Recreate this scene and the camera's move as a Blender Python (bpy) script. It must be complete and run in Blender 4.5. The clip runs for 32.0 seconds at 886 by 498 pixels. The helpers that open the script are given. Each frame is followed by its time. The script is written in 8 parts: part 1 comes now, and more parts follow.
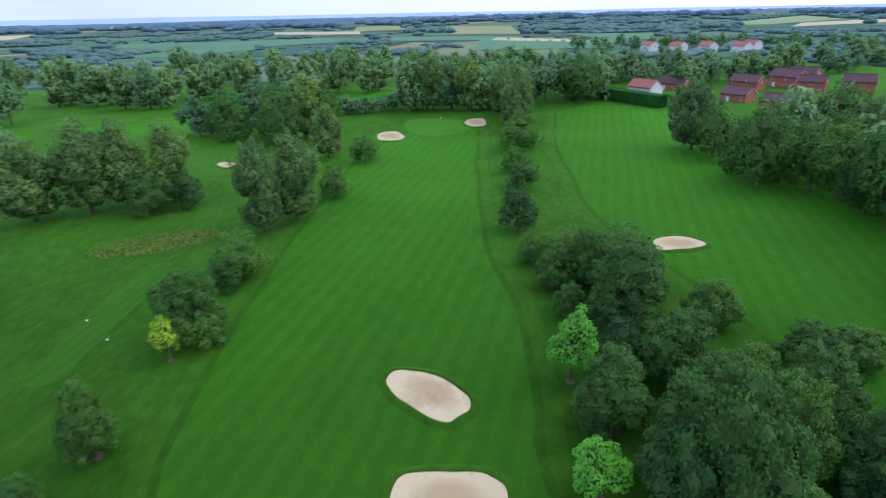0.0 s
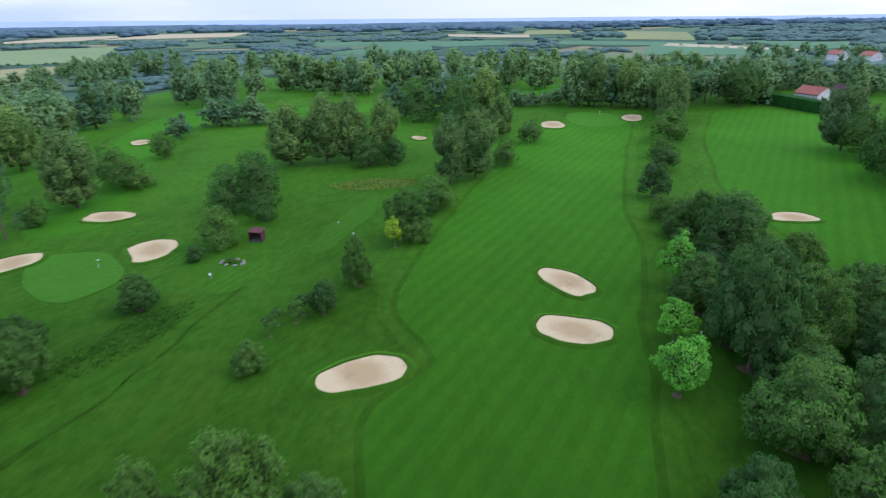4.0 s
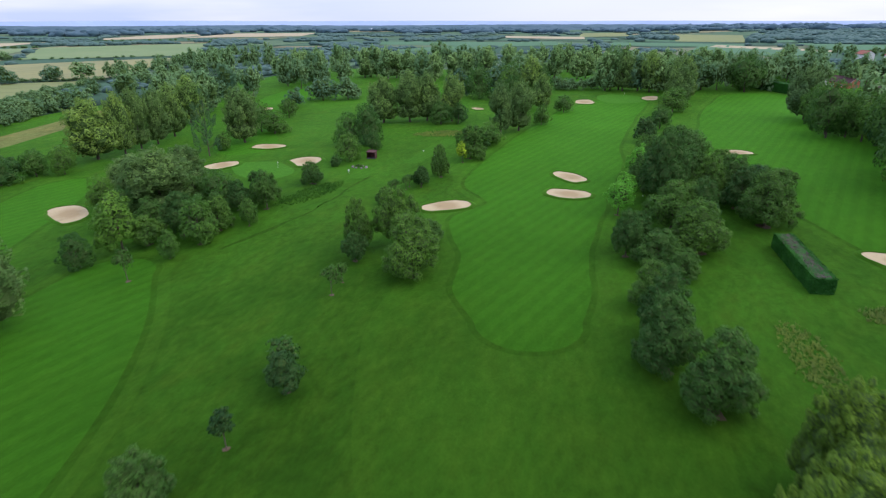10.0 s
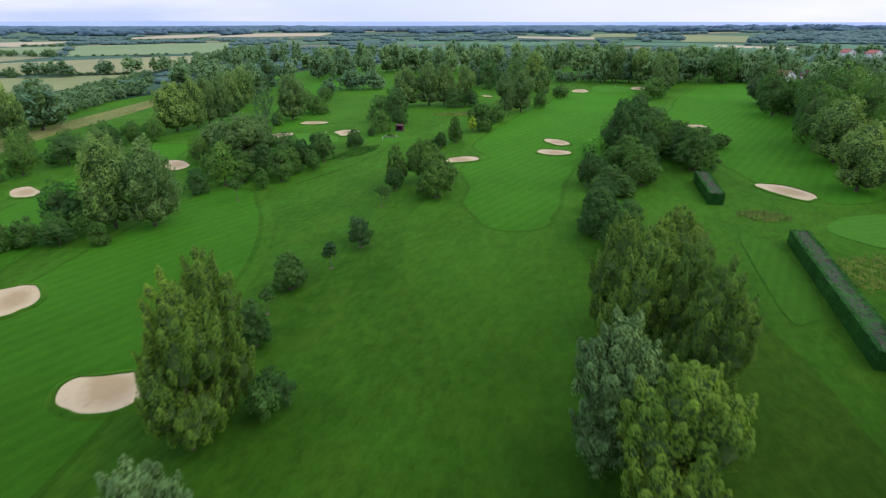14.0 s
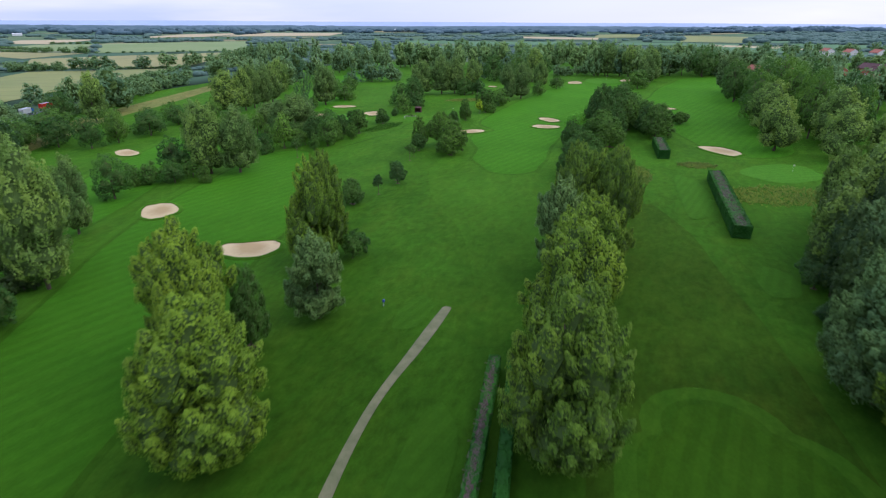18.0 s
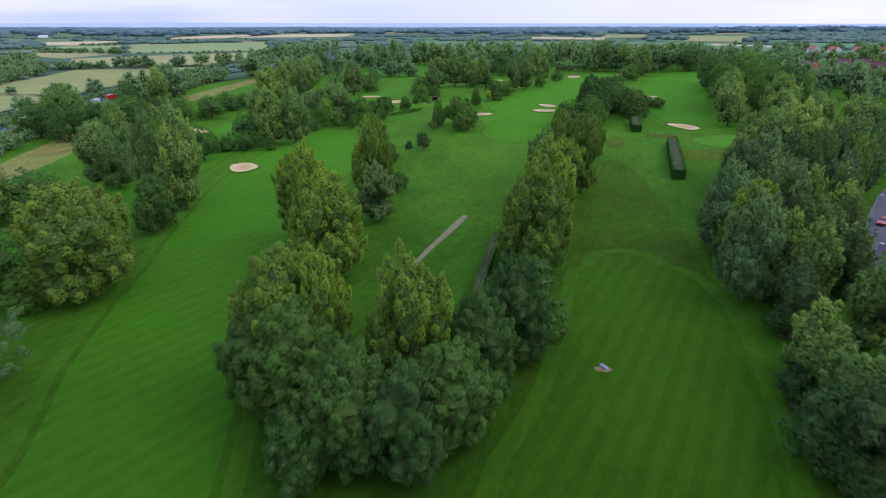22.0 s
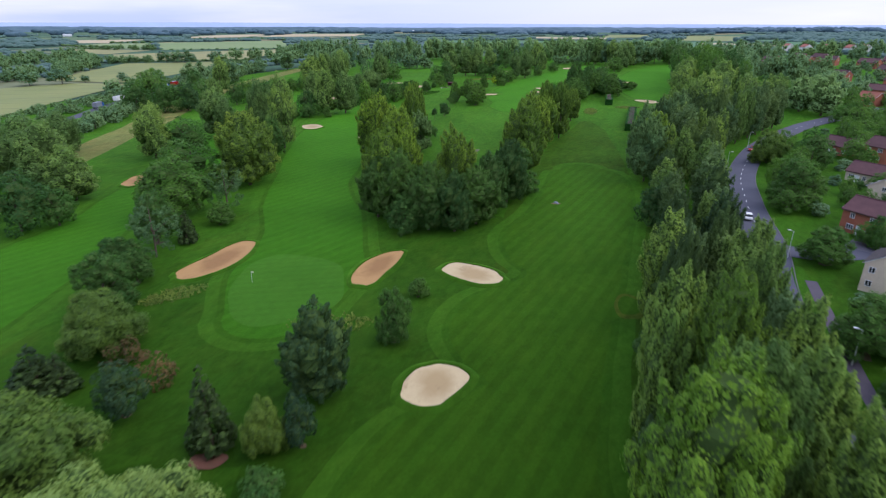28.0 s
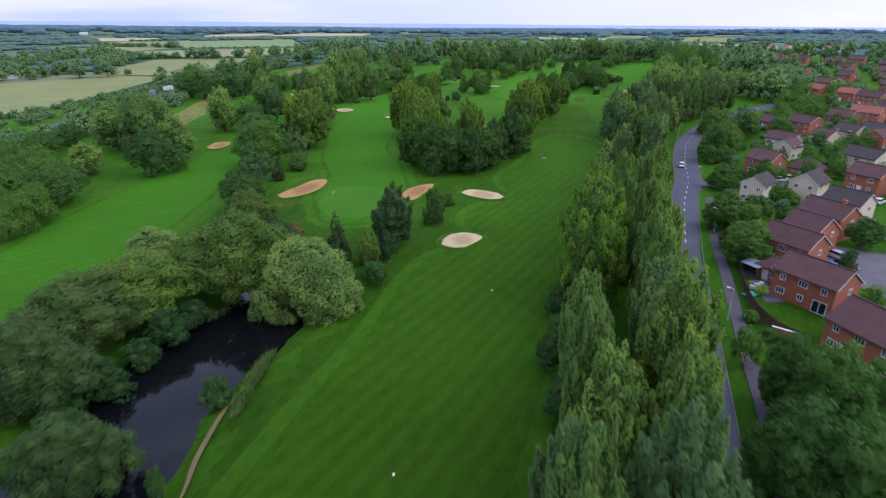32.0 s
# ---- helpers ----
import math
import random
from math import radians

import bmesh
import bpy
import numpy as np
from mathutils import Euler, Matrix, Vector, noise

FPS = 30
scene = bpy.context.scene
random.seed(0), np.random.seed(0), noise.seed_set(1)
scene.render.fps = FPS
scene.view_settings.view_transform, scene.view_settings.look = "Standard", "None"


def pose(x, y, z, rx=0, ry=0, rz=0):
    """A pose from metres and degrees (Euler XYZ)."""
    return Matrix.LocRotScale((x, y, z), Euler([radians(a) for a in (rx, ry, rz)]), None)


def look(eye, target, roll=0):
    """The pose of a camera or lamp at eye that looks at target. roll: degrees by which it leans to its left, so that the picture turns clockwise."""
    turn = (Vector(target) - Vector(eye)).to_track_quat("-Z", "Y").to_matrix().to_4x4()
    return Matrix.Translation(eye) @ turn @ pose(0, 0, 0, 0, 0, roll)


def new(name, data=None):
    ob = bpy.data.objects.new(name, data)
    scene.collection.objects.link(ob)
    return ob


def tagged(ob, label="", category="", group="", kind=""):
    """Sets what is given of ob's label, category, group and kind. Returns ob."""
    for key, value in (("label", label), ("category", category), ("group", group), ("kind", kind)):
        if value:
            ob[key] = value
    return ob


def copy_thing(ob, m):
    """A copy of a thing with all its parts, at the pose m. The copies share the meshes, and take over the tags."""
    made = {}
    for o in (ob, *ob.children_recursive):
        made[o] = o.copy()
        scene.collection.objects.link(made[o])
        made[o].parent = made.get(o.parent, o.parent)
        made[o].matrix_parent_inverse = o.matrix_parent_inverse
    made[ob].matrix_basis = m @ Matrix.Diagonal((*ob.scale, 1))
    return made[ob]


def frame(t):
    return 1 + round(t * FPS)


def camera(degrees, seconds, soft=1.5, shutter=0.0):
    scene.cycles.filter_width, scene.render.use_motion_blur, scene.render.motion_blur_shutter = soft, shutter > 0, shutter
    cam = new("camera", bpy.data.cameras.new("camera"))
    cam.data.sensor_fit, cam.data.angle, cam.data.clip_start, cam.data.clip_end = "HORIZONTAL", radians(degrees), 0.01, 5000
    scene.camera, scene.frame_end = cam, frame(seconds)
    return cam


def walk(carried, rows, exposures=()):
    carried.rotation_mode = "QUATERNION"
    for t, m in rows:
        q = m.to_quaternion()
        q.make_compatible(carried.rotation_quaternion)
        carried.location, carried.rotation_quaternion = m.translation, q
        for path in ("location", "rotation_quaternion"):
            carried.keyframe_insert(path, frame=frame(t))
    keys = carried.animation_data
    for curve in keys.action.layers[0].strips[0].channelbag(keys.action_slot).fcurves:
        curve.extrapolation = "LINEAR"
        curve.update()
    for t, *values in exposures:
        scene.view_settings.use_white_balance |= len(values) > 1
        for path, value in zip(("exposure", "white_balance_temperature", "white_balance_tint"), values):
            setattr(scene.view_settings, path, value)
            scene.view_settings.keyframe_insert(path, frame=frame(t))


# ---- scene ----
cam = camera(76.42, 32.0, soft=1.2, shutter=0.8)
PATH = [
    (0, pose(0.00, 0.00, 50.82, 67.23, 1.01, -0.10)),
    (0.5, pose(-0.47, -3.73, 51.00, 67.40, 0.98, 2.81)),
    (1, pose(-0.72, -7.87, 51.39, 67.46, 0.89, 6.94)),
    (1.5, pose(-0.59, -12.43, 51.81, 67.56, 0.79, 11.42)),
    (2, pose(-0.32, -17.12, 51.91, 67.61, 0.71, 13.10)),
    (2.5, pose(-0.07, -22.02, 51.82, 67.67, 0.58, 15.03)),
    (3, pose(0.37, -27.09, 51.65, 67.72, 0.52, 15.20)),
    (3.5, pose(0.82, -32.18, 51.48, 67.73, 0.49, 15.01)),
    (4, pose(1.35, -37.27, 51.31, 67.75, 0.47, 15.78)),
    (4.5, pose(2.09, -42.41, 51.11, 67.81, 0.16, 20.19)),
    (6.5, pose(6.99, -63.51, 49.82, 67.87, 0.19, 20.60)),
    (7, pose(8.96, -69.28, 49.77, 67.90, 0.16, 20.68)),
    (7.5, pose(10.90, -75.23, 49.65, 67.92, 0.18, 20.81)),
    (8, pose(12.83, -81.29, 49.53, 67.95, 0.17, 20.96)),
    (8.5, pose(14.79, -87.43, 49.39, 67.98, 0.13, 21.10)),
    (9, pose(16.93, -93.77, 49.21, 68.00, 0.06, 21.17)),
    (9.5, pose(19.08, -99.97, 49.10, 68.01, 0.03, 21.22)),
    (10, pose(21.26, -105.79, 49.06, 68.00, 0.04, 21.25)),
    (10.5, pose(23.53, -111.59, 48.91, 67.98, 0.08, 21.37)),
    (11, pose(25.79, -117.50, 48.81, 67.99, 0.08, 21.52)),
    (11.5, pose(27.97, -123.39, 48.66, 67.99, 0.03, 21.74)),
    (12, pose(30.10, -129.23, 48.57, 68.00, -0.01, 21.95)),
    (12.5, pose(32.32, -135.13, 48.50, 68.02, -0.00, 22.11)),
    (13, pose(34.39, -140.96, 48.41, 68.03, -0.07, 22.33)),
    (13.5, pose(36.53, -147.01, 48.37, 68.07, -0.05, 22.43)),
    (14, pose(38.72, -152.94, 48.24, 68.08, -0.06, 22.53)),
    (14.5, pose(40.81, -158.71, 48.12, 68.11, -0.12, 22.63)),
    (16.5, pose(49.43, -182.39, 47.82, 68.14, -0.19, 23.06)),
    (17, pose(51.38, -188.13, 47.64, 68.15, -0.21, 23.09)),
    (17.5, pose(53.25, -193.81, 47.45, 68.14, -0.23, 23.12)),
    (18, pose(55.20, -199.60, 47.31, 68.13, -0.26, 23.20)),
    (18.5, pose(57.35, -205.45, 47.23, 68.13, -0.26, 23.30)),
    (19, pose(59.70, -211.40, 47.23, 68.16, -0.19, 23.48)),
    (19.5, pose(62.10, -217.33, 47.29, 68.16, -0.13, 23.64)),
    (20, pose(64.34, -223.15, 47.29, 68.18, -0.08, 23.76)),
    (20.5, pose(66.28, -228.81, 47.23, 68.20, -0.05, 23.80)),
    (21, pose(68.27, -234.50, 47.17, 68.20, -0.04, 23.89)),
    (21.5, pose(70.33, -240.23, 47.15, 68.22, -0.05, 24.02)),
    (22, pose(72.25, -245.91, 47.08, 68.22, -0.06, 24.10)),
    (22.5, pose(74.08, -251.54, 46.94, 68.23, -0.12, 24.09)),
    (23, pose(75.91, -257.19, 46.74, 68.24, -0.22, 24.03)),
    (23.5, pose(77.82, -263.08, 46.57, 68.25, -0.22, 24.05)),
    (24, pose(79.91, -268.99, 46.45, 68.24, -0.20, 24.04)),
    (24.5, pose(82.02, -274.79, 46.38, 68.24, -0.20, 24.10)),
    (25, pose(84.17, -280.49, 46.27, 68.24, -0.20, 24.17)),
    (25.5, pose(86.22, -286.20, 46.15, 68.23, -0.23, 24.27)),
    (27.5, pose(95.09, -309.26, 45.35, 68.27, -0.13, 24.61)),
    (28, pose(97.22, -315.49, 45.32, 68.28, -0.18, 24.66)),
    (28.5, pose(99.46, -321.79, 45.35, 68.26, -0.15, 24.69)),
    (29, pose(101.72, -328.14, 45.30, 68.26, -0.16, 24.75)),
    (29.5, pose(104.02, -334.52, 45.31, 68.26, -0.20, 24.84)),
    (30, pose(106.38, -341.02, 45.34, 68.26, -0.21, 24.90)),
    (30.5, pose(108.61, -347.56, 45.44, 68.27, -0.23, 24.86)),
    (31, pose(110.79, -353.94, 45.49, 68.26, -0.25, 24.83)),
    (31.5, pose(113.11, -360.34, 45.38, 68.28, -0.32, 24.91)),
    (32, pose(115.57, -366.66, 45.22, 68.31, -0.44, 25.05)),
]
walk(cam, PATH, [(0, 0.13, 5250, 14.0), (4.5, 0.08, 5450, 14.0), (8, 0.04, 5800, 14.0), (18, -0.02, 5800, 15.0), (32, 0.0, 5700, 16.0)])

# ---- light ----
world = bpy.data.worlds.new("evening_sky")
scene.world = world
world.use_nodes = True
wt = world.node_tree
wt.nodes.clear()
w_out = wt.nodes.new("ShaderNodeOutputWorld")
w_bg = wt.nodes.new("ShaderNodeBackground")
w_add = wt.nodes.new("ShaderNodeMix")
w_add.data_type = "RGBA"
w_sky = wt.nodes.new("ShaderNodeTexSky")
w_sky.sky_type, w_sky.sun_disc = "NISHITA", False
SUN_EL, SUN_AZ = radians(52), radians(78)
w_sky.sun_elevation, w_sky.sun_rotation = SUN_EL, SUN_AZ
w_scale = wt.nodes.new("ShaderNodeVectorMath")
w_scale.operation = "SCALE"
w_scale.inputs["Scale"].default_value = 0.10
# an even veil of high cloud, a little pinker towards the skyline
w_co = wt.nodes.new("ShaderNodeTexCoord")
w_sep = wt.nodes.new("ShaderNodeSeparateXYZ")
w_ramp = wt.nodes.new("ShaderNodeValToRGB")
w_ramp.color_ramp.elements[0].position, w_ramp.color_ramp.elements[0].color = 0.0, (0.72, 0.71, 0.86, 1)
w_ramp.color_ramp.elements[1].position, w_ramp.color_ramp.elements[1].color = 0.5, (0.82, 0.90, 1.12, 1)
w_map = wt.nodes.new("ShaderNodeMapping")
w_map.inputs["Scale"].default_value = (1.2, 1.2, 9.0)
w_noise = wt.nodes.new("ShaderNodeTexNoise")
w_noise.inputs["Scale"].default_value, w_noise.inputs["Detail"].default_value = 2.2, 4
w_cloud = wt.nodes.new("ShaderNodeMix")
w_cloud.data_type = "RGBA"
w_side = wt.nodes.new("ShaderNodeMapRange")
w_side.inputs["From Min"].default_value, w_side.inputs["From Max"].default_value = -0.75, 0.35
w_pale = wt.nodes.new("ShaderNodeMix")
w_pale.data_type = "RGBA"
w_pale.inputs["A"].default_value, w_pale.inputs["B"].default_value = (0.50, 0.555, 0.80, 1), (0.93, 0.88, 0.90, 1)
w_cloud.inputs["B"].default_value = (0.80, 0.76, 0.88, 1)
wt.links.new(w_co.outputs["Generated"], w_sep.inputs[0])
wt.links.new(w_co.outputs["Generated"], w_map.inputs["Vector"])
wt.links.new(w_map.outputs[0], w_noise.inputs["Vector"])
wt.links.new(w_sep.outputs["Z"], w_ramp.inputs[0])
wt.links.new(w_sep.outputs["X"], w_side.inputs["Value"])
wt.links.new(w_side.outputs["Result"], w_pale.inputs["Factor"])
wt.links.new(w_pale.outputs["Result"], w_cloud.inputs["B"])
w_streak = wt.nodes.new("ShaderNodeMapRange")
w_streak.inputs["From Min"].default_value, w_streak.inputs["From Max"].default_value = 0.36, 0.62
wt.links.new(w_noise.outputs["Fac"], w_streak.inputs["Value"])
wt.links.new(w_streak.outputs["Result"], w_cloud.inputs["Factor"])
wt.links.new(w_ramp.outputs[0], w_cloud.inputs["A"])
wt.links.new(w_sky.outputs[0], w_scale.inputs[0])
w_add.inputs["Factor"].default_value = 0.85
wt.links.new(w_scale.outputs[0], w_add.inputs["A"])
wt.links.new(w_cloud.outputs["Result"], w_add.inputs["B"])
# an overcast sky is brighter overhead than at the skyline
w_zenith = wt.nodes.new("ShaderNodeMapRange")
w_zenith.inputs["From Min"].default_value, w_zenith.inputs["From Max"].default_value = 0.05, 1.0
w_zenith.inputs["To Min"].default_value, w_zenith.inputs["To Max"].default_value = 1.0, 1.3
w_bright = wt.nodes.new("ShaderNodeVectorMath")
w_bright.operation = "SCALE"
wt.links.new(w_sep.outputs["Z"], w_zenith.inputs["Value"])
wt.links.new(w_zenith.outputs["Result"], w_bright.inputs["Scale"])
wt.links.new(w_add.outputs["Result"], w_bright.inputs[0])
wt.links.new(w_bright.outputs[0], w_bg.inputs["Color"])
w_bg.inputs["Strength"].default_value = 1.33
wt.links.new(w_bg.outputs[0], w_out.inputs[0])
sun = new("sun", bpy.data.lights.new("sun", "SUN"))
sun.data.energy, sun.data.angle, sun.data.color = 1.5, radians(42), (1.0, 0.91, 0.74)
sun.matrix_world = look((0, 0, 200), (0 - 200 * math.sin(SUN_AZ) * math.cos(SUN_EL), -200 * math.cos(SUN_AZ) * math.cos(SUN_EL), 200 - 200 * math.sin(SUN_EL)))

# ---- materials ----
def material(name):
    m = bpy.data.materials.new(name)
    m.use_nodes = True
    t = m.node_tree
    return m, t, t.nodes["Principled BSDF"]


def node(t, kind, **inputs):
    n = t.nodes.new(kind)
    for k, v in inputs.items():
        n.inputs[k.replace("_", " ")].default_value = v
    return n


def position(t, scale=1.0, turn=0.0, stretch=(1, 1, 1)):
    g = t.nodes.new("ShaderNodeNewGeometry")
    m = t.nodes.new("ShaderNodeMapping")
    m.inputs["Rotation"].default_value = (0, 0, radians(turn))
    m.inputs["Scale"].default_value = [scale * s for s in stretch]
    t.links.new(g.outputs["Position"], m.inputs["Vector"])
    return m.outputs[0]


def noise_fac(t, vec, scale, detail=3.0, rough=0.55):
    n = node(t, "ShaderNodeTexNoise", Scale=scale, Detail=detail, Roughness=rough)
    t.links.new(vec, n.inputs["Vector"])
    return n.outputs["Fac"]


def ramp(t, fac, *stops):
    r = t.nodes.new("ShaderNodeValToRGB")
    e = r.color_ramp.elements
    while len(e) < len(stops):
        e.new(0.5)
    for s, (p, c) in zip(e, stops):
        s.position, s.color = p, (*c, 1) if len(c) == 3 else c
    t.links.new(fac, r.inputs[0])
    return r.outputs[0]


def mixed(t, fac, a, b, how="MIX"):
    m = t.nodes.new("ShaderNodeMix")
    m.data_type, m.blend_type = "RGBA", how
    for key, v in (("Factor", fac), ("A", a), ("B", b)):
        if isinstance(v, (int, float)):
            m.inputs[key].default_value = v
        elif isinstance(v, tuple):
            m.inputs[key].default_value = (*v, 1)
        else:
            t.links.new(v, m.inputs[key])
    return m.outputs["Result"]


def bump(t, p, height, strength, distance):
    b = node(t, "ShaderNodeBump", Strength=strength, Distance=distance)
    t.links.new(height, b.inputs["Height"])
    t.links.new(b.outputs[0], p.inputs["Normal"])


def scaled(c, k):
    return tuple(min(1.0, v * k) for v in c)


def grass(name, colour, dry=0.0, stripe=0.0, width=3.0, turn=0.0, patch=0.35, cross=0.22):
    """Turf: two scales of patchiness, a share of dry patches, and mowing stripes crossing at an angle."""
    m, t, p = material(name)
    colour = (colour[0] * 0.68, colour[1] * 0.64, colour[2] * 0.48)
    pos = position(t)
    big = noise_fac(t, pos, 0.035, 4, 0.6)
    mid = noise_fac(t, position(t, 1, 35, (1, 0.55, 1)), 0.20, 6, 0.72)
    fine = noise_fac(t, pos, 2.6, 3, 0.7)
    tuft = noise_fac(t, position(t, 1, 70, (1, 0.6, 1)), 0.7, 4, 0.65)
    c = ramp(t, big, (0.3, scaled(colour, 1 - patch)), (0.7, scaled(colour, 1 + patch)))
    c = mixed(t, ramp(t, mid, (0.42, (0, 0, 0)), (0.66, (patch * 2.2,) * 3)), c, (colour[0] * 1.55, colour[1] * 1.22, colour[2] * 1.3))
    c = mixed(t, ramp(t, fine, (0.25, (0, 0, 0)), (0.8, (0.5, 0.5, 0.5))), c, scaled(colour, 0.62))
    c = mixed(t, 1.0, c, ramp(t, tuft, (0.3, (1 - patch * 0.8,) * 3), (0.7, (1 + patch * 0.6,) * 3)), "MULTIPLY")
    if dry:
        d = ramp(t, noise_fac(t, position(t, 1, 20, (1, 0.45, 1)), 0.09, 5, 0.7), (0.55, (0, 0, 0)), (0.78, (dry, dry, dry)))
        c = mixed(t, d, c, (colour[0] * 2.4, colour[1] * 1.15, colour[2] * 1.5))
    if stripe:
        for k, a in ((1.0, turn), (cross, turn + 64))[:2 if cross else 1]:
            w = t.nodes.new("ShaderNodeTexWave")
            w.wave_type, w.bands_direction, w.wave_profile = "BANDS", "X", "SIN"
            w.inputs["Scale"].default_value = 0.314 / width
            w.inputs["Distortion"].default_value, w.inputs["Detail Scale"].default_value = 1.6, 0.12
            t.links.new(position(t, 1, a), w.inputs["Vector"])
            s = ramp(t, w.outputs["Fac"], (0.35, (1 - stripe * k,) * 3), (0.65, (1 + stripe * k * 0.5,) * 3))
            c = mixed(t, 1.0, c, s, "MULTIPLY")
    t.links.new(c, p.inputs["Base Color"])
    p.inputs["Roughness"].default_value = 0.85
    p.inputs["Specular IOR Level"].default_value = 0.03
    p.inputs["Sheen Weight"].default_value = 1.0
    p.inputs["Sheen Roughness"].default_value = 0.42
    t.links.new(mixed(t, 1.0, c, (4.6, 4.6, 6.0), "MULTIPLY"), p.inputs["Sheen Tint"])
    bump(t, p, fine, 0.5, 0.08)
    return m


def leaves(name, colour, tip, vary=0.35, shine=0.08):
    """Foliage: each leaf clump its own tone, each tree its own, and light coming through."""
    m, t, p = material(name)
    colour, tip = (*colour[:2], colour[2] * 0.85), (*tip[:2], tip[2] * 0.85)
    geo = t.nodes.new("ShaderNodeNewGeometry")
    info = t.nodes.new("ShaderNodeObjectInfo")
    c = ramp(t, geo.outputs["Random Per Island"], (0.0, scaled(colour, 1.0)), (0.55, scaled(colour, 1.12)), (1.0, tuple(0.24 * a + 0.84 * b for a, b in zip(tip, colour))))
    tree_tone = ramp(t, info.outputs["Random"], (0.0, (1 - vary, 1 - vary * 0.8, 1 - vary * 0.5)), (0.5, (1, 1, 1)), (1.0, (1 + vary * 1.3, 1 + vary, 1)))
    c = mixed(t, 1.0, c, tree_tone, "MULTIPLY")
    wide = noise_fac(t, position(t), 0.075, 2)
    c = mixed(t, 1.0, c, ramp(t, wide, (0.3, (0.72, 0.80, 0.85)), (0.7, (1.25, 1.15, 1.0))), "MULTIPLY")
    mid = noise_fac(t, position(t), 0.45, 3)
    c = mixed(t, 1.0, c, ramp(t, mid, (0.3, (0.75, 0.78, 0.8)), (0.7, (1.25, 1.2, 1.1))), "MULTIPLY")
    t.links.new(c, p.inputs["Base Color"])
    p.inputs["Roughness"].default_value = 0.55
    p.inputs["Specular IOR Level"].default_value = shine
    thin = t.nodes.new("ShaderNodeBsdfTranslucent")
    t.links.new(mixed(t, 1.0, c, (1.0, 1.0, 0.7), "MULTIPLY"), thin.inputs["Color"])
    both = t.nodes.new("ShaderNodeMixShader")
    both.inputs[0].default_value = 0.32
    t.links.new(p.outputs[0], both.inputs[1])
    t.links.new(thin.outputs[0], both.inputs[2])
    t.links.new(both.outputs[0], t.nodes["Material Output"].inputs["Surface"])
    return m


def speckled(name, a, b, scale, rough=0.8, fine=8.0, relief=0.3, depth=0.02, vary=0.0, drills=0.0):
    """A plain rough surface with stains and grain."""
    m, t, p = material(name)
    pos = position(t)
    c = ramp(t, noise_fac(t, pos, scale, 5, 0.65), (0.3, a), (0.7, b))
    f = noise_fac(t, pos, scale * fine, 3, 0.7)
    c = mixed(t, ramp(t, f, (0.3, (0, 0, 0)), (0.8, (0.45, 0.45, 0.45))), c, scaled(a, 0.72))
    if drills:
        w = t.nodes.new("ShaderNodeTexWave")
        w.inputs["Scale"].default_value, w.inputs["Distortion"].default_value = 0.0125, 0.3
        t.links.new(position(t, 1, drills), w.inputs["Vector"])
        c = mixed(t, ramp(t, w.outputs["Fac"], (0.0, (0.5, 0.5, 0.5)), (0.04, (0, 0, 0))), c, scaled(a, 0.55))
        c = mixed(t, 1.0, c, ramp(t, noise_fac(t, pos, 0.012, 4, 0.6), (0.3, (0.86, 0.90, 0.9)), (0.7, (1.12, 1.08, 1.0))), "MULTIPLY")
    if vary:
        info = t.nodes.new("ShaderNodeObjectInfo")
        c = mixed(t, 1.0, c, ramp(t, info.outputs["Random"], (0.0, (1 - vary,) * 3), (1.0, (1 + vary,) * 3)), "MULTIPLY")
    t.links.new(c, p.inputs["Base Color"])
    p.inputs["Roughness"].default_value = rough
    if relief:
        bump(t, p, f, relief, depth)
    return m


ROUGH = grass("rough_grass", (0.034, 0.106, 0.0080), 0.28, patch=0.30)
SEMI = grass("semi_rough", (0.031, 0.098, 0.0066), 0.08, patch=0.25)
FAIRWAY = grass("fairway_grass", (0.038, 0.134, 0.0080), 0.0, 0.06, 3.2, 15, patch=0.13, cross=0.0)
FAIRWAY_2 = grass("striped_fairway_grass", (0.034, 0.101, 0.0062), 0.0, 0.08, 2.8, 6, patch=0.16, cross=0.0)
BAND = grass("mown_band", (0.039, 0.118, 0.0088), 0.0, 0.0, patch=0.24)
GREEN = grass("green_turf", (0.049, 0.152, 0.015), 0.0, 0.04, 2.2, 60, patch=0.10)
TEE = grass("tee_turf", (0.040, 0.124, 0.010), 0.0, 0.06, 2.0, 10, patch=0.12)
SHORT_ROUGH = grass("short_rough", (0.028, 0.086, 0.0066), 0.28, patch=0.30)
DULL = grass("dull_turf", (0.031, 0.083, 0.0066), 0.35, patch=0.30)
WORN = grass("worn_turf", (0.060, 0.104, 0.012), 0.5, patch=0.4)
DITCH = grass("ditch_grass", (0.026, 0.076, 0.0060), 0.2, patch=0.4)
LONG_GRASS = grass("long_dry_grass", (0.105, 0.128, 0.040), 0.6, patch=0.35)


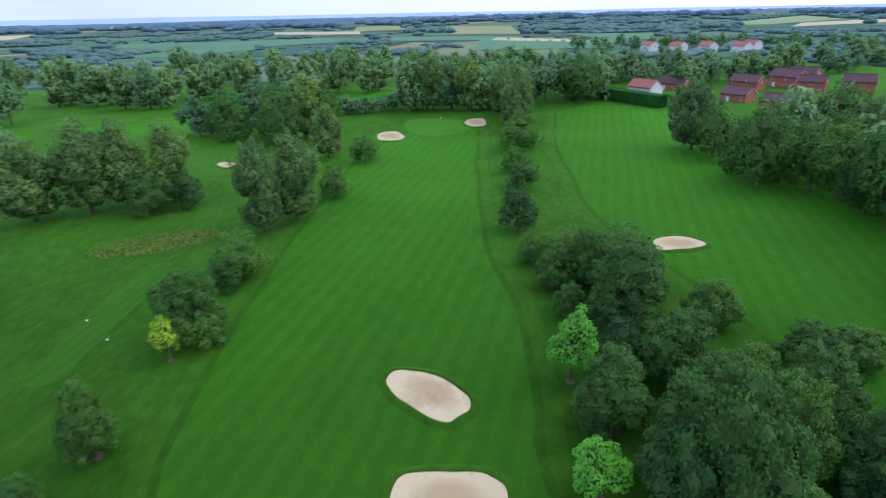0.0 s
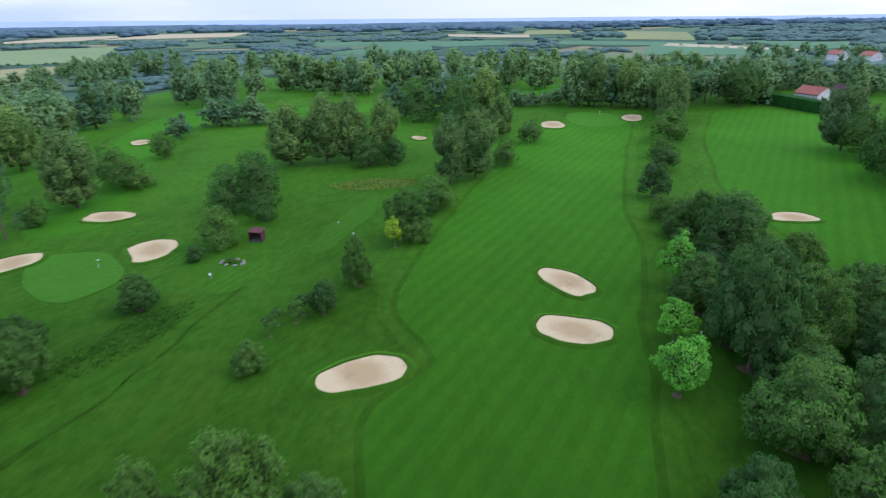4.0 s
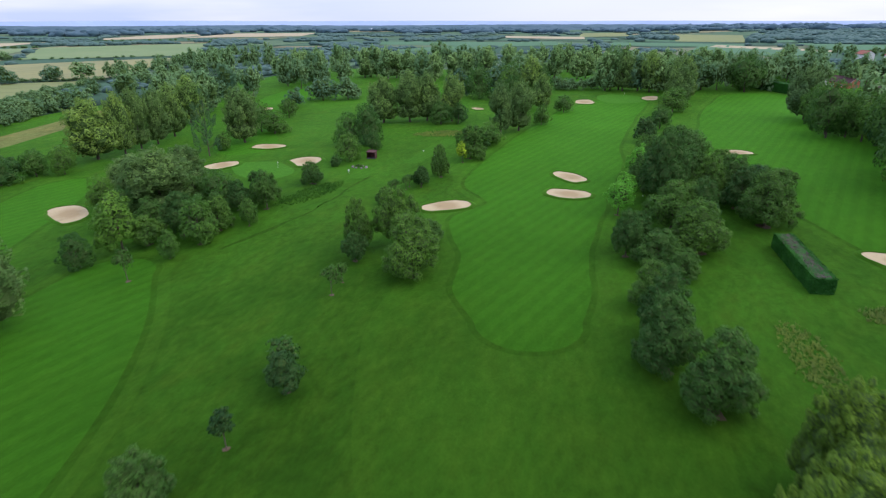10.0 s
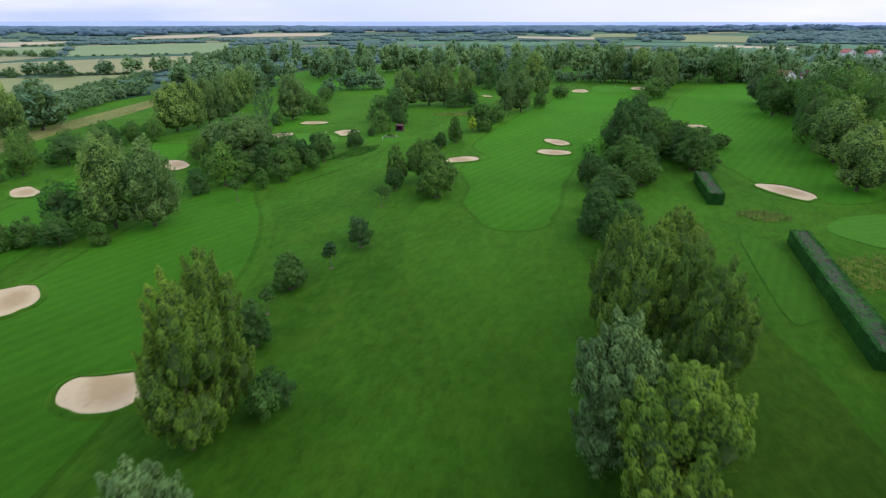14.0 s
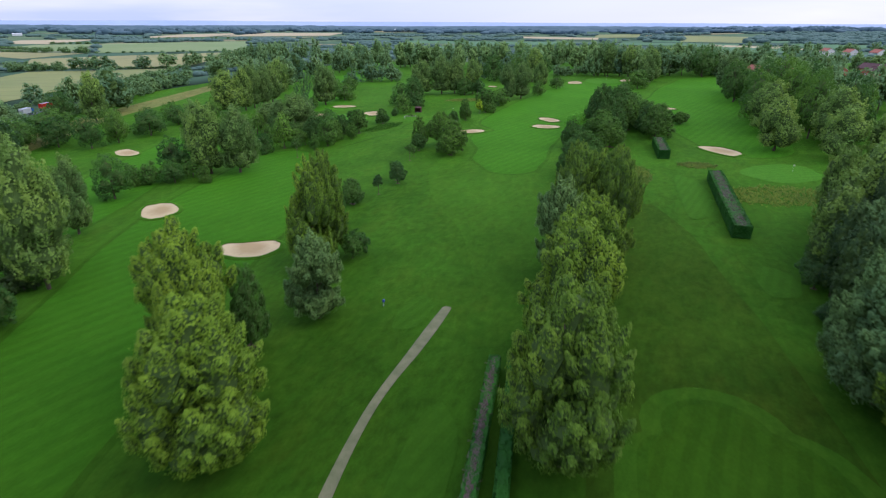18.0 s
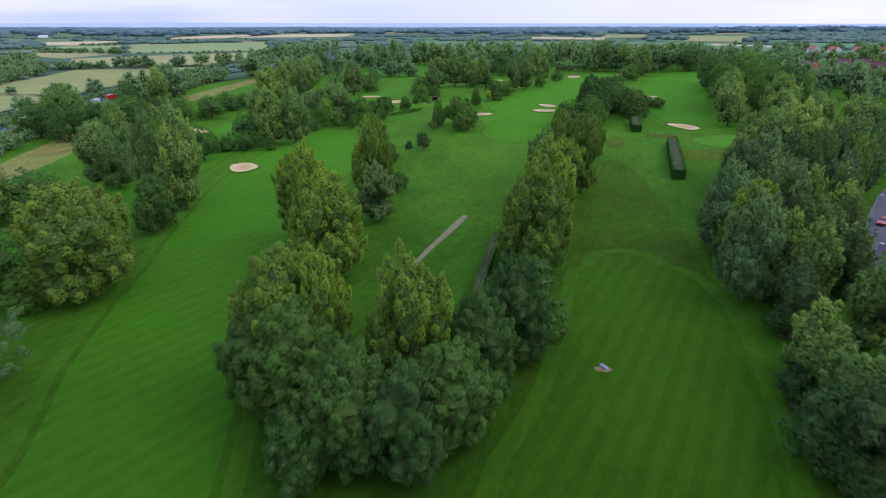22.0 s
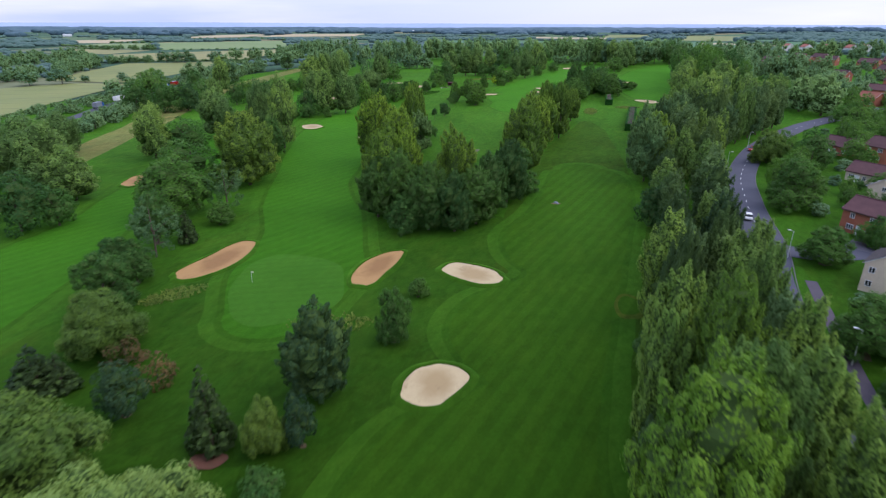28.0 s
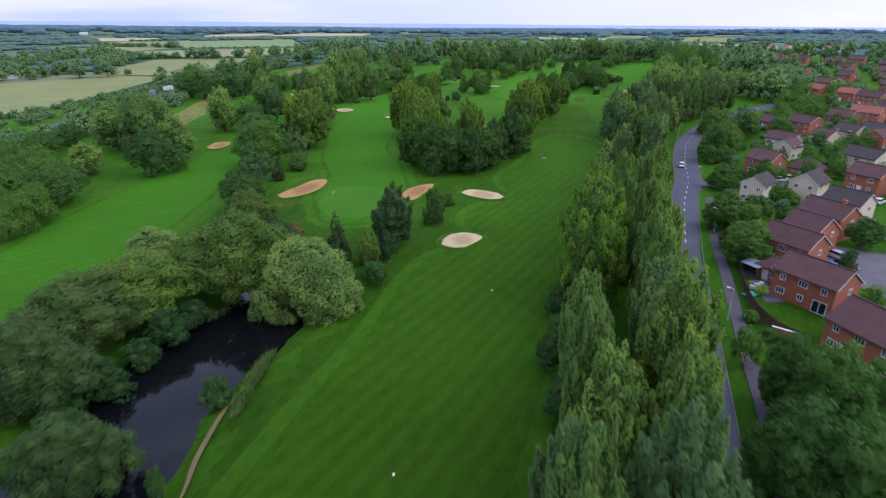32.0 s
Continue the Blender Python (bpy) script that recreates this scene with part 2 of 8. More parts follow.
def farmland_mat():
    """Fields of many tones, each with its own crop, parted by dark hedge lines."""
    m, t, p = material("farmland")
    cells = []
    for kind in ("F1", "DISTANCE_TO_EDGE"):
        v = node(t, "ShaderNodeTexVoronoi", Scale=0.0055, Randomness=0.75)
        v.feature = kind
        t.links.new(position(t, 1, 24, (1, 0.6, 0.0)), v.inputs["Vector"])
        cells.append(v)
    tone = t.nodes.new("ShaderNodeSeparateColor")
    t.links.new(cells[0].outputs["Color"], tone.inputs[0])
    # the blue lifted in these field tones paints in distance haze
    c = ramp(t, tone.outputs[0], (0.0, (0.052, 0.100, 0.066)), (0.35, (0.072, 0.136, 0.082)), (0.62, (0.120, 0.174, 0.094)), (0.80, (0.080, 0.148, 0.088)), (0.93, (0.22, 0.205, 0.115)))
    c = mixed(t, 1.0, c, ramp(t, noise_fac(t, position(t), 0.02, 5, 0.65), (0.3, (0.75, 0.78, 0.8)), (0.7, (1.2, 1.15, 1.1))), "MULTIPLY")
    c = mixed(t, ramp(t, cells[1].outputs["Distance"], (0.0, (1, 1, 1)), (0.05, (0, 0, 0))), c, (0.020, 0.042, 0.022))
    t.links.new(c, p.inputs["Base Color"])
    p.inputs["Roughness"].default_value = 0.95
    p.inputs["Specular IOR Level"].default_value = 0.05
    return m


FARMLAND = farmland_mat()


def sand_mat(name, pale, damp):
    """Raked sand, drier at the rim and damper in the hollow."""
    m, t, p = material(name)
    co = t.nodes.new("ShaderNodeTexCoord")
    far = t.nodes.new("ShaderNodeVectorMath")
    far.operation = "DISTANCE"
    far.inputs[1].default_value = (0.48, 0.5, 0.4)
    t.links.new(co.outputs["Generated"], far.inputs[0])
    pos = position(t)
    wide = noise_fac(t, pos, 0.5, 4, 0.6)
    mess = t.nodes.new("ShaderNodeMath")
    mess.operation = "MULTIPLY_ADD"
    mess.inputs[1].default_value = 0.22
    t.links.new(wide, mess.inputs[0])
    t.links.new(far.outputs["Value"], mess.inputs[2])
    c = ramp(t, mess.outputs[0], (0.34, damp), (0.58, pale))
    wet = ramp(t, noise_fac(t, position(t, 1, 15, (1, 0.6, 1)), 0.35, 5, 0.7), (0.56, (0, 0, 0)), (0.70, (0.55, 0.55, 0.55)))
    c = mixed(t, wet, c, scaled(damp, 0.62))
    rake = t.nodes.new("ShaderNodeTexWave")
    rake.inputs["Scale"].default_value, rake.inputs["Distortion"].default_value = 1.6, 3.0
    t.links.new(pos, rake.inputs["Vector"])
    fine = noise_fac(t, pos, 5.0, 3, 0.7)
    c = mixed(t, ramp(t, fine, (0.3, (0, 0, 0)), (0.8, (0.35, 0.35, 0.35))), c, scaled(damp, 0.8))
    t.links.new(c, p.inputs["Base Color"])
    p.inputs["Roughness"].default_value = 0.95
    bump(t, p, rake.outputs["Fac"], 0.25, 0.04)
    return m


SAND = sand_mat("pale_sand", (0.475, 0.378, 0.212), (0.345, 0.250, 0.120))
SAND_RED = sand_mat("orange_sand", (0.37, 0.215, 0.076), (0.25, 0.132, 0.044))
BARE = speckled("bare_earth", (0.080, 0.058, 0.030), (0.125, 0.085, 0.044), 0.8, 0.95, 6)
BARE_PATH = speckled("trodden_earth", (0.12, 0.095, 0.035), (0.19, 0.135, 0.055), 0.8, 0.95, 7)
PATH_MAT = speckled("worn_path", (0.10, 0.115, 0.050), (0.185, 0.175, 0.095), 0.5, 0.95, 9)
ASPHALT = speckled("asphalt", (0.054, 0.056, 0.082), (0.076, 0.077, 0.108), 0.25, 0.85, 20)
FOOTWAY = speckled("footway_asphalt", (0.060, 0.050, 0.066), (0.085, 0.070, 0.090), 0.4, 0.9, 14)
DRIVE = speckled("pale_driveway", (0.085, 0.080, 0.100), (0.13, 0.12, 0.14), 0.4, 0.9, 12)
PAINT = speckled("road_paint", (0.60, 0.60, 0.58), (0.75, 0.75, 0.72), 1.0, 0.7, 5, 0)
WHEAT = speckled("ripe_crop", (0.168, 0.196, 0.050), (0.212, 0.226, 0.066), 0.02, 0.9, 40, 0.2, drills=62)
LITTER = speckled("needle_litter", (0.135, 0.048, 0.030), (0.090, 0.050, 0.024), 0.8, 0.95, 8)
TAN_CROP = speckled("tan_crop", (0.215, 0.212, 0.070), (0.275, 0.258, 0.094), 0.02, 0.9, 40, 0.2, drills=20)
STUBBLE = speckled("pale_stubble", (0.36, 0.29, 0.16), (0.44, 0.36, 0.21), 0.02, 0.9, 30, 0.2)
CROP = speckled("green_crop", (0.045, 0.13, 0.045), (0.06, 0.17, 0.06), 0.01, 0.9, 40, 0.2)
PASTURE = speckled("pale_pasture", (0.13, 0.205, 0.058), (0.19, 0.24, 0.080), 0.008, 0.9, 30, 0.2)
BARK = speckled("bark", (0.085, 0.062, 0.045), (0.15, 0.115, 0.085), 1.5, 0.9, 6)
HEDGE_TOP = speckled("bare_hedge_top", (0.10, 0.07, 0.065), (0.17, 0.125, 0.11), 2.0, 0.9, 5)
L_POPLAR = leaves("poplar_leaves", (0.132, 0.234, 0.034), (0.340, 0.476, 0.068), 0.26)
# poplar green with more blue, a first touch of painted haze
L_POPLAR_2 = leaves("faint_haze_poplar_leaves", (0.134, 0.234, 0.078), (0.262, 0.376, 0.118), 0.28)
L_ROUND = leaves("broadleaf_leaves", (0.058, 0.138, 0.034), (0.130, 0.260, 0.055), shine=0.08)
L_FRESH = leaves("fresh_poplar_leaves", (0.138, 0.262, 0.034), (0.350, 0.510, 0.064), 0.1)
L_SLATE = leaves("slaty_green_leaves", (0.048, 0.096, 0.044), (0.096, 0.160, 0.080), 0.1)
L_CONIFER = leaves("conifer_needles", (0.038, 0.066, 0.026), (0.070, 0.104, 0.040), 0.25)
L_DEEP = leaves("deep_green_leaves", (0.046, 0.110, 0.032), (0.100, 0.205, 0.052))
L_DARK = leaves("dark_leaves", (0.036, 0.088, 0.030), (0.075, 0.150, 0.048), shine=0.08)
L_BRIGHT = leaves("bright_leaves", (0.130, 0.370, 0.045), (0.25, 0.52, 0.07), 0.15)
L_YELLOW = leaves("yellow_leaves", (0.30, 0.46, 0.03), (0.46, 0.60, 0.05), 0.1)
L_GREY = leaves("grey_green_leaves", (0.105, 0.195, 0.088), (0.215, 0.325, 0.155))
L_BLUE = leaves("blue_green_leaves", (0.034, 0.074, 0.042), (0.066, 0.120, 0.066))
L_OLIVE = leaves("olive_leaves", (0.122, 0.205, 0.042), (0.260, 0.350, 0.076), 0.25)
L_WILLOW = leaves("willow_leaves", (0.146, 0.238, 0.082), (0.270, 0.376, 0.150), 0.2)
L_BARE = leaves("rusty_twigs", (0.105, 0.077, 0.042), (0.182, 0.126, 0.070), 0.1)
L_HEDGE = leaves("hedge_leaves", (0.085, 0.190, 0.036), (0.160, 0.300, 0.060), 0.15)
L_ROWLEAF = leaves("row_poplar_leaves", (0.132, 0.228, 0.058), (0.266, 0.386, 0.094), 0.22)
L_ROWGREY = leaves("row_poplar_grey_leaves", (0.108, 0.184, 0.080), (0.220, 0.312, 0.140), 0.22)
# paler, bluer broadleaf copy: distance haze is put into the leaf colour
L_FARROUND = leaves("hazed_leaves", (0.112, 0.208, 0.142), (0.190, 0.314, 0.190), 0.3)
# dull tone of the row poplars; on pond willows it paints in shade
L_SHADY = leaves("dull_shaded_leaves", (0.058, 0.106, 0.042), (0.112, 0.174, 0.068), 0.3)
L_CLIPPED = leaves("clipped_hedge_leaves", (0.032, 0.125, 0.022), (0.060, 0.185, 0.036), 0.1)
# solid crown cores; the shade between leaves is put into their colour
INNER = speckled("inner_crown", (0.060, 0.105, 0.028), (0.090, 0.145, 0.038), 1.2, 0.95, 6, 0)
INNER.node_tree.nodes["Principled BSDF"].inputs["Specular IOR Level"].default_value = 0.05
REED = leaves("reed_blades", (0.12, 0.20, 0.06), (0.24, 0.30, 0.12), 0.15)
TUFT = leaves("long_grass_blades", (0.190, 0.260, 0.075), (0.390, 0.400, 0.170), 0.1)
# poplar copy paled and blued by painted haze, for far belts
L_FARPOPLAR = leaves("hazed_poplar_leaves", (0.144, 0.256, 0.146), (0.240, 0.378, 0.200), 0.3)
TUFT_GREEN = leaves("green_grass_blades", (0.062, 0.165, 0.026), (0.125, 0.250, 0.050), 0.1)

# ---- ground ----
def smooth(a, b, v):
    k = min(1.0, max(0.0, (v - a) / (b - a)))
    return k * k * (3 - 2 * k)


POND = [(50, -296), (53, -306), (53, -317), (55, -328), (61, -340), (70, -352)]
POND_Z = -1.75


def pond_depth(x, y):
    best = 99.0
    for (ax, ay), (bx, by) in zip(POND, POND[1:]):
        dx, dy = bx - ax, by - ay
        k = min(1, max(0, ((x - ax) * dx + (y - ay) * dy) / (dx * dx + dy * dy)))
        best = min(best, math.hypot(x - ax - k * dx, y - ay - k * dy))
    return 2.6 * (1 - smooth(4.0, 12.5, best))


def height(x, y):
    """The lie of the land: it rises gently to the north and east and levels out far off."""
    z = 4.9 + 9.7 * math.tanh(x / 350) + 9.83 * math.tanh(y / 350)
    if 25 < x < 95 and -380 < y < -275:
        z -= pond_depth(x, y)
    return z


def lines(a, b, step, far):
    v = list(np.arange(a, b + 0.1, step))
    s = step
    while v[-1] < far:
        s *= 1.35
        v.append(v[-1] + s)
        v.insert(0, v[0] - s)
    return v


def mesh_of(name, verts, faces, mat):
    me = bpy.data.meshes.new(name)
    me.from_pydata(verts, [], faces)
    me.materials.append(mat)
    me.update()
    return me


def smooth_shade(me):
    me.polygons.foreach_set("use_smooth", [True] * len(me.polygons))
    return me


def part(name, bm, mat, parent, label=""):
    """Links a bmesh or a mesh as one mesh object under a thing or a part."""
    if isinstance(bm, bmesh.types.BMesh):
        me = bpy.data.meshes.new(name)
        bm.to_mesh(me)
        bm.free()
        me.materials.append(mat)
    else:
        me = bm
    ob = new(name, me)
    ob.parent = parent
    return tagged(ob, label)


gx, gy = lines(-320, 220, 5, 4800), lines(-430, 330, 5, 4800)
g_verts = [(x, y, height(x, y)) for y in gy for x in gx]
n_x = len(gx)
g_faces = [(j * n_x + i, j * n_x + i + 1, (j + 1) * n_x + i + 1, (j + 1) * n_x + i) for j in range(len(gy) - 1) for i in range(n_x - 1)]
g_mesh = smooth_shade(mesh_of("ground", g_verts, g_faces, ROUGH))
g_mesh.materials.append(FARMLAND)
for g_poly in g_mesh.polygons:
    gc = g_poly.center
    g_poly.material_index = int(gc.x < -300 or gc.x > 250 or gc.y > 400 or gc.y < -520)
tagged(new("ground", g_mesh), "mown rough grass of a golf course with hedged farmland beyond", "ground", kind="structure")


def spline(rows, n=8):
    """A smooth run through rows of numbers."""
    out = []
    for i in range(len(rows) - 1):
        p0, p1, p2, p3 = (np.array(rows[min(max(k, 0), len(rows) - 1)], float) for k in (i - 1, i, i + 1, i + 2))
        for j in range(n):
            t = j / n
            out.append(0.5 * (2 * p1 + (p2 - p0) * t + (2 * p0 - 5 * p1 + 4 * p2 - p3) * t * t + (3 * p1 - p0 - 3 * p2 + p3) * t ** 3))
    return out + [np.array(rows[-1], float)]


def ribbon_mesh(name, rows, lift, mat, across=8, n=8, round_ends=True, wobble=0.0, sway=1):
    """A band along a centre line of (x, y, half width), draped on the land."""
    run = spline(rows, n)
    if round_ends:
        for end in (0, -1):
            a, b = run[end], run[1 if end == 0 else -2]
            d = (a - b)[:2]
            d = d / np.linalg.norm(d)
            cap = [np.array((*(a[:2] + d * a[2] * math.sin(k)), a[2] * max(0.04, math.cos(k)))) for k in (0.3, 0.6, 0.9, 1.15, 1.35, 1.52)]
            run = cap[::-1] + run if end == 0 else run + cap
    verts, faces = [], []
    for i, c in enumerate(run):
        a, b = run[max(i - sway, 0)], run[min(i + sway, len(run) - 1)]
        d = (b - a)[:2]
        d = d / max(1e-6, np.linalg.norm(d))
        w = c[2]
        for k in range(across + 1):
            s = -1 + 2 * k / across
            off = wobble * noise.noise((c[0] * 0.035, c[1] * 0.035, s * 3)) if k in (0, across) else 0
            x, y = c[0] - d[1] * (w + off) * s, c[1] + d[0] * (w + off) * s
            verts.append((x, y, height(x, y) + lift))
    m = across + 1
    for i in range(len(run) - 1):
        for k in range(across):
            faces.append((i * m + k + 1, i * m + k, (i + 1) * m + k, (i + 1) * m + k + 1))
    return smooth_shade(mesh_of(name, verts, faces, mat))


def blob_outline(a, b, turn, bend, seed, k):
    ang = 2 * math.pi * k
    r = 1 + 0.05 * math.sin(2 * ang + seed) + 0.045 * math.sin(3 * ang + seed * 1.7) + 0.025 * math.sin(5 * ang + seed * 2.9) + 0.012 * math.sin(9 * ang + seed * 4.1)
    cu, cv = math.cos(ang), math.sin(ang)
    u, v = a * r * math.copysign(abs(cu) ** 0.82, cu), b * r * math.copysign(abs(cv) ** 0.82, cv)
    v += bend * b * ((u / a) ** 2 - 0.4)
    c, s = math.cos(radians(turn)), math.sin(radians(turn))
    return u * c - v * s, u * s + v * c


def pad(name, x, y, a, b, turn, mat, label, category, lift=0.09, bend=0.0, seed=0.0):
    """A mown patch of turf with a soft oval outline."""
    n, verts, faces = 44, [(x, y, height(x, y) + lift)], []
    for ring in (0.35, 0.7, 1.0):
        for k in range(n):
            du, dv = blob_outline(a, b, turn, bend, seed, k / n)
            px, py = x + du * ring, y + dv * ring
            verts.append((px, py, height(px, py) + lift))
    for k in range(n):
        j = (k + 1) % n
        faces.append((0, 1 + k, 1 + j))
        for r in range(2):
            faces.append((1 + r * n + k, 1 + (r + 1) * n + k, 1 + (r + 1) * n + j, 1 + r * n + j))
    return tagged(new(name, smooth_shade(mesh_of(name, verts, faces, mat))), label, category, kind="structure")


def bunker(x, y, a, b, turn, bend=0.0, sand=None, seed=0.0, lip=0.36):
    """A sand bunker: a dished bed of sand inside a raised, rolled grass lip."""
    sand = sand or SAND
    base = new("sand_bunker")
    base.location = (x, y, height(x, y))
    n = 56

    def rings(profile):
        verts = []
        for r, z in profile:
            for k in range(n):
                du, dv = blob_outline(a, b, turn, bend, seed, k / n)
                ln = math.hypot(du, dv)
                s = 1 + r / ln if r > -50 else 0
                px, py = du * s, dv * s
                rough = 0.04 * noise.noise((px * 0.9 + x, py * 0.9 + y, 0))
                verts.append((px, py, height(x + px, y + py) - base.location[2] + z + rough * (z > 0.02)))
        return verts, [(i * n + k, i * n + (k + 1) % n, (i + 1) * n + (k + 1) % n, (i + 1) * n + k) for i in range(len(profile) - 1) for k in range(n)]

    lv, lf = rings([(1.5, 0.0), (0.9, lip * 0.55), (0.4, lip), (0.1, lip * 0.95), (-0.02, lip * 0.6), (0.0, lip * 0.3)])
    part("lip", smooth_shade(mesh_of("lip", lv, lf, BAND)), None, base, "grass lip rolled over the sand")
    m = min(a, b)
    sv, sf = rings([(0.0, lip * 0.72), (-0.25, lip * 0.60), (-0.9, lip * 0.52), (-0.4 * m, 0.17), (-0.75 * m, 0.15)])
    sv.append((0, 0, 0.15))
    sf += [(4 * n + k, 4 * n + (k + 1) % n, len(sv) - 1) for k in range(n)]
    part("sand", smooth_shade(mesh_of("sand", sv, sf, sand)), None, base)
    tone = "raked orange sand" if sand is SAND_RED else "raked pale sand"
    return tagged(base, f"golf bunker of {tone} with a rolled grass lip", "bunker", "bunkers on the course")


# ---- trees ----
def blob_leaves(rng, lobes, leaf, density, core=0.8, middle=0.5):
    """Leaf clumps over the outer skins of many lobes, with a shade-coloured core in each, as verts and faces."""
    verts, faces, inner, skin = [], [], [], []
    centre = np.array([(c[0], c[1], c[2]) for c in lobes])
    radius = np.array([(c[3], c[3], c[4]) for c in lobes])
    heart = np.array((0, 0, centre[:, 2].max() * middle))
    for i, (cx, cy, cz, rx, rz) in enumerate(lobes):
        n = max(10, int(density * rx * rz / (leaf * leaf)))
        d = rng.normal(size=(n, 3))
        d /= np.linalg.norm(d, axis=1)[:, None]
        out = centre[i] - heart
        out = out / (np.linalg.norm(out) + 1e-6) + np.array((0, 0, 0.45))
        flip = (d @ out < -0.25) & (rng.random(n) < 0.8)
        d[flip] *= -1
        rad = 0.80 + 0.34 * rng.random(n) ** 1.5
        p = centre[i] + d * rad[:, None] * radius[i]
        q = ((p[:, None, :] - centre[None]) / (radius[None] * 0.86))
        hidden = (q * q).sum(2)
        hidden[:, i] = 9
        keep = hidden.min(1) > 1
        p, d = p[keep], d[keep]
        n = len(p)
        if n:
            nrm = d * 0.8 + rng.normal(size=(n, 3)) * (0.42 if leaf < 0.3 else 0.28) + np.array((0, 0, 0.45))
            nrm /= np.linalg.norm(nrm, axis=1)[:, None]
            side = np.cross(nrm, rng.normal(size=(n, 3)))
            side /= np.linalg.norm(side, axis=1)[:, None]
            up = np.cross(nrm, side)
            s = leaf * (0.6 + 0.8 * rng.random(n))[:, None]
            a, b = side * s * 0.50, up * s * 0.85
            fold = nrm * s * 0.15
            base = len(verts)
            tri = np.stack([p - a - b * 0.5, p + a - b * 0.5, p + b + fold], 1).reshape(-1, 3)
            verts.extend(map(tuple, tri))
            faces.extend((base + 3 * k, base + 3 * k + 1, base + 3 * k + 2) for k in range(n))
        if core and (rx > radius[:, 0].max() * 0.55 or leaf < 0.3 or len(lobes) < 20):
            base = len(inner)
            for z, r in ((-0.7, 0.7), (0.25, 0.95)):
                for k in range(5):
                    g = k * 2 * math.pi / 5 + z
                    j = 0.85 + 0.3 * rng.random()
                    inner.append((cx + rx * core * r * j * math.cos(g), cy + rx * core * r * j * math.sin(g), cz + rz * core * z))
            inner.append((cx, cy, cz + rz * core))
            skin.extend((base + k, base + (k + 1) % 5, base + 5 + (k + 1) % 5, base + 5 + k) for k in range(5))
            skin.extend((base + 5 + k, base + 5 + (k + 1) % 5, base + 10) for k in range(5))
    return verts, faces, inner, skin


def limb(verts, faces, a, b, ra, rb, sides=6):
    a, b = Vector(a), Vector(b)
    q = (b - a).to_track_quat("Z", "Y")
    base = len(verts)
    for p, r in ((a, ra), (b, rb)):
        for k in range(sides):
            g = 2 * math.pi * k / sides
            verts.append(tuple(p + q @ Vector((r * math.cos(g), r * math.sin(g), 0))))
    faces.extend((base + k, base + (k + 1) % sides, base + sides + (k + 1) % sides, base + sides + k) for k in range(sides))


def plumes_poplar(rng, h, r, count, splay=0.6, slim=1.0, stretch=1.0, boughs=9):
    """Upright tufts over a few tall boughs round a leading stem: foot, axis, length and width of each, and the boughs."""
    big = [(0.0, 0.0, h * 0.66, r * 0.50, h * 0.30)]
    for i in range(boughs):
        g = i * 2.39996 + rng.normal() * 0.3
        low = i % 3 == 0
        far = r * (0.50 + 0.12 * rng.random()) * (1.0 if low else 0.82)
        w = r * (0.36 + 0.12 * rng.random())
        tall = h * (0.17 + 0.07 * rng.random())
        z = h * (0.30 + 0.10 * rng.random()) if low else h * (0.44 + 0.20 * rng.random())
        big.append((far * math.cos(g), far * math.sin(g), z, w, tall))
    for i in range(4):
        g = i * 1.571 + rng.random()
        big.append((r * 0.36 * math.cos(g), r * 0.36 * math.sin(g), h * 0.20, r * 0.46, h * 0.14))
    area = sum(c[3] * c[4] for c in big)
    out = []
    for j, (bx, by, bz, bw, bh) in enumerate(big):
        m = max(5, round(count * 1.25 * bw * bh / area))
        for i in range(m):
            u = 1 - 1.7 * (i + 0.5) / m
            g = i * 2.39996 + rng.normal() * 0.3 + j
            k = math.sqrt(max(0.0, 1 - u * u))
            d = np.array((k * math.cos(g), k * math.sin(g), u))
            p = np.array((bx, by, bz)) + d * (bw, bw, bh) * (0.86 + 0.16 * rng.random())
            if any(((p[0] - c[0]) / c[3]) ** 2 + ((p[1] - c[1]) / c[3]) ** 2 + ((p[2] - c[2]) / c[4]) ** 2 < 0.62 for q, c in enumerate(big) if q != j):
                continue
            long = h * stretch * (0.080 + 0.075 * rng.random()) * (0.75 if u > 0.8 else 1)
            wide = r * slim * (0.105 + 0.070 * rng.random())
            axis = np.array((d[0] * splay, d[1] * splay, 1.0))
            axis /= np.linalg.norm(axis)
            out.append((p - axis * long * 0.30, axis, long, wide))
    return out, big


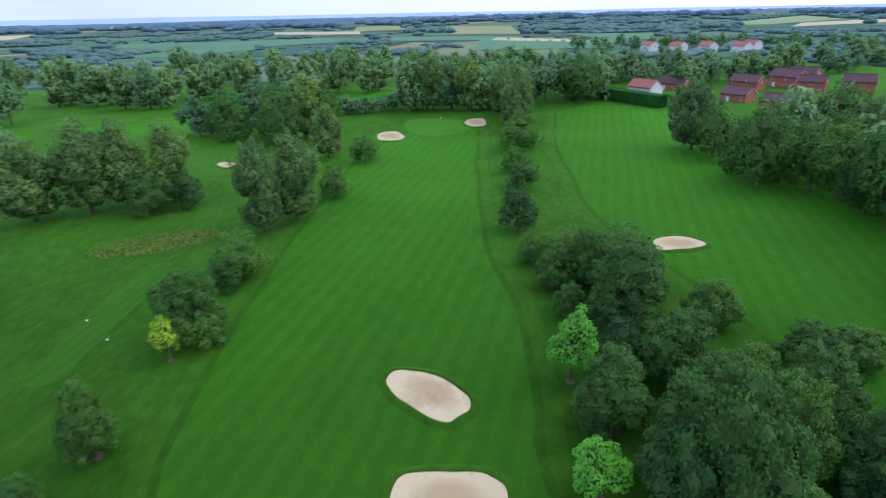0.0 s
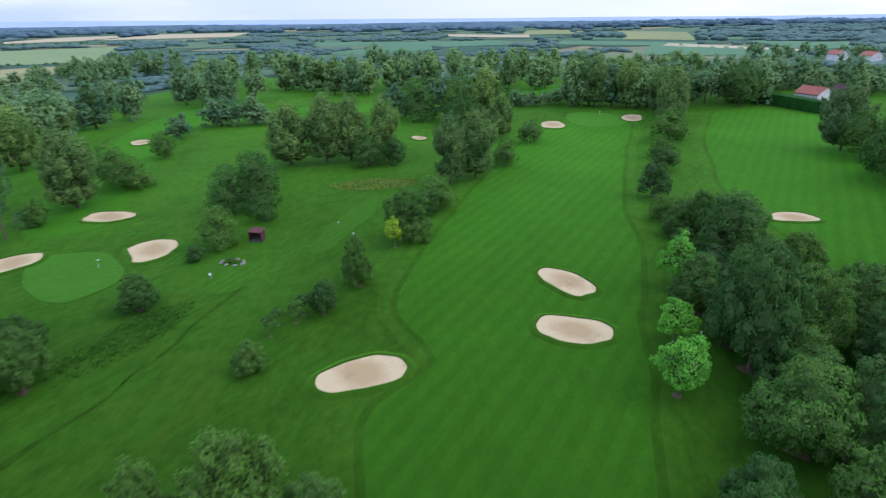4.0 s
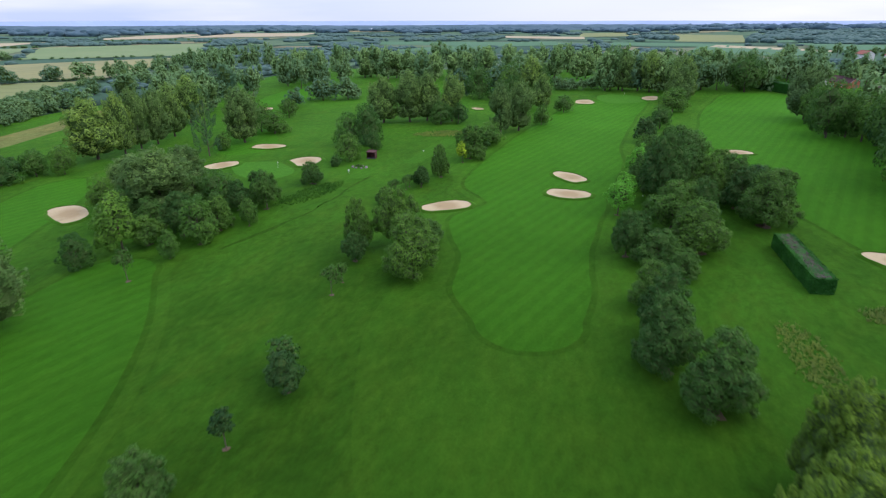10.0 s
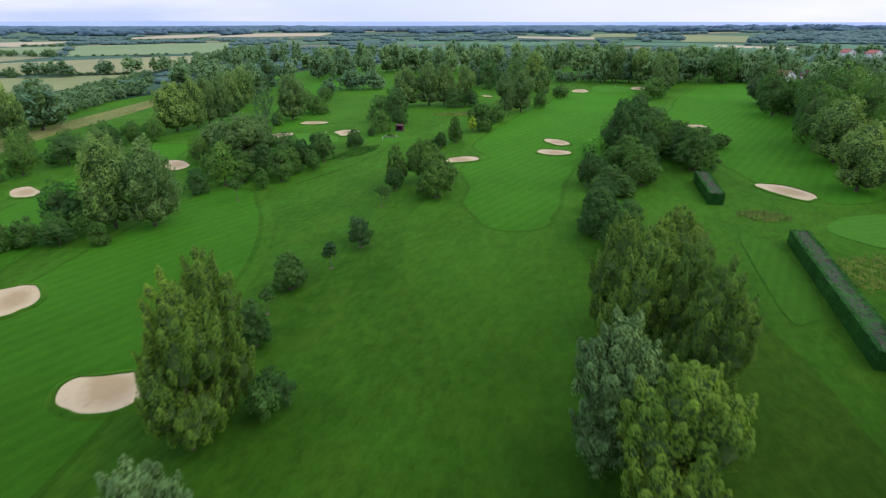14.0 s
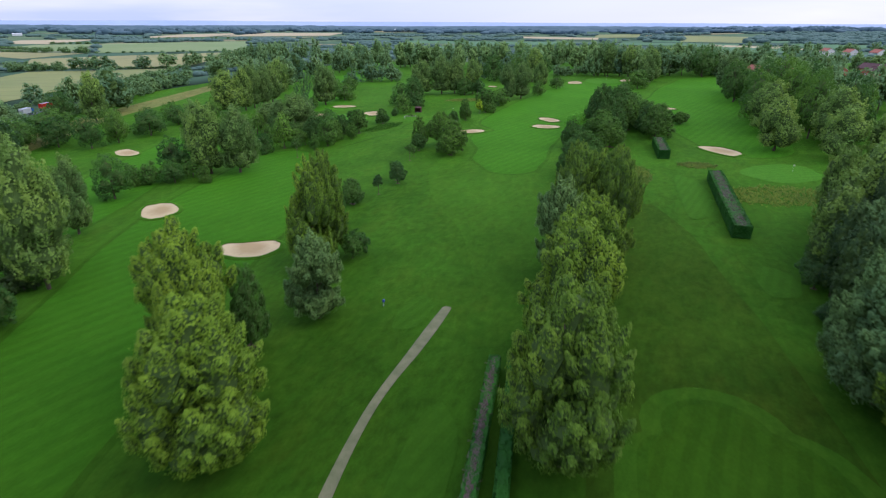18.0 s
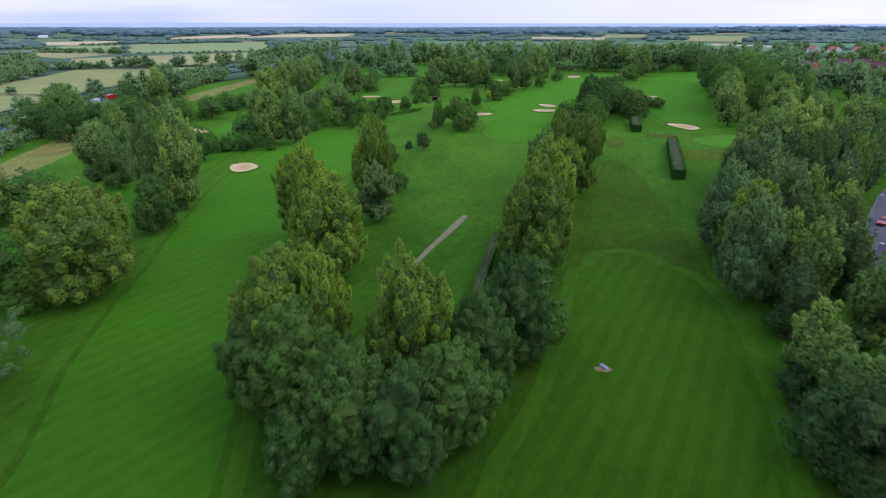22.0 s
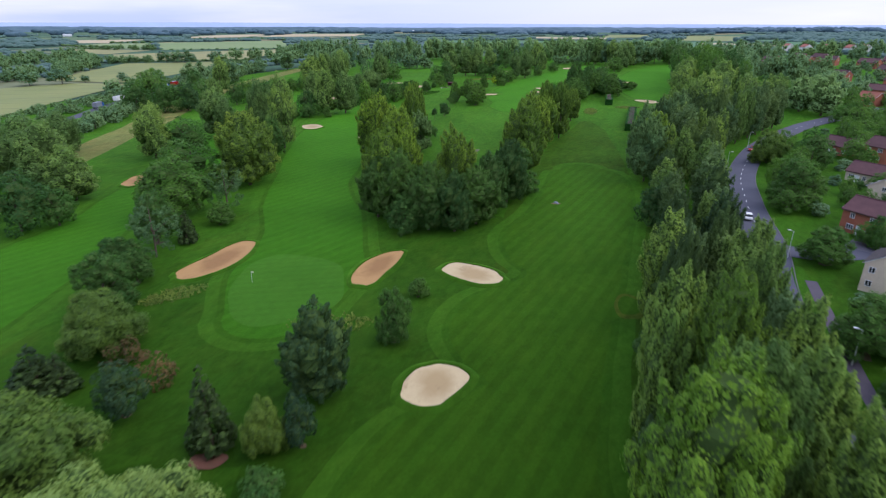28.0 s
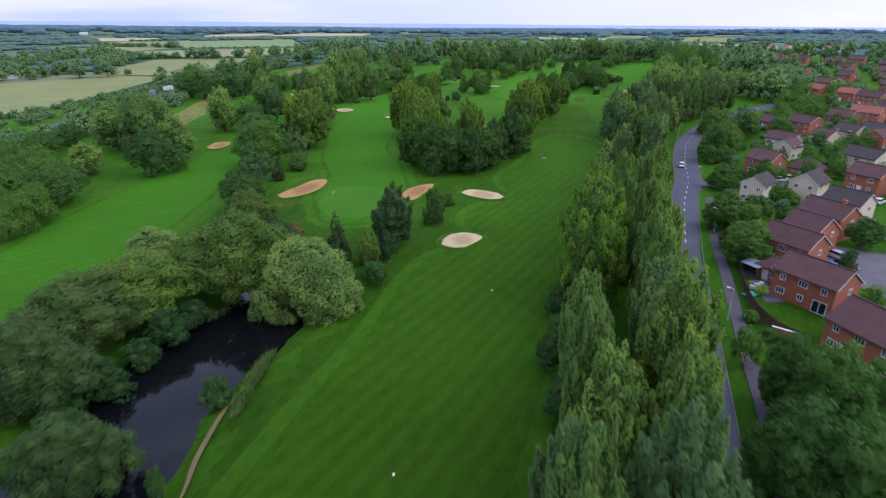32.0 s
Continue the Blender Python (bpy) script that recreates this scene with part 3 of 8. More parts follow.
def plume_leaves(rng, plumes, big, leaf, density, core=0.60):
    """Leaf clumps pointing up along pointed plumes, over an inner body coloured like shade."""
    verts, faces, inner, skin = [], [], [], []
    mids = np.array([f + x * (0.42 * n) for f, x, n, w in plumes])
    axes = np.array([x for f, x, n, w in plumes])
    longs = np.array([n * 0.44 for f, x, n, w in plumes])
    wides = np.array([w * 0.85 for f, x, n, w in plumes])
    for i, (foot, axis, long, wide) in enumerate(plumes):
        n = max(12, int(density * wide * long / (leaf * leaf)))
        u = rng.random(n) ** 0.9
        shape = np.minimum(1.0, u / 0.28) ** 0.6 * (1 - u) ** 0.62 * 1.22
        g = rng.random(n) * 2 * math.pi
        e1 = np.cross(axis, (0.3, 1.0, 0.1))
        e1 /= np.linalg.norm(e1)
        e2 = np.cross(axis, e1)
        tuft = 1 + 0.22 * np.sin(g * 3 + i) * np.cos(u * 9 + i)
        rad = wide * shape * tuft * (0.72 + 0.42 * rng.random(n))
        d = np.cos(g)[:, None] * e1 + np.sin(g)[:, None] * e2
        p = foot + axis * (u * long)[:, None] + d * rad[:, None]
        rel = p[:, None, :] - mids[None]
        al = (rel * axes[None]).sum(2)
        ac = (rel * rel).sum(2) - al * al
        inside_ = (al / longs) ** 2 + ac / (wides ** 2)
        inside_[:, i] = 9
        keep = inside_.min(1) > 0.9
        p, d, m = p[keep], d[keep], int(keep.sum())
        if m:
            v = u[keep][:, None]
            nrm = d * (1.1 - 0.7 * v) + rng.normal(size=(m, 3)) * 0.28 + axis * (0.05 + 1.15 * v)
            nrm /= np.linalg.norm(nrm, axis=1)[:, None]
            tip = axis + rng.normal(size=(m, 3)) * 0.5
            tip -= nrm * (tip * nrm).sum(1)[:, None]
            tip /= np.linalg.norm(tip, axis=1)[:, None]
            side = np.cross(nrm, tip)
            s = leaf * (0.6 + 0.8 * rng.random(m))[:, None]
            base = len(verts)
            tri = np.stack([p - side * s * 0.42 - tip * s * 0.45, p + side * s * 0.42 - tip * s * 0.45, p + tip * s * 0.95 + nrm * s * 0.2], 1).reshape(-1, 3)
            verts.extend(map(tuple, tri))
            faces.extend((base + 3 * k, base + 3 * k + 1, base + 3 * k + 2) for k in range(m))
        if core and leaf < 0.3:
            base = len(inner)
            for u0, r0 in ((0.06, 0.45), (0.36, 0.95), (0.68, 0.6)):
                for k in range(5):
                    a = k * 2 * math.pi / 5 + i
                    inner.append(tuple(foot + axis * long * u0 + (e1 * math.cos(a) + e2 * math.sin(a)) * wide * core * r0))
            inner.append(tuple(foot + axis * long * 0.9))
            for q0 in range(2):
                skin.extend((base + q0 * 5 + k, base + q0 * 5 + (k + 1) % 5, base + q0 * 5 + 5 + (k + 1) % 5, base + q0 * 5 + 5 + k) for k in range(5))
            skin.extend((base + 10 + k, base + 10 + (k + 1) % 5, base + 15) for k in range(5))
    # each bough's shade-coloured body, with leaves over it that show between the tufts
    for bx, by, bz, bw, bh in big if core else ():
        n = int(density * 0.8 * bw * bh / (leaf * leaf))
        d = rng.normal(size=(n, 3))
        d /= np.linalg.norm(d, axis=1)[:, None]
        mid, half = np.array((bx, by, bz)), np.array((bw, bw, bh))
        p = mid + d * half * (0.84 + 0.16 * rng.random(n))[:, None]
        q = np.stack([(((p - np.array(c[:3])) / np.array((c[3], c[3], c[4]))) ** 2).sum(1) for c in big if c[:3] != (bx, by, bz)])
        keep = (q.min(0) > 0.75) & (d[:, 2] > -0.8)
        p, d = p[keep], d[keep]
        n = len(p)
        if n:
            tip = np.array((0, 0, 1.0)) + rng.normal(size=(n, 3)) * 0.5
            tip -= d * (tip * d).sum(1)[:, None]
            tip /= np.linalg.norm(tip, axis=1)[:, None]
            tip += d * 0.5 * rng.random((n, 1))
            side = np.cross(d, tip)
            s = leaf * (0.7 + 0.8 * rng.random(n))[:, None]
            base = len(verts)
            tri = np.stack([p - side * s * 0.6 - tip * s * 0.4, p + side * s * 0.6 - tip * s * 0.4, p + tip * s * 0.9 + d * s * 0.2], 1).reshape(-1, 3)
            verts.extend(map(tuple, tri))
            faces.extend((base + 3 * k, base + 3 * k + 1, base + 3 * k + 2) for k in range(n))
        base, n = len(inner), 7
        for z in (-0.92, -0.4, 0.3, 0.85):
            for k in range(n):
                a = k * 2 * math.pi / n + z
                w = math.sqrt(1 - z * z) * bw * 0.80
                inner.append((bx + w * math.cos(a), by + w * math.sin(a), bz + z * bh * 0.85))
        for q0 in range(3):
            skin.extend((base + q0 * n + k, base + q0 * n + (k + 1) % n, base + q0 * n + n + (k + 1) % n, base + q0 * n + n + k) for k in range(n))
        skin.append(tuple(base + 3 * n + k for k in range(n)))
    return verts, faces, inner, skin


def lobes_round(rng, h, r, n, low=0.05, droop=0.0, flat=1.0, boughs=7):
    """An uneven crown: a few large boughs, each covered with many small puffs of leaves."""
    mid, half = h * (0.5 + low * 0.5), h * (0.5 - low * 0.5)
    big = []
    for i in range(boughs):
        g = i * 2.39996 + rng.normal() * 0.4
        if i == 0:
            far, z, w = 0.12 * r, mid + half * 0.36, 0.58 * r
        else:
            far = r * (0.38 + 0.20 * rng.random())
            w = r * (0.40 + 0.16 * rng.random())
            z = mid + half * (-0.62 + 0.86 * rng.random()) - droop * h
        big.append((far * math.cos(g), far * math.sin(g), z, w, w * half / r * 1.12))
    area = sum(b[3] ** 2 for b in big)
    out = list(big)
    for bx, by, bz, bw, bh in big:
        m = max(5, round(n * bw * bw / area))
        for j in range(m):
            u = 1 - 1.75 * (j + 0.5) / m
            g = j * 2.39996 + rng.normal() * 0.3 + bx
            w = bw * (1.45 / math.sqrt(m)) * (0.7 + 0.6 * rng.random())
            k = math.sqrt(max(0.0, 1 - u * u))
            q = 0.92 + 0.22 * rng.random()
            x, y, z = bx + bw * k * q * math.cos(g), by + bw * k * q * math.sin(g), bz + bh * u * q
            if any(c is not None and ((x - c[0]) / c[3]) ** 2 + ((y - c[1]) / c[3]) ** 2 + ((z - c[2]) / c[4]) ** 2 < 0.7 for c in big if c[0] != bx):
                continue
            out.append((x, y, max(z, w * 0.8), w, w * (0.92 + droop)))
    return out


def lobes_cone(rng, h, r, tiers):
    out = []
    for i in range(tiers):
        k = i / tiers
        ring = r * (1 - k) * 0.8
        n = max(1, int(6 * (1 - k)) + 1)
        w = max(0.12 * r, r * 0.36 * (1 - 0.7 * k))
        for j in range(n):
            g = 2 * math.pi * (j + rng.random() * 0.5) / n + i
            out.append((ring * math.cos(g) * 0.8, ring * math.sin(g) * 0.8, h * (0.10 + 0.86 * k), w, h / tiers * 0.9))
    return out


def tree_model(name, kind, seed, h, r, leaf, density, mat, trunk=0.3, limbs=6, **more):
    rng = np.random.default_rng(seed)
    if kind == "poplar":
        plumes, big = plumes_poplar(rng, h, r, more.get("spires", 40), more.get("splay", 0.75), more.get("slim", 1.0), more.get("stretch", 1.0))
        lobes = [(*(f + x * n * 0.45), w, n * 0.5) for f, x, n, w in plumes]
    elif kind == "cone":
        lobes = lobes_cone(rng, h, r, more.get("tiers", 8))
    else:
        lobes = lobes_round(rng, h, r, more.get("n", 60), more.get("low", 0.05), more.get("droop", 0.0), more.get("flat", 1.0))
    thin = more.get("thin", 1.0)
    if thin < 1:
        keep = [rng.random() < thin for b in lobes]
        lobes = [b for b, k in zip(lobes, keep) if k]
        if kind == "poplar":
            plumes = [b for b, k in zip(plumes, keep) if k]
    root = new(name)
    tv, tf = [], []
    limb(tv, tf, (0, 0, -0.4), (0.02 * h * rng.normal(), 0.02 * h * rng.normal(), h * 0.45), trunk, trunk * 0.6, 8)
    limb(tv, tf, (0, 0, h * 0.44), (0, 0, h * 0.86), trunk * 0.6, trunk * 0.12)
    for i in range(limbs):
        b = lobes[int(rng.integers(len(lobes)))]
        limb(tv, tf, (0, 0, min(b[2] * 0.6, h * 0.6)), (b[0] * 0.9, b[1] * 0.9, b[2]), trunk * 0.4, trunk * 0.1, 5)
    part("trunk", smooth_shade(mesh_of("trunk", tv, tf, BARK)), None, root)
    if more.get("foot"):
        n, fv, ff = 10, [(0, 0, 0.10)], []
        for k in range(n):
            g, q = 2 * math.pi * k / n, more["foot"] * (0.7 + 0.6 * rng.random())
            fv.append((q * math.cos(g), q * math.sin(g), 0.05))
        ff = [(0, 1 + k, 1 + (k + 1) % n) for k in range(n)]
        part("bare_earth", mesh_of("bare_earth", fv, ff, BARE), None, root, "ring of bare reddish earth round the trunk")
    if kind == "poplar":
        cv, cf, iv, sf = plume_leaves(rng, plumes, big, leaf, density, more.get("core", 0.60))
    else:
        cv, cf, iv, sf = blob_leaves(rng, lobes, leaf, density, more.get("core", 0.68))
    part("crown", mesh_of("crown", cv, cf, mat), None, root)
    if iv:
        part("inner_crown", mesh_of("inner_crown", iv, sf, INNER), None, root, "solid core of the crown, shade between the leaves put into its colour")
    root["h"], root["r"] = max(b[2] + b[4] for b in lobes), max(math.hypot(b[0], b[1]) + b[3] for b in lobes)
    return root


MODELS = {}


def add_model(key, label, category, *args, count=3, name="tree", **more):
    for i in range(count):
        m = tree_model(name, args[0], 11 * len(MODELS) + i, *args[1:], **more)
        tagged(m, label, category, more.get("group", "trees of the golf course"))
        MODELS.setdefault(key, []).append(m)


PICK = random.Random(5)


USED = set()


def drop_unused():
    for models in MODELS.values():
        for ob in models:
            if ob.name not in USED:
                for o in (*ob.children, ob):
                    bpy.data.objects.remove(o)


WOODS = []
# gaps in the hedgerow along the lane
GAPS = [(x + 0.85 * k, y - 0.52 * k) for x, y in ((-284, 3), (-293, 20), (-258, -56), (-243, -82)) for k in range(0, 30, 4)]


def in_gap(x, y):
    return any(math.hypot(x - a, y - b) < 6.5 for a, b in GAPS)



def tree(key, x, y, h, r):
    """A tree of that kind, height and crown radius, standing at x, y."""
    if in_gap(x, y):
        return
    models = MODELS[key]
    ob = models[PICK.randrange(len(models))]
    turn, lean = PICK.uniform(0, 360), PICK.uniform(-2.5, 2.5)
    r *= 1.13
    s = Matrix.Diagonal((r / ob["r"], r / ob["r"] * PICK.uniform(0.92, 1.08), h / ob["h"], 1))
    m = pose(x, y, height(x, y), lean, PICK.uniform(-2, 2), turn) @ s
    if ob.name in USED:
        copy_thing(ob, m @ Matrix.Diagonal([1 / v for v in ob.scale] + [1]))
    else:
        USED.add(ob.name)
        ob.matrix_basis = m


def wood(key, x, y, h, r):
    """A tree of a far wood, to be joined with the others."""
    if in_gap(x, y):
        return
    models = MODELS[key]
    ob = models[PICK.randrange(len(models))]
    s = Matrix.Diagonal((r / ob["r"], r / ob["r"] * PICK.uniform(0.9, 1.1), h / ob["h"], 1))
    WOODS.append((ob, pose(x, y, height(x, y), 0, 0, PICK.uniform(0, 360)) @ s))


def plant_woods():
    """Joins the trees of the far woods into one mesh."""
    verts, loops, sizes, mats, base = [], [], [], [], 0
    slots = []
    for ob, m in WOODS:
        mat4 = np.array(m)
        for child in ob.children:
            me = child.data
            co = np.empty(len(me.vertices) * 3)
            me.vertices.foreach_get("co", co)
            co = co.reshape(-1, 3) @ mat4[:3, :3].T + mat4[:3, 3]
            idx = np.empty(len(me.loops), dtype=np.int32)
            me.loops.foreach_get("vertex_index", idx)
            tot = np.empty(len(me.polygons), dtype=np.int32)
            me.polygons.foreach_get("loop_total", tot)
            if me.materials[0] not in slots:
                slots.append(me.materials[0])
            verts.append(co)
            loops.append(idx + base)
            sizes.append(tot)
            mats.append(np.full(len(tot), slots.index(me.materials[0]), dtype=np.int32))
            base += len(co)
    verts, loops, sizes, mats = (np.concatenate(v) for v in (verts, loops, sizes, mats))
    me = bpy.data.meshes.new("woodland")
    me.vertices.add(len(verts))
    me.vertices.foreach_set("co", verts.ravel())
    me.loops.add(len(loops))
    me.loops.foreach_set("vertex_index", loops.astype(np.int32))
    me.polygons.add(len(sizes))
    starts = np.concatenate(([0], np.cumsum(sizes)[:-1])).astype(np.int32)
    me.polygons.foreach_set("loop_start", starts)
    for m in slots:
        me.materials.append(m)
    me.polygons.foreach_set("material_index", mats)
    me.update(calc_edges=True)
    me.validate()
    tagged(new("woodland", me), "belts of dark green broadleaved trees and poplars beyond the fairways", "woodland", kind="stuff")


P_LABEL = "tall poplar with upright plumes of yellowish green leaves"
add_model("poplar", P_LABEL, "tree", "poplar", 21, 6.4, 0.20, 4.4, L_POPLAR, trunk=0.42, spires=170, splay=0.55, name="poplar_tree")
add_model("poplar_bright", "tall poplar with bright yellow green leaf plumes over the roadside row", "tree", "poplar", 21, 6.4, 0.20, 4.4, L_FRESH, trunk=0.42, spires=150, splay=0.5, count=1, name="poplar_tree")
add_model("poplar_dark", "tall poplar with dark green leaves in a dense clump", "tree", "poplar", 19, 6.2, 0.22, 4.6, L_DEEP, trunk=0.4, spires=150, splay=0.6, count=2, name="poplar_tree")
add_model("poplar_olive", "broad poplar with dull olive green leaves", "tree", "poplar", 20, 7.5, 0.23, 4.4, L_OLIVE, trunk=0.42, spires=170, splay=0.7, count=1, name="poplar_tree")
add_model("poplar_mid", P_LABEL, "tree", "poplar", 21, 6.4, 0.34, 3.9, L_POPLAR_2, trunk=0.42, spires=100, splay=0.55, slim=1.15, count=2, name="poplar_tree", limbs=3)
add_model("poplar_far", "tall poplar in a belt of trees, haze put into its leaf green", "tree", "poplar", 21, 6.4, 0.80, 4.2, L_FARPOPLAR, trunk=0.42, spires=46, slim=1.6, stretch=1.3, count=3, name="poplar_tree", limbs=1)
R_LABEL = "broadleaved tree with a dense dark green rounded crown"
add_model("broadleaf", R_LABEL, "tree", "round", 11.5, 5.8, 0.26, 6.6, L_ROUND, trunk=0.32, n=110, low=0.10, foot=1.6, name="broadleaf_tree")
add_model("broadleaf_mid", R_LABEL, "tree", "round", 11.5, 5.8, 0.36, 5.4, L_ROUND, trunk=0.32, n=64, count=2, name="broadleaf_tree", limbs=3)
add_model("broadleaf_far", "broadleaved tree with a rounded crown in a wood, haze put into its green", "tree", "round", 12, 6.2, 0.84, 5.2, L_FARROUND, trunk=0.32, n=30, boughs=5, count=3, name="broadleaf_tree", limbs=1)
add_model("dark", "small dark green tree with a dense crown on rough grass", "tree", "round", 8, 3.4, 0.32, 7.0, L_DARK, trunk=0.2, n=50, low=0.14, boughs=5, count=2, foot=0.9, name="broadleaf_tree")
add_model("bright", "bright lime green maple with a pale trunk", "tree", "round", 11, 4.0, 0.32, 7.0, L_BRIGHT, trunk=0.2, n=60, low=0.30, boughs=6, count=1, foot=0.9, core=0.7, name="maple_tree")
add_model("yellow", "small tree with bright yellow green leaves", "tree", "round", 9, 2.6, 0.30, 7.0, L_YELLOW, trunk=0.14, n=40, low=0.22, boughs=5, count=1, foot=0.8, core=0.7, name="maple_tree")
add_model("sapling", "young tree with a thin open crown on mown grass", "tree", "round", 4.8, 1.8, 0.28, 4.5, L_ROUND, trunk=0.09, n=26, low=0.40, boughs=4, count=2, thin=0.8, core=0.5, foot=0.55, name="young_tree")
add_model("mid", "broadleaved tree with fresh mid green leaves", "tree", "round", 9.6, 3.6, 0.32, 7.5, L_HEDGE, trunk=0.2, n=54, low=0.14, boughs=6, count=2, foot=0.7, name="broadleaf_tree")
add_model("bush", "dense green bush growing down to the grass", "bush", "round", 5.2, 3.0, 0.32, 7.5, L_ROUND, trunk=0.1, n=40, low=0.0, boughs=5, count=2, name="bush", group="bushes on the course")
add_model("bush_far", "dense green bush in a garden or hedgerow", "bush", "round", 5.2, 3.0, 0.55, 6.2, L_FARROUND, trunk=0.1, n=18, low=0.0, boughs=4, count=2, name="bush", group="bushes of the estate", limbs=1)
add_model("sparse", "tall thin tree with sparse feathery grey green leaves", "tree", "poplar", 17, 5.2, 0.28, 3.6, L_GREY, trunk=0.24, spires=110, count=1, core=0, thin=0.75, name="birch_tree")
add_model("lolly", "small clipped dark tree with an egg shaped crown", "tree", "round", 5.6, 1.4, 0.28, 8.0, L_DARK, trunk=0.09, n=30, low=0.40, boughs=5, count=1, foot=0.5, name="clipped_tree")
add_model("conifer", "dark pointed conifer with branches to the ground", "conifer", "cone", 8, 2.4, 0.36, 7.0, L_CONIFER, trunk=0.16, tiers=11, count=2, name="conifer_tree")
add_model("grey", "grey green tree with an upright feathery crown", "tree", "poplar", 17, 5.8, 0.24, 4.6, L_GREY, trunk=0.28, spires=130, splay=0.7, count=2, name="white_poplar_tree")
add_model("slate", "dark slaty green tree with an open upright crown", "tree", "poplar", 15, 5.6, 0.24, 4.6, L_SLATE, trunk=0.26, spires=120, splay=0.8, count=1, name="broadleaf_tree")
add_model("blue", "bluish green broadleaved tree with a rounded crown", "tree", "round", 7.5, 3.4, 0.32, 7.5, L_BLUE, trunk=0.18, n=50, low=0.14, boughs=5, count=1, foot=0.8, name="broadleaf_tree")
add_model("olive", "spreading willow with olive yellow leaves by the water", "tree", "round", 11, 6.8, 0.21, 7.0, L_OLIVE, trunk=0.35, n=110, low=0.0, droop=0.04, boughs=9, count=2, name="willow_tree")
add_model("willow", "large domed willow with silvery green leaves by the pond", "tree", "round", 12.5, 7.8, 0.21, 7.0, L_WILLOW, trunk=0.45, n=140, low=0.0, droop=0.04, boughs=9, count=2, name="willow_tree")
add_model("willow_dull", "spreading willow over the water, shade put into its grey green leaf colour", "tree", "round", 11, 7.0, 0.21, 7.0, L_SHADY, trunk=0.35, n=120, low=0.0, droop=0.04, boughs=9, count=1, name="willow_tree")
add_model("bare", "low shrub with rusty brown twigs", "bush", "round", 3.8, 2.5, 0.3, 4.0, L_BARE, trunk=0.08, n=24, low=0.0, boughs=4, count=1, thin=0.8, core=0, name="shrub")
ROW_LABEL = "columnar poplar with plumes of grey green leaves beside the road"
ROW_LABEL_2 = "columnar poplar with yellowish green leaf plumes beside the road"
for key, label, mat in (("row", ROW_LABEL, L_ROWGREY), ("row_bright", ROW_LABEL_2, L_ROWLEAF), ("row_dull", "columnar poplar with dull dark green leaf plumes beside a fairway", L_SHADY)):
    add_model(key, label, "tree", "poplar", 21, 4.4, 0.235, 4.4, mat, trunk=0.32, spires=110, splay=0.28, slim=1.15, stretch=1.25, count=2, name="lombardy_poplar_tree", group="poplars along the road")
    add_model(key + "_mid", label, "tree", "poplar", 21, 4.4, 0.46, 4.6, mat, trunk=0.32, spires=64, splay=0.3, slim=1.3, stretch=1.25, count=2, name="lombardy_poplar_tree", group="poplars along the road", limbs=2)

# ---- the course ----
def turf(name, rows, mat, label, category="grass", lift=0.05, across=10):
    return tagged(new(name, ribbon_mesh(name, rows, lift, mat, across, wobble=1.2, sway=14 if len(rows) > 8 else 4)), label, category, kind="structure")


def fairway(where, rows, label, mat=None):
    """A fairway with its darker edge and the mown band outside that."""
    turf("mown_band_" + where, [(x, y, w + 3.6) for x, y, w in rows], BAND, "lighter mown band round a fairway", lift=0.03)
    turf("semi_rough_" + where, [(x, y, w + 1.2) for x, y, w in rows], SEMI, "darker narrow edge of semi-rough round a fairway", lift=0.045)
    turf("fairway_" + where, rows, mat or FAIRWAY, label, "fairway", lift=0.06)


turf("mown_rough", [(0, -8, 20), (5, -30, 25), (15, -60, 20), (25, -85, 13), (30, -108, 7)], BAND, "broad stretch of evenly mown rough below the fairway", lift=0.02)
turf("short_rough", [(18, -206, 12), (34, -216, 36), (44, -240, 44), (50, -265, 46), (62, -290, 40), (80, -320, 30), (92, -350, 28)], SHORT_ROUGH, "darker short rough round the lower green", lift=0.01)
turf("dull_turf", [(49, -56, 3), (53, -75, 7), (57, -100, 11), (61, -125, 14), (66, -150, 15), (72, -180, 17), (78, -205, 17), (84, -240, 15), (88, -275, 13)], DULL, "duller brownish turf round the lower fairway", lift=0.02)
fairway("centre", [(-2, 206, 14), (-8, 173, 18), (-11, 135, 19), (-12, 103, 20), (-11, 79, 21.5), (-11, 57, 21.5), (-10, 46, 20), (-6, 38, 16.5), (-4, 31, 15), (-5, 25, 15.3), (-7, 17, 17.2), (-5, 8, 15.4), (-2, 0, 13.2), (0, -8, 12.5), (2, -17, 12.2), (5, -27, 8.5)], "striped mown fairway between tree rows")
fairway("east", [(66, 230, 20), (60, 183, 23), (60, 150, 25), (62, 119, 28), (68, 85, 26), (72, 45, 20), (76, 20, 14)], "broad striped fairway beside a wood")
fairway("west", [(-78, -35, 9), (-66, -60, 17), (-50, -98, 20.8), (-33, -138, 15.5), (-17, -165, 13), (-8, -182, 11.8), (2, -196, 12), (10, -205, 12), (17, -214, 11.5), (23, -224, 12), (29, -236, 13), (36, -250, 9)], "striped fairway leading down to a green")
fairway("far_west", [(-150, 10, 10), (-125, -40, 14), (-95, -110, 14), (-70, -165, 12), (-52, -205, 9), (-39, -228, 9), (-26, -259, 15), (-14, -285, 16), (0, -310, 13), (14, -332, 11)], "striped fairway along the farmland edge")
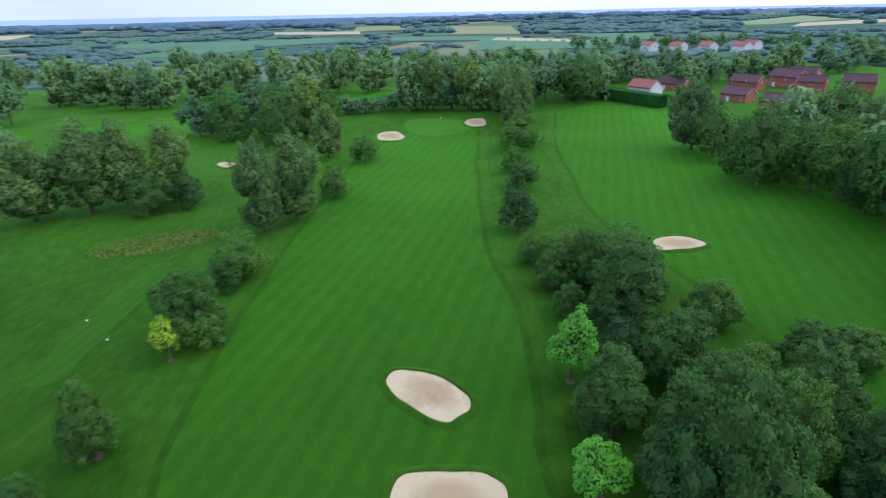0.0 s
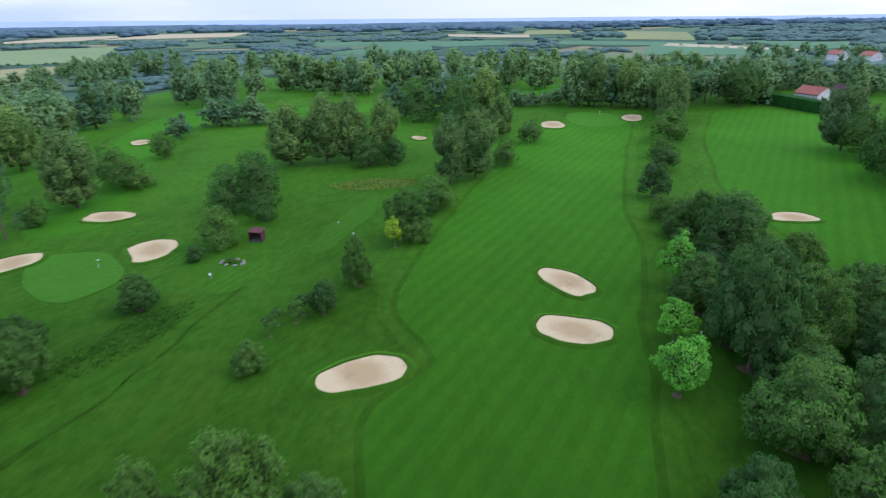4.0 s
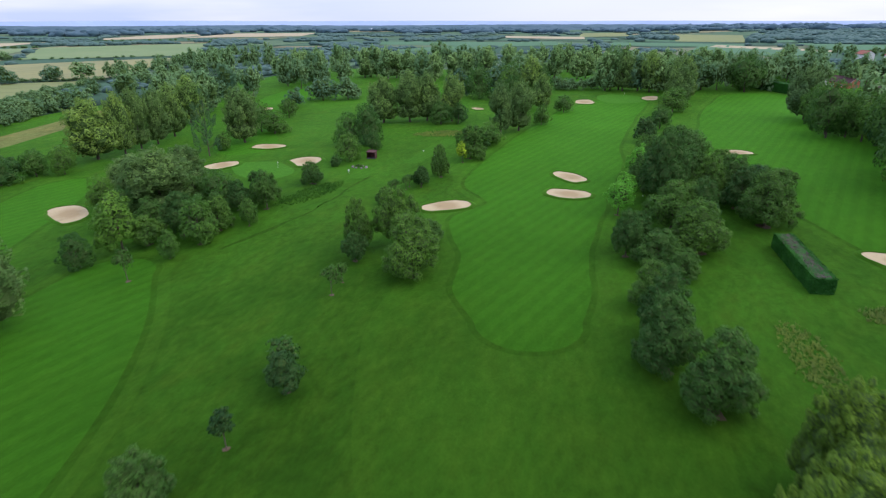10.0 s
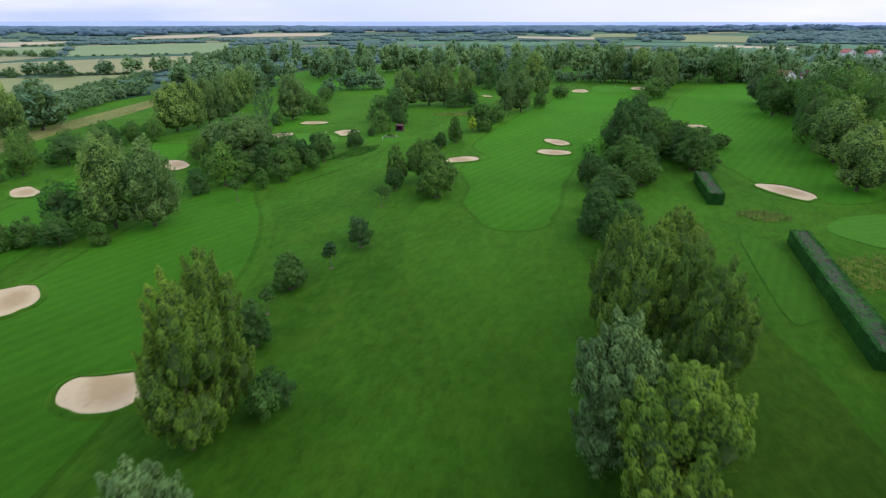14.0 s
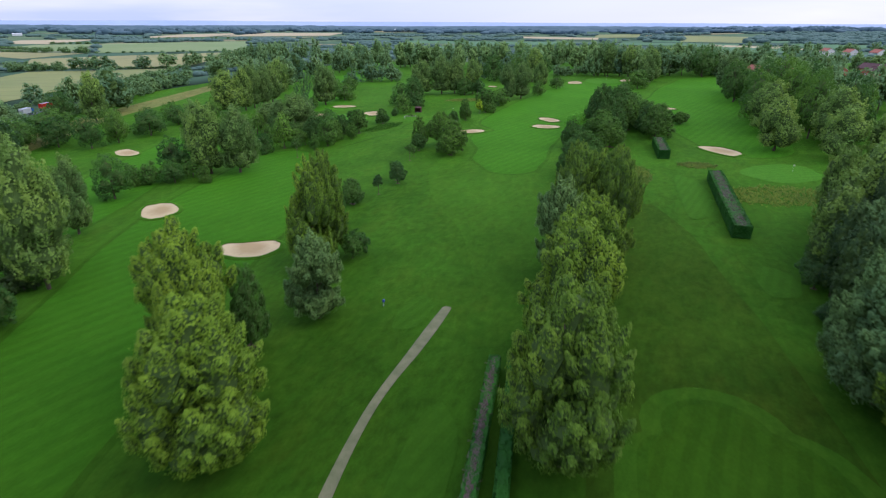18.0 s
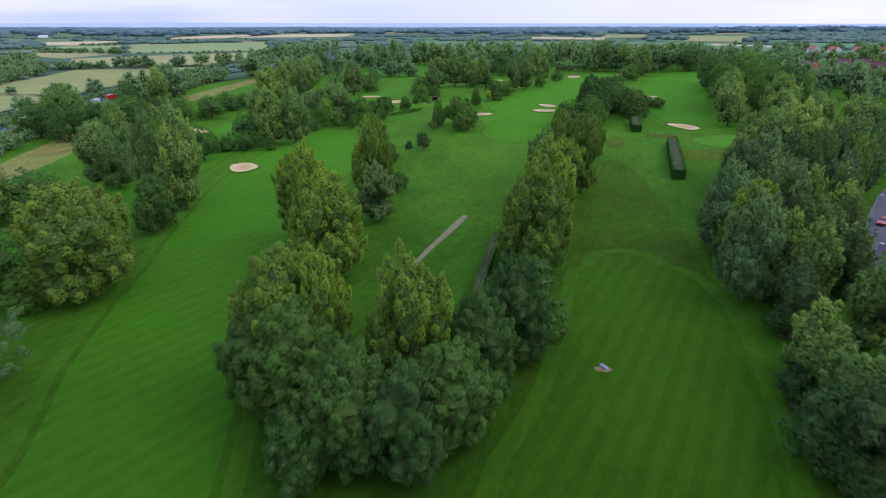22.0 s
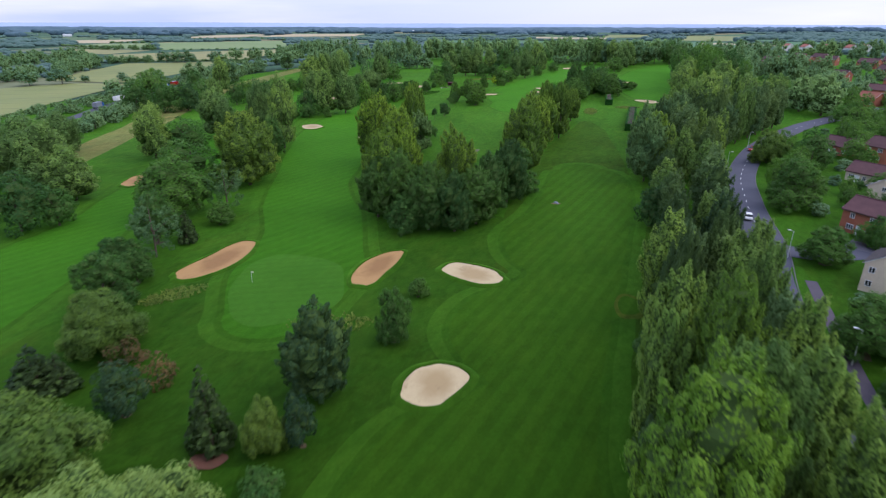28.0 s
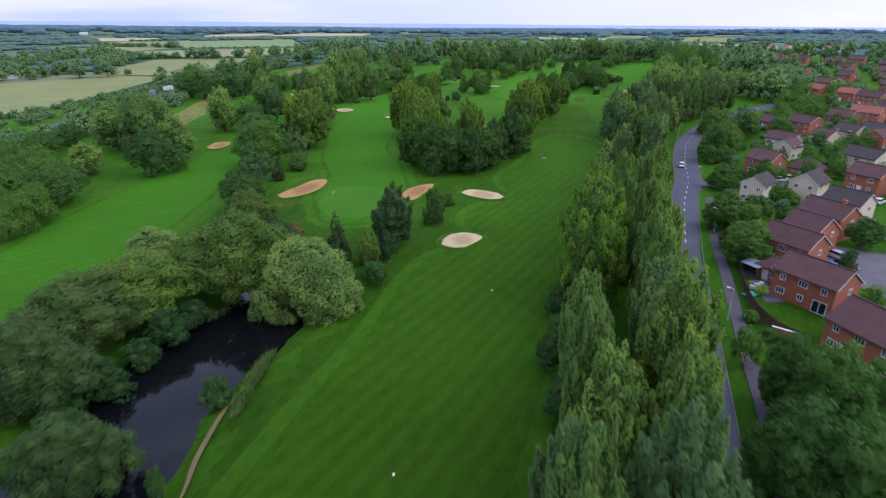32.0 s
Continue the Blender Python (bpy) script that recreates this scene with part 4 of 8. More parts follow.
fairway("south", [(64, -138, 5), (65.5, -142, 9.0), (70, -157, 11.4), (73, -182, 11.6), (73, -198, 13), (74.5, -206, 12.4), (77, -213, 10.5), (79.5, -219, 8.6), (79, -225, 9.4), (77.5, -234, 12), (78, -242, 12), (80.5, -248.5, 9.8), (83.5, -254, 7.4), (83, -259, 8.4), (81, -266, 11.5), (82, -276, 13.2), (86, -300, 13), (91, -335, 13), (97, -372, 12)], "striped fairway beside the roadside poplars", FAIRWAY_2)
turf("fairway_north_west", [(-215, 262, 8), (-212, 230, 12), (-200, 190, 14), (-180, 150, 14), (-158, 110, 12), (-130, 70, 12)], FAIRWAY, "striped fairway among poplar groups", "fairway", lift=0.04)
turf("fairway_north", [(-150, 240, 12), (-110, 250, 12), (-60, 285, 12), (-30, 330, 14)], FAIRWAY, "mown fairway behind the trees", "fairway", lift=0.04)

pad("green_north", -3, 220, 17, 12, 102, GREEN, "smooth putting green at the end of the fairway", "green")
pad("green_west", -101, 43, 14, 8.5, 145, GREEN, "smooth oval putting green between bunkers", "green")
pad("green_south", 31, -241, 15, 10.5, 122, GREEN, "smooth putting green with a flag", "green")
pad("green_east", 83, -12, 11, 9.5, 38, GREEN, "smooth putting green beside a bunker", "green")
pad("green_far_west", -62, -190, 11, 8, 110, GREEN, "small putting green by the farmland edge", "green")
pad("tee_round", -65.7, 45.9, 5.2, 3.2, 97, TEE, "small oval tee of short turf", "tee")
pad("tee_middle", 17.8, -124.3, 6, 2.6, 92, TEE, "small oval tee beside a path", "tee")
pad("tee_hedge", 59.5, -42, 19, 3.8, 97, TEE, "long tee of short turf beside a clipped hedge", "tee", bend=0.3)
pad("tee_lower", 34.6, -158, 13, 3.2, 99, TEE, "long tee of short turf beside a hedge", "tee")
pad("tee_east", 74.5, -92, 6.5, 3.4, 92, TEE, "small oval tee below grey trees", "tee")
pad("worn_ring", 90.8, -226.5, 4.4, 2.6, 95, WORN, "ring of worn brownish turf under poplars", "grass", lift=0.075)
pad("tee_south", 90.6, -226.3, 3.3, 1.8, 95, FAIRWAY_2, "small patch of greener turf under poplars", "tee", lift=0.10)
turf("tee_strip", [(-56, 66, 3.4), (-56, 82, 3.6), (-56, 99, 2.6)], TEE, "long narrow tee of short turf", "tee", across=4)
turf("worn_path", [(22.6, -121, 0.6), (23, -134, 0.7), (23.4, -148, 0.75), (26.5, -163, 0.8), (30, -173, 0.85), (36, -186, 0.8)], PATH_MAT, "worn gravelly footpath across the grass", "path", across=3)
turf("ditch_line", [(-61.5, 45, 0.4), (-61.9, 31.7, 0.5), (-60.8, 24, 0.7), (-61.3, 16.7, 0.5), (-60.7, 11, 0.7), (-61.8, 4, 0.5), (-63.0, -4, 0.6), (-66, -16, 0.5)], DITCH, "narrow dark grassy ditch between fairways", "ditch", across=3)
tagged(new("bank_path", ribbon_mesh("bank_path", [(62.6, -313, 0.08), (64.2, -318.5, 0.22), (65.4, -324.3, 0.32), (68.7, -331.8, 0.36), (71.0, -335.4, 0.25), (72.5, -338, 0.08)], 0.09, BARE_PATH, 3, wobble=0.1)), "narrow trodden line of bare earth on the pond bank", "path", kind="structure")
turf("tree_bank", [(-65, 36.5, 0.8), (-69, 24, 1.3), (-71.5, 12, 1.4), (-71.5, -3, 1.5), (-71, -19, 1.4), (-75, -28, 1.2), (-81, -33, 0.8)], BAND, "lighter bank of grass along the edge of a copse", across=3)
turf("meadow_strip", [(-285, 170, 8), (-264, 104, 9), (-246, 50, 10), (-234, 10, 10), (-205, -45, 10), (-178, -90, 10), (-157, -121, 10), (-144, -146, 9), (-131, -166, 9), (-112, -195, 8)], LONG_GRASS, "strip of long yellowing grass by the farmland", lift=0.04)

pad("needle_litter", 52.6, -281.2, 2.1, 1.3, 20, LITTER, "patch of reddish brown needle litter under a conifer", "litter")
bunker(-2.6, 58.3, 6.1, 3.3, 134, 0.05, seed=0.6)
bunker(-0.2, 41.9, 5.6, 3.9, 177, 0.0, seed=1.9)
bunker(-28.2, 24.0, 6.2, 3.7, 38, 0.0, seed=2.5)
bunker(-93.1, 56.6, 6.2, 4.9, 140, 0.25, seed=3.1)
bunker(-121.7, 73.6, 6.5, 4.0, 5, 0.0, seed=0.3)
bunker(-119.0, 44.5, 5.8, 4.2, 60, 0.0, seed=4.4)
bunker(44.6, 100.3, 5.0, 2.9, 4, -0.3, seed=5.0)
bunker(-19.5, 204.9, 7.6, 4.9, 101, 0.0, seed=1.2)
bunker(12.6, 222.7, 7.8, 4.3, 90, 0.0, seed=2.0)
bunker(-68.7, 174.4, 4.0, 2.4, 135, 0.0, seed=0.9)
bunker(-184.6, 154.1, 5.9, 3.6, 141, 0.0, seed=3.3)
bunker(-124.0, -9.0, 8.4, 4.4, 157, 0.35, seed=2.2)
bunker(-143.0, -48.6, 7.0, 3.7, 158, 0.0, seed=1.5)
bunker(67.3, 12.9, 7.8, 3.9, 132, 0.15, seed=0.2)
bunker(-70.7, -97.7, 6.9, 4.3, 145, 0.0, seed=4.0)
bunker(-28.6, -111.0, 6.5, 4.4, 30, 0.35, seed=2.9)
bunker(9.5, -236.4, 10.0, 4.2, 92, 0.35, SAND_RED, seed=1.1)
bunker(42.9, -228.0, 8.4, 3.2, 92, -0.45, SAND_RED, seed=0.4)
bunker(61.4, -223.8, 6.5, 3.3, 169, -0.15, seed=3.7)
bunker(69.9, -258.6, 4.7, 3.9, 83, 0.0, seed=2.3)
bunker(-66.5, -195.3, 7.6, 3.8, 118, 0.2, SAND_RED, seed=5.5)

# water
pv, pf = [], []
for i, (x, y) in enumerate([(30, -285), (95, -285), (95, -375), (30, -375)]):
    pv.append((x, y, POND_Z))
WATER, wtree, wp = material("pond_water")
wp.inputs["Base Color"].default_value = (0.004, 0.005, 0.006, 1)
wp.inputs["IOR"].default_value = 1.33
wp.inputs["Specular IOR Level"].default_value = 0.36
wp.inputs["Roughness"].default_value = 0.04
bump(wtree, wp, noise_fac(wtree, position(wtree), 1.3, 3), 0.05, 0.05)
tagged(new("pond", mesh_of("pond", pv, [(3, 2, 1, 0)], WATER)), "dark still pond water reflecting the sky and willows", "water", kind="structure")

# road, footway and verge
ROAD = [(170, 15, 3.7), (147, -22, 3.7), (132.7, -46, 3.7), (120, -78, 3.7), (113.5, -102, 3.7), (109.5, -132, 3.7), (110, -155, 3.7), (111, -170, 3.7), (113, -190, 3.7), (113.3, -212, 3.3), (115.0, -238, 3.1), (117.1, -262, 3.0), (119.6, -285, 3.0), (122.8, -320, 3.0), (126, -380, 3.0)]
tagged(new("road", ribbon_mesh("road", ROAD, 0.07, ASPHALT, 6, round_ends=False)), "grey asphalt road with dashed white lines", "road", kind="structure")
FOOT = [(119, -205, 0.95), (121, -236, 1.0), (123, -255, 1.0), (124.3, -268, 1.0), (126, -285, 1.0), (129, -315, 1.0), (132, -380, 1.0)]
tagged(new("footway", ribbon_mesh("footway", FOOT, 0.12, FOOTWAY, 3, round_ends=False)), "narrow asphalt footway beside a grass verge", "path", kind="structure")
SIDE = [(113, -190, 3.2), (122, -191, 3.0), (131, -186, 3.0), (140, -180, 3.0)]
tagged(new("side_road", ribbon_mesh("side_road", SIDE, 0.09, ASPHALT, 5, round_ends=False)), "asphalt side road into the housing estate", "road", kind="structure")

def tufts(name, x, y, a, b, turn, count, tall, mat, label):
    """A patch of long grass: many small tufts of bent blades."""
    rng = np.random.default_rng(int(abs(x * 13 + y * 7)))
    verts, faces = [], []
    ct, st = math.cos(radians(turn)), math.sin(radians(turn))
    for _ in range(count):
        g, q = rng.random() * 2 * math.pi, math.sqrt(rng.random()) * (0.75 + 0.35 * rng.random())
        u, v = a * q * math.cos(g), b * q * math.sin(g)
        px, py = x + u * ct - v * st, y + u * st + v * ct
        z = height(px, py)
        for k in range(5):
            d = rng.random() * 2 * math.pi
            r, lean = 0.22 * rng.random(), 0.25 + 0.35 * rng.random()
            top = tall * (0.5 + 0.7 * rng.random())
            bx, by = px + r * math.cos(d), py + r * math.sin(d)
            w = 0.10
            n = len(verts)
            verts += [(bx - w * math.sin(d), by + w * math.cos(d), z), (bx + w * math.sin(d), by - w * math.cos(d), z), (bx + lean * top * math.cos(d), by + lean * top * math.sin(d), z + top)]
            faces.append((n, n + 1, n + 2))
    return tagged(new(name, mesh_of(name, verts, faces, mat)), label, "grass", kind="stuff")


tufts("long_grass", 80, -36, 15, 9, 20, 1300, 0.45, TUFT, "patch of long dry brownish grass")
tufts("long_grass", 60, -9, 6, 4, 0, 420, 0.5, TUFT, "patch of weedy rough grass")
tufts("long_grass", 45, -25, 10, 3.5, 100, 500, 0.4, TUFT, "bank of long pale grass")
tufts("long_grass", -62, 112, 14, 6, 20, 800, 0.5, TUFT, "patch of long dry grass below poplars")
tufts("long_grass", 14, -252, 6, 3, 60, 300, 0.4, TUFT, "patch of long grass beside a green")
tufts("long_grass", 47, -250, 7, 3.4, 20, 320, 0.35, TUFT, "patch of thin dry grass under trees")
tufts("long_grass", -70, 25, 13, 5, 80, 900, 0.42, TUFT_GREEN, "patch of tall green rough grass beside a ditch")
tufts("reeds", 64.5, -318, 9, 1.1, 115, 420, 1.1, REED, "reeds and weeds along the pond bank")
tufts("reeds", 72.0, -345, 9, 1.0, 125, 300, 1.0, REED, "reeds and weeds along the pond bank")
tufts("reeds", 45, -300, 8, 1.2, 80, 260, 1.0, REED, "reeds under the willows at the water's edge")
# the trees
tree("broadleaf", 18.5, 51.0, 10.5, 4.9)
tree("broadleaf", 27.9, 47.5, 12.3, 5.2)
tree("broadleaf", 27.7, 57.5, 11.3, 5.3)
tree("broadleaf", 37.9, 71.2, 7.8, 4.4)
tree("broadleaf", 28.4, 80.3, 10.7, 6.5)
tree("broadleaf", 33.4, 43.6, 12.4, 4.9)
tree("broadleaf", 39.5, 49.0, 11.5, 4.8)
tree("dark", 22.0, 41.5, 9.0, 4.2)
tree("broadleaf", 40.5, 40.5, 11.0, 5.0)
tree("broadleaf", 34.0, 52.5, 9.5, 4.0)
tree("dark", 45.5, 56.0, 7.0, 3.6)
tree("bright", 15.6, 59.8, 10.7, 3.2)
tree("bright", 14.5, 41.6, 7.4, 3.0)
tree("bright", 13.8, 28.6, 9.2, 3.6)
tree("broadleaf", 22.4, 85.1, 10.6, 3.2)
tree("dark", 22.0, 61.0, 8.5, 3.6)
tree("yellow", -39.5, 68.0, 7.2, 2.0)
tree("poplar", 43.3, -108.0, 19.0, 5.8)
tree("grey", 36.7, -102.0, 19.5, 5.4)
tree("poplar", 37.0, -85.0, 21.5, 4.8)
tree("poplar", 43.0, -85.0, 21.0, 4.6)
tree("poplar", 33.6, -74.0, 20.0, 4.4)
tree("poplar", 38.5, -66.0, 17.0, 4.6)
# pond bank growth in dark leaves: the shade there is put into the colour
tree("dark", 48.0, -327.8, 6.0, 3.6)
tree("dark", 44.3, -315.0, 6.5, 3.8)
tree("dark", 49.1, -334.4, 6.0, 3.6)
tree("dark", 45.9, -321.3, 5.5, 3.2)
tree("dark", 44.0, -309.6, 5.5, 3.0)
tree("broadleaf_mid", -91.3, -11.1, 8.5, 3.6)
tree("broadleaf", -87.5, -4.4, 8.0, 3.4)
tree("broadleaf", -79.6, -1.5, 7.5, 3.3)
tree("broadleaf", -80.1, 7.1, 8.5, 3.6)
tree("broadleaf_mid", -102.6, -8.8, 9.5, 3.8)
tree("broadleaf_mid", -101.5, 2.7, 9.5, 3.8)
tree("broadleaf_mid", -93.5, 6.7, 9.0, 3.8)
tree("broadleaf", -78.7, 14.5, 9.0, 4.0)
tree("broadleaf_mid", -117.2, -3.5, 10.0, 4.0)
tree("mid", -100.8, -16.6, 7.5, 2.6)
tree("sapling", -77.1, 4.7, 6.0, 2.2)
tree("sapling", -82.7, -16.2, 5.5, 2.0)
tree("poplar_far", 30.4, 246.5, 21.9, 9.1)
tree("poplar_far", 30.4, 290.0, 17.7, 8.5)
tree("poplar_far", 38.2, 263.5, 18.7, 7.1)
tree("broadleaf_mid", 24.0, 178.5, 11.6, 8.0)
tree("poplar_mid", 28.0, 220.0, 22.7, 8.0)
tree("poplar_mid", 26.0, 206.0, 19.5, 6.8)
tree("poplar_mid", 24.2, 234.0, 21.2, 7.0)
tree("poplar_mid", 10.6, 249.0, 23.4, 6.5)
tree("poplar_mid", -4.5, 253.0, 24.5, 7.0)
tree("poplar_mid", -12.0, 257.0, 23.5, 7.0)
tree("broadleaf_mid", 60.0, 255.0, 21.5, 9.5)
tree("broadleaf_mid", -62.0, 214.0, 21.0, 8.5)
tree("poplar_mid", -50.5, 209.0, 24.0, 7.5)
tree("broadleaf_mid", -56.0, 196.0, 15.0, 7.0)
tree("broadleaf_mid", -186.0, -82.0, 16.5, 8.5)
tree("dark", -176.0, -74.0, 15.5, 8.0)
tree("broadleaf_mid", -190.0, -60.0, 14.0, 7.5)
tree("broadleaf_mid", -182.0, -49.0, 13.0, 6.5)
tree("poplar_mid", -220.8, -2.2, 26.0, 6.6)
tree("broadleaf_mid", -244.0, -4.0, 16.0, 8.0)
tree("broadleaf_mid", -183.0, -22.1, 12.5, 5.4)
tree("broadleaf_mid", -174.0, -10.7, 11.5, 5.6)
tree("broadleaf_mid", -179.5, 7.8, 11.0, 4.8)
tree("broadleaf_far", -339.7, 42.9, 11.6, 7.6)
tree("broadleaf_far", -373.0, 35.0, 8.2, 5.6)
tree("broadleaf_far", -399.0, 18.0, 6.7, 4.0)
tree("broadleaf_far", -406.0, 2.0, 13.5, 10.0)
tree("broadleaf_far", -424.0, -14.0, 12.5, 11.0)
tree("poplar_mid", -121.1, -106.5, 24.0, 6.0)
tree("broadleaf_mid", 19.4, 153.1, 7.5, 4.3)
tree("broadleaf_mid", 19.7, 137.8, 8.0, 4.3)
tree("dark", 15.3, 111.6, 9.3, 4.0)
tree("broadleaf_mid", 15.4, 95.0, 6.4, 2.6)
tree("broadleaf", 18.3, 85.3, 8.0, 3.9)
tree("broadleaf_mid", 23.8, 88.5, 9.2, 3.2)
tree("broadleaf", 25.6, 71.9, 14.2, 6.2)
tree("broadleaf", 18.9, 76.5, 5.4, 2.9)
tree("broadleaf_mid", -24.3, 170.4, 8.7, 4.8)
tree("broadleaf_mid", -27.9, 136.7, 9.1, 4.4)
tree("broadleaf_mid", 21.4, 93.2, 7.9, 4.6)
tree("broadleaf_mid", 29.9, 88.2, 9.6, 6.6)
tree("broadleaf", 44.9, 29.3, 13.4, 6.5)
tree("broadleaf", 28.9, 37.4, 7.4, 5.1)
tree("broadleaf", 30.9, 10.3, 11.3, 6.4)
tree("broadleaf", 19.2, 10.0, 7.6, 3.6)
tree("broadleaf", 23.1, 1.7, 7.4, 5.1)
tree("broadleaf", 27.9, -3.0, 5.8, 3.7)
tree("broadleaf", 23.0, -16.3, 8.5, 4.0)
tree("broadleaf", 25.9, -34.0, 11.5, 5.3)
tree("broadleaf", 32.0, -41.5, 11.6, 5.0)
tree("poplar_mid", -99.8, 129.7, 21.4, 8.5)
tree("poplar_mid", -88.5, 134.2, 24.3, 8.5)
tree("poplar_mid", -81.5, 138.1, 22.9, 7.2)
tree("poplar_mid", -69.8, 139.5, 21.8, 6.4)
tree("broadleaf_mid", -71.9, 131.0, 10.2, 5.6)
tree("broadleaf_mid", -65.3, 135.5, 9.4, 4.7)
tree("broadleaf_mid", -91.0, 84.4, 12.8, 6.9)
tree("broadleaf_mid", -84.5, 87.3, 15.9, 6.9)
tree("broadleaf_mid", -78.6, 61.5, 9.9, 5.3)
tree("broadleaf_mid", -78.2, 77.9, 7.2, 3.7)
tree("poplar_mid", -39.9, 116.0, 21.3, 5.4)
tree("poplar_mid", -34.4, 123.3, 20.9, 6.3)
tree("broadleaf_mid", -37.9, 93.8, 9.2, 6.1)
tree("broadleaf", -38.6, 73.6, 11.7, 6.1)
tree("broadleaf_mid", -39.7, 89.2, 6.1, 3.5)
tree("broadleaf", -39.9, 49.7, 10.3, 3.5)
tree("broadleaf", -41.6, 38.4, 6.3, 2.4)
tree("sapling", -44.7, 34.9, 4.1, 1.7)
tree("sapling", -46.8, 30.1, 3.8, 1.4)
tree("bush", -79.0, 53.7, 4.1, 2.2)
tree("broadleaf", -75.0, 33.4, 7.0, 3.8)
tree("broadleaf", -36.4, -7.4, 11.8, 3.6)
tree("broadleaf", -29.0, -3.3, 13.3, 5.1)
tree("broadleaf", -19.9, -16.7, 12.6, 6.3)
tree("broadleaf", -33.9, -13.5, 6.4, 2.9)
tree("broadleaf", -44.5, 21.0, 5.0, 2.9)
tree("sapling", -47.4, 33.6, 3.4, 1.5)
tree("sapling", -45.0, 37.7, 3.9, 2.0)
tree("broadleaf", -42.9, 41.8, 5.1, 2.5)
tree("sapling", -30.5, -28.1, 6.3, 1.9)
tree("sapling", -31.3, -23.1, 4.2, 1.4)
tree("dark", -21.4, -54.7, 6.7, 2.8)
tree("mid", -87.1, -23.6, 13.7, 5.2)
tree("poplar_mid", -97.7, -1.2, 18.2, 8.2)
tree("poplar_mid", -105.8, -1.5, 15.5, 6.3)
tree("mid", -72.4, -15.5, 11.8, 4.5)
tree("broadleaf", -73.5, 9.7, 10.2, 4.3)
tree("mid", -69.5, -2.5, 7.4, 2.1)
tree("mid", -72.8, -23.9, 6.6, 2.3)
tree("broadleaf", -84.2, -19.0, 6.9, 4.2)
tree("broadleaf_mid", -88.0, -33.2, 8.0, 3.9)
tree("sapling", -72.3, -35.2, 7.2, 2.3)
tree("broadleaf", -74.7, -7.0, 8.7, 3.8)
tree("broadleaf", -80.6, -11.9, 10.8, 4.4)
tree("poplar_mid", -173.4, 40.5, 23.2, 9.1)
tree("poplar_mid", -169.9, 49.6, 24.5, 5.9)
tree("poplar_mid", -170.8, 58.0, 24.7, 5.7)
tree("poplar_mid", -171.8, 67.2, 23.7, 6.0)
tree("poplar_mid", -177.2, 81.5, 23.3, 6.3)
tree("poplar_mid", -193.9, 108.6, 23.6, 8.2)
tree("poplar_far", -214.0, 142.0, 22.9, 9.3)
tree("poplar_far", -232.2, 178.4, 22.2, 9.1)
tree("sparse", -134.1, 55.2, 24.9, 5.3)
tree("poplar_mid", -136.8, 78.3, 23.2, 8.3)
tree("broadleaf_mid", -144.7, 99.0, 13.8, 6.0)
tree("broadleaf_mid", -135.6, 96.4, 10.2, 7.0)
tree("broadleaf_mid", -154.1, 132.8, 10.3, 4.9)
tree("broadleaf_mid", -165.4, 21.3, 10.0, 4.5)
tree("broadleaf_mid", -172.2, 16.3, 9.0, 3.9)
tree("bush", -136.2, 46.9, 5.2, 4.0)
tree("bush", -135.4, 64.8, 7.2, 3.5)
tree("broadleaf_far", -171.6, 163.1, 10.9, 6.4)
tree("broadleaf_far", -170.4, 189.7, 14.2, 9.8)
tree("broadleaf_far", -157.3, 196.3, 13.5, 9.3)
tree("poplar_far", -239.2, 251.0, 24.7, 8.0)
tree("poplar_far", -227.5, 266.5, 24.5, 8.6)
tree("poplar_far", -210.9, 326.7, 25.8, 9.1)
tree("poplar_far", -186.5, 309.3, 25.8, 8.6)
tree("poplar_far", -164.0, 296.2, 24.7, 8.2)
tree("poplar_far", -148.6, 291.5, 23.1, 8.0)
tree("poplar_far", -141.3, 296.6, 20.7, 7.0)
tree("broadleaf_far", -94.8, 219.5, 16.4, 8.4)
tree("broadleaf_mid", -79.9, 211.6, 19.0, 9.3)
tree("broadleaf_far", -76.9, 241.4, 19.1, 10.3)
tree("broadleaf_far", -62.6, 241.9, 22.0, 11.6)
tree("broadleaf_mid", -46.6, 213.5, 19.1, 7.8)
tree("broadleaf_mid", -59.0, 204.7, 12.1, 7.7)
tree("poplar_mid", -37.3, 178.4, 17.8, 5.9)
tree("broadleaf_far", -14.0, 262.6, 12.7, 4.6)
tree("poplar_far", 3.8, 255.6, 20.5, 8.6)
tree("poplar_far", -7.2, 286.7, 25.2, 9.2)
tree("poplar", -9.9, -109.3, 23.0, 4.8)
tree("broadleaf", -16.9, -94.8, 8.1, 3.2)
tree("broadleaf", -23.9, -76.0, 7.3, 3.6)
tree("lolly", -21.5, -66.1, 5.7, 1.4)
tree("sapling", -21.5, -85.8, 5.3, 1.5)
tree("poplar_mid", -77.9, -58.4, 22.8, 7.1)
tree("poplar_mid", -106.5, -47.3, 21.7, 5.8)
tree("broadleaf_mid", -95.6, -67.5, 13.5, 5.3)
tree("broadleaf_mid", -89.2, -75.0, 7.0, 3.7)
tree("broadleaf", -80.3, -71.8, 5.6, 2.6)
tree("broadleaf_mid", -163.6, -19.1, 11.6, 6.8)
tree("broadleaf_mid", -175.5, 18.2, 9.1, 4.4)
tree("broadleaf_mid", -174.8, 28.2, 8.2, 4.3)
tree("bush", -186.5, 17.4, 5.8, 4.0)
tree("poplar_far", -244.0, 25.5, 25.0, 12.0)
tree("bush", -4.3, -107.9, 5.7, 2.7)
tree("poplar", 41.4, -53.7, 15.2, 4.0)
tree("broadleaf", 25.1, -24.9, 11.6, 4.4)
tree("grey", 3.7, -131.4, 15.6, 5.3)
tree("bush", -4.5, -105.4, 5.5, 2.8)
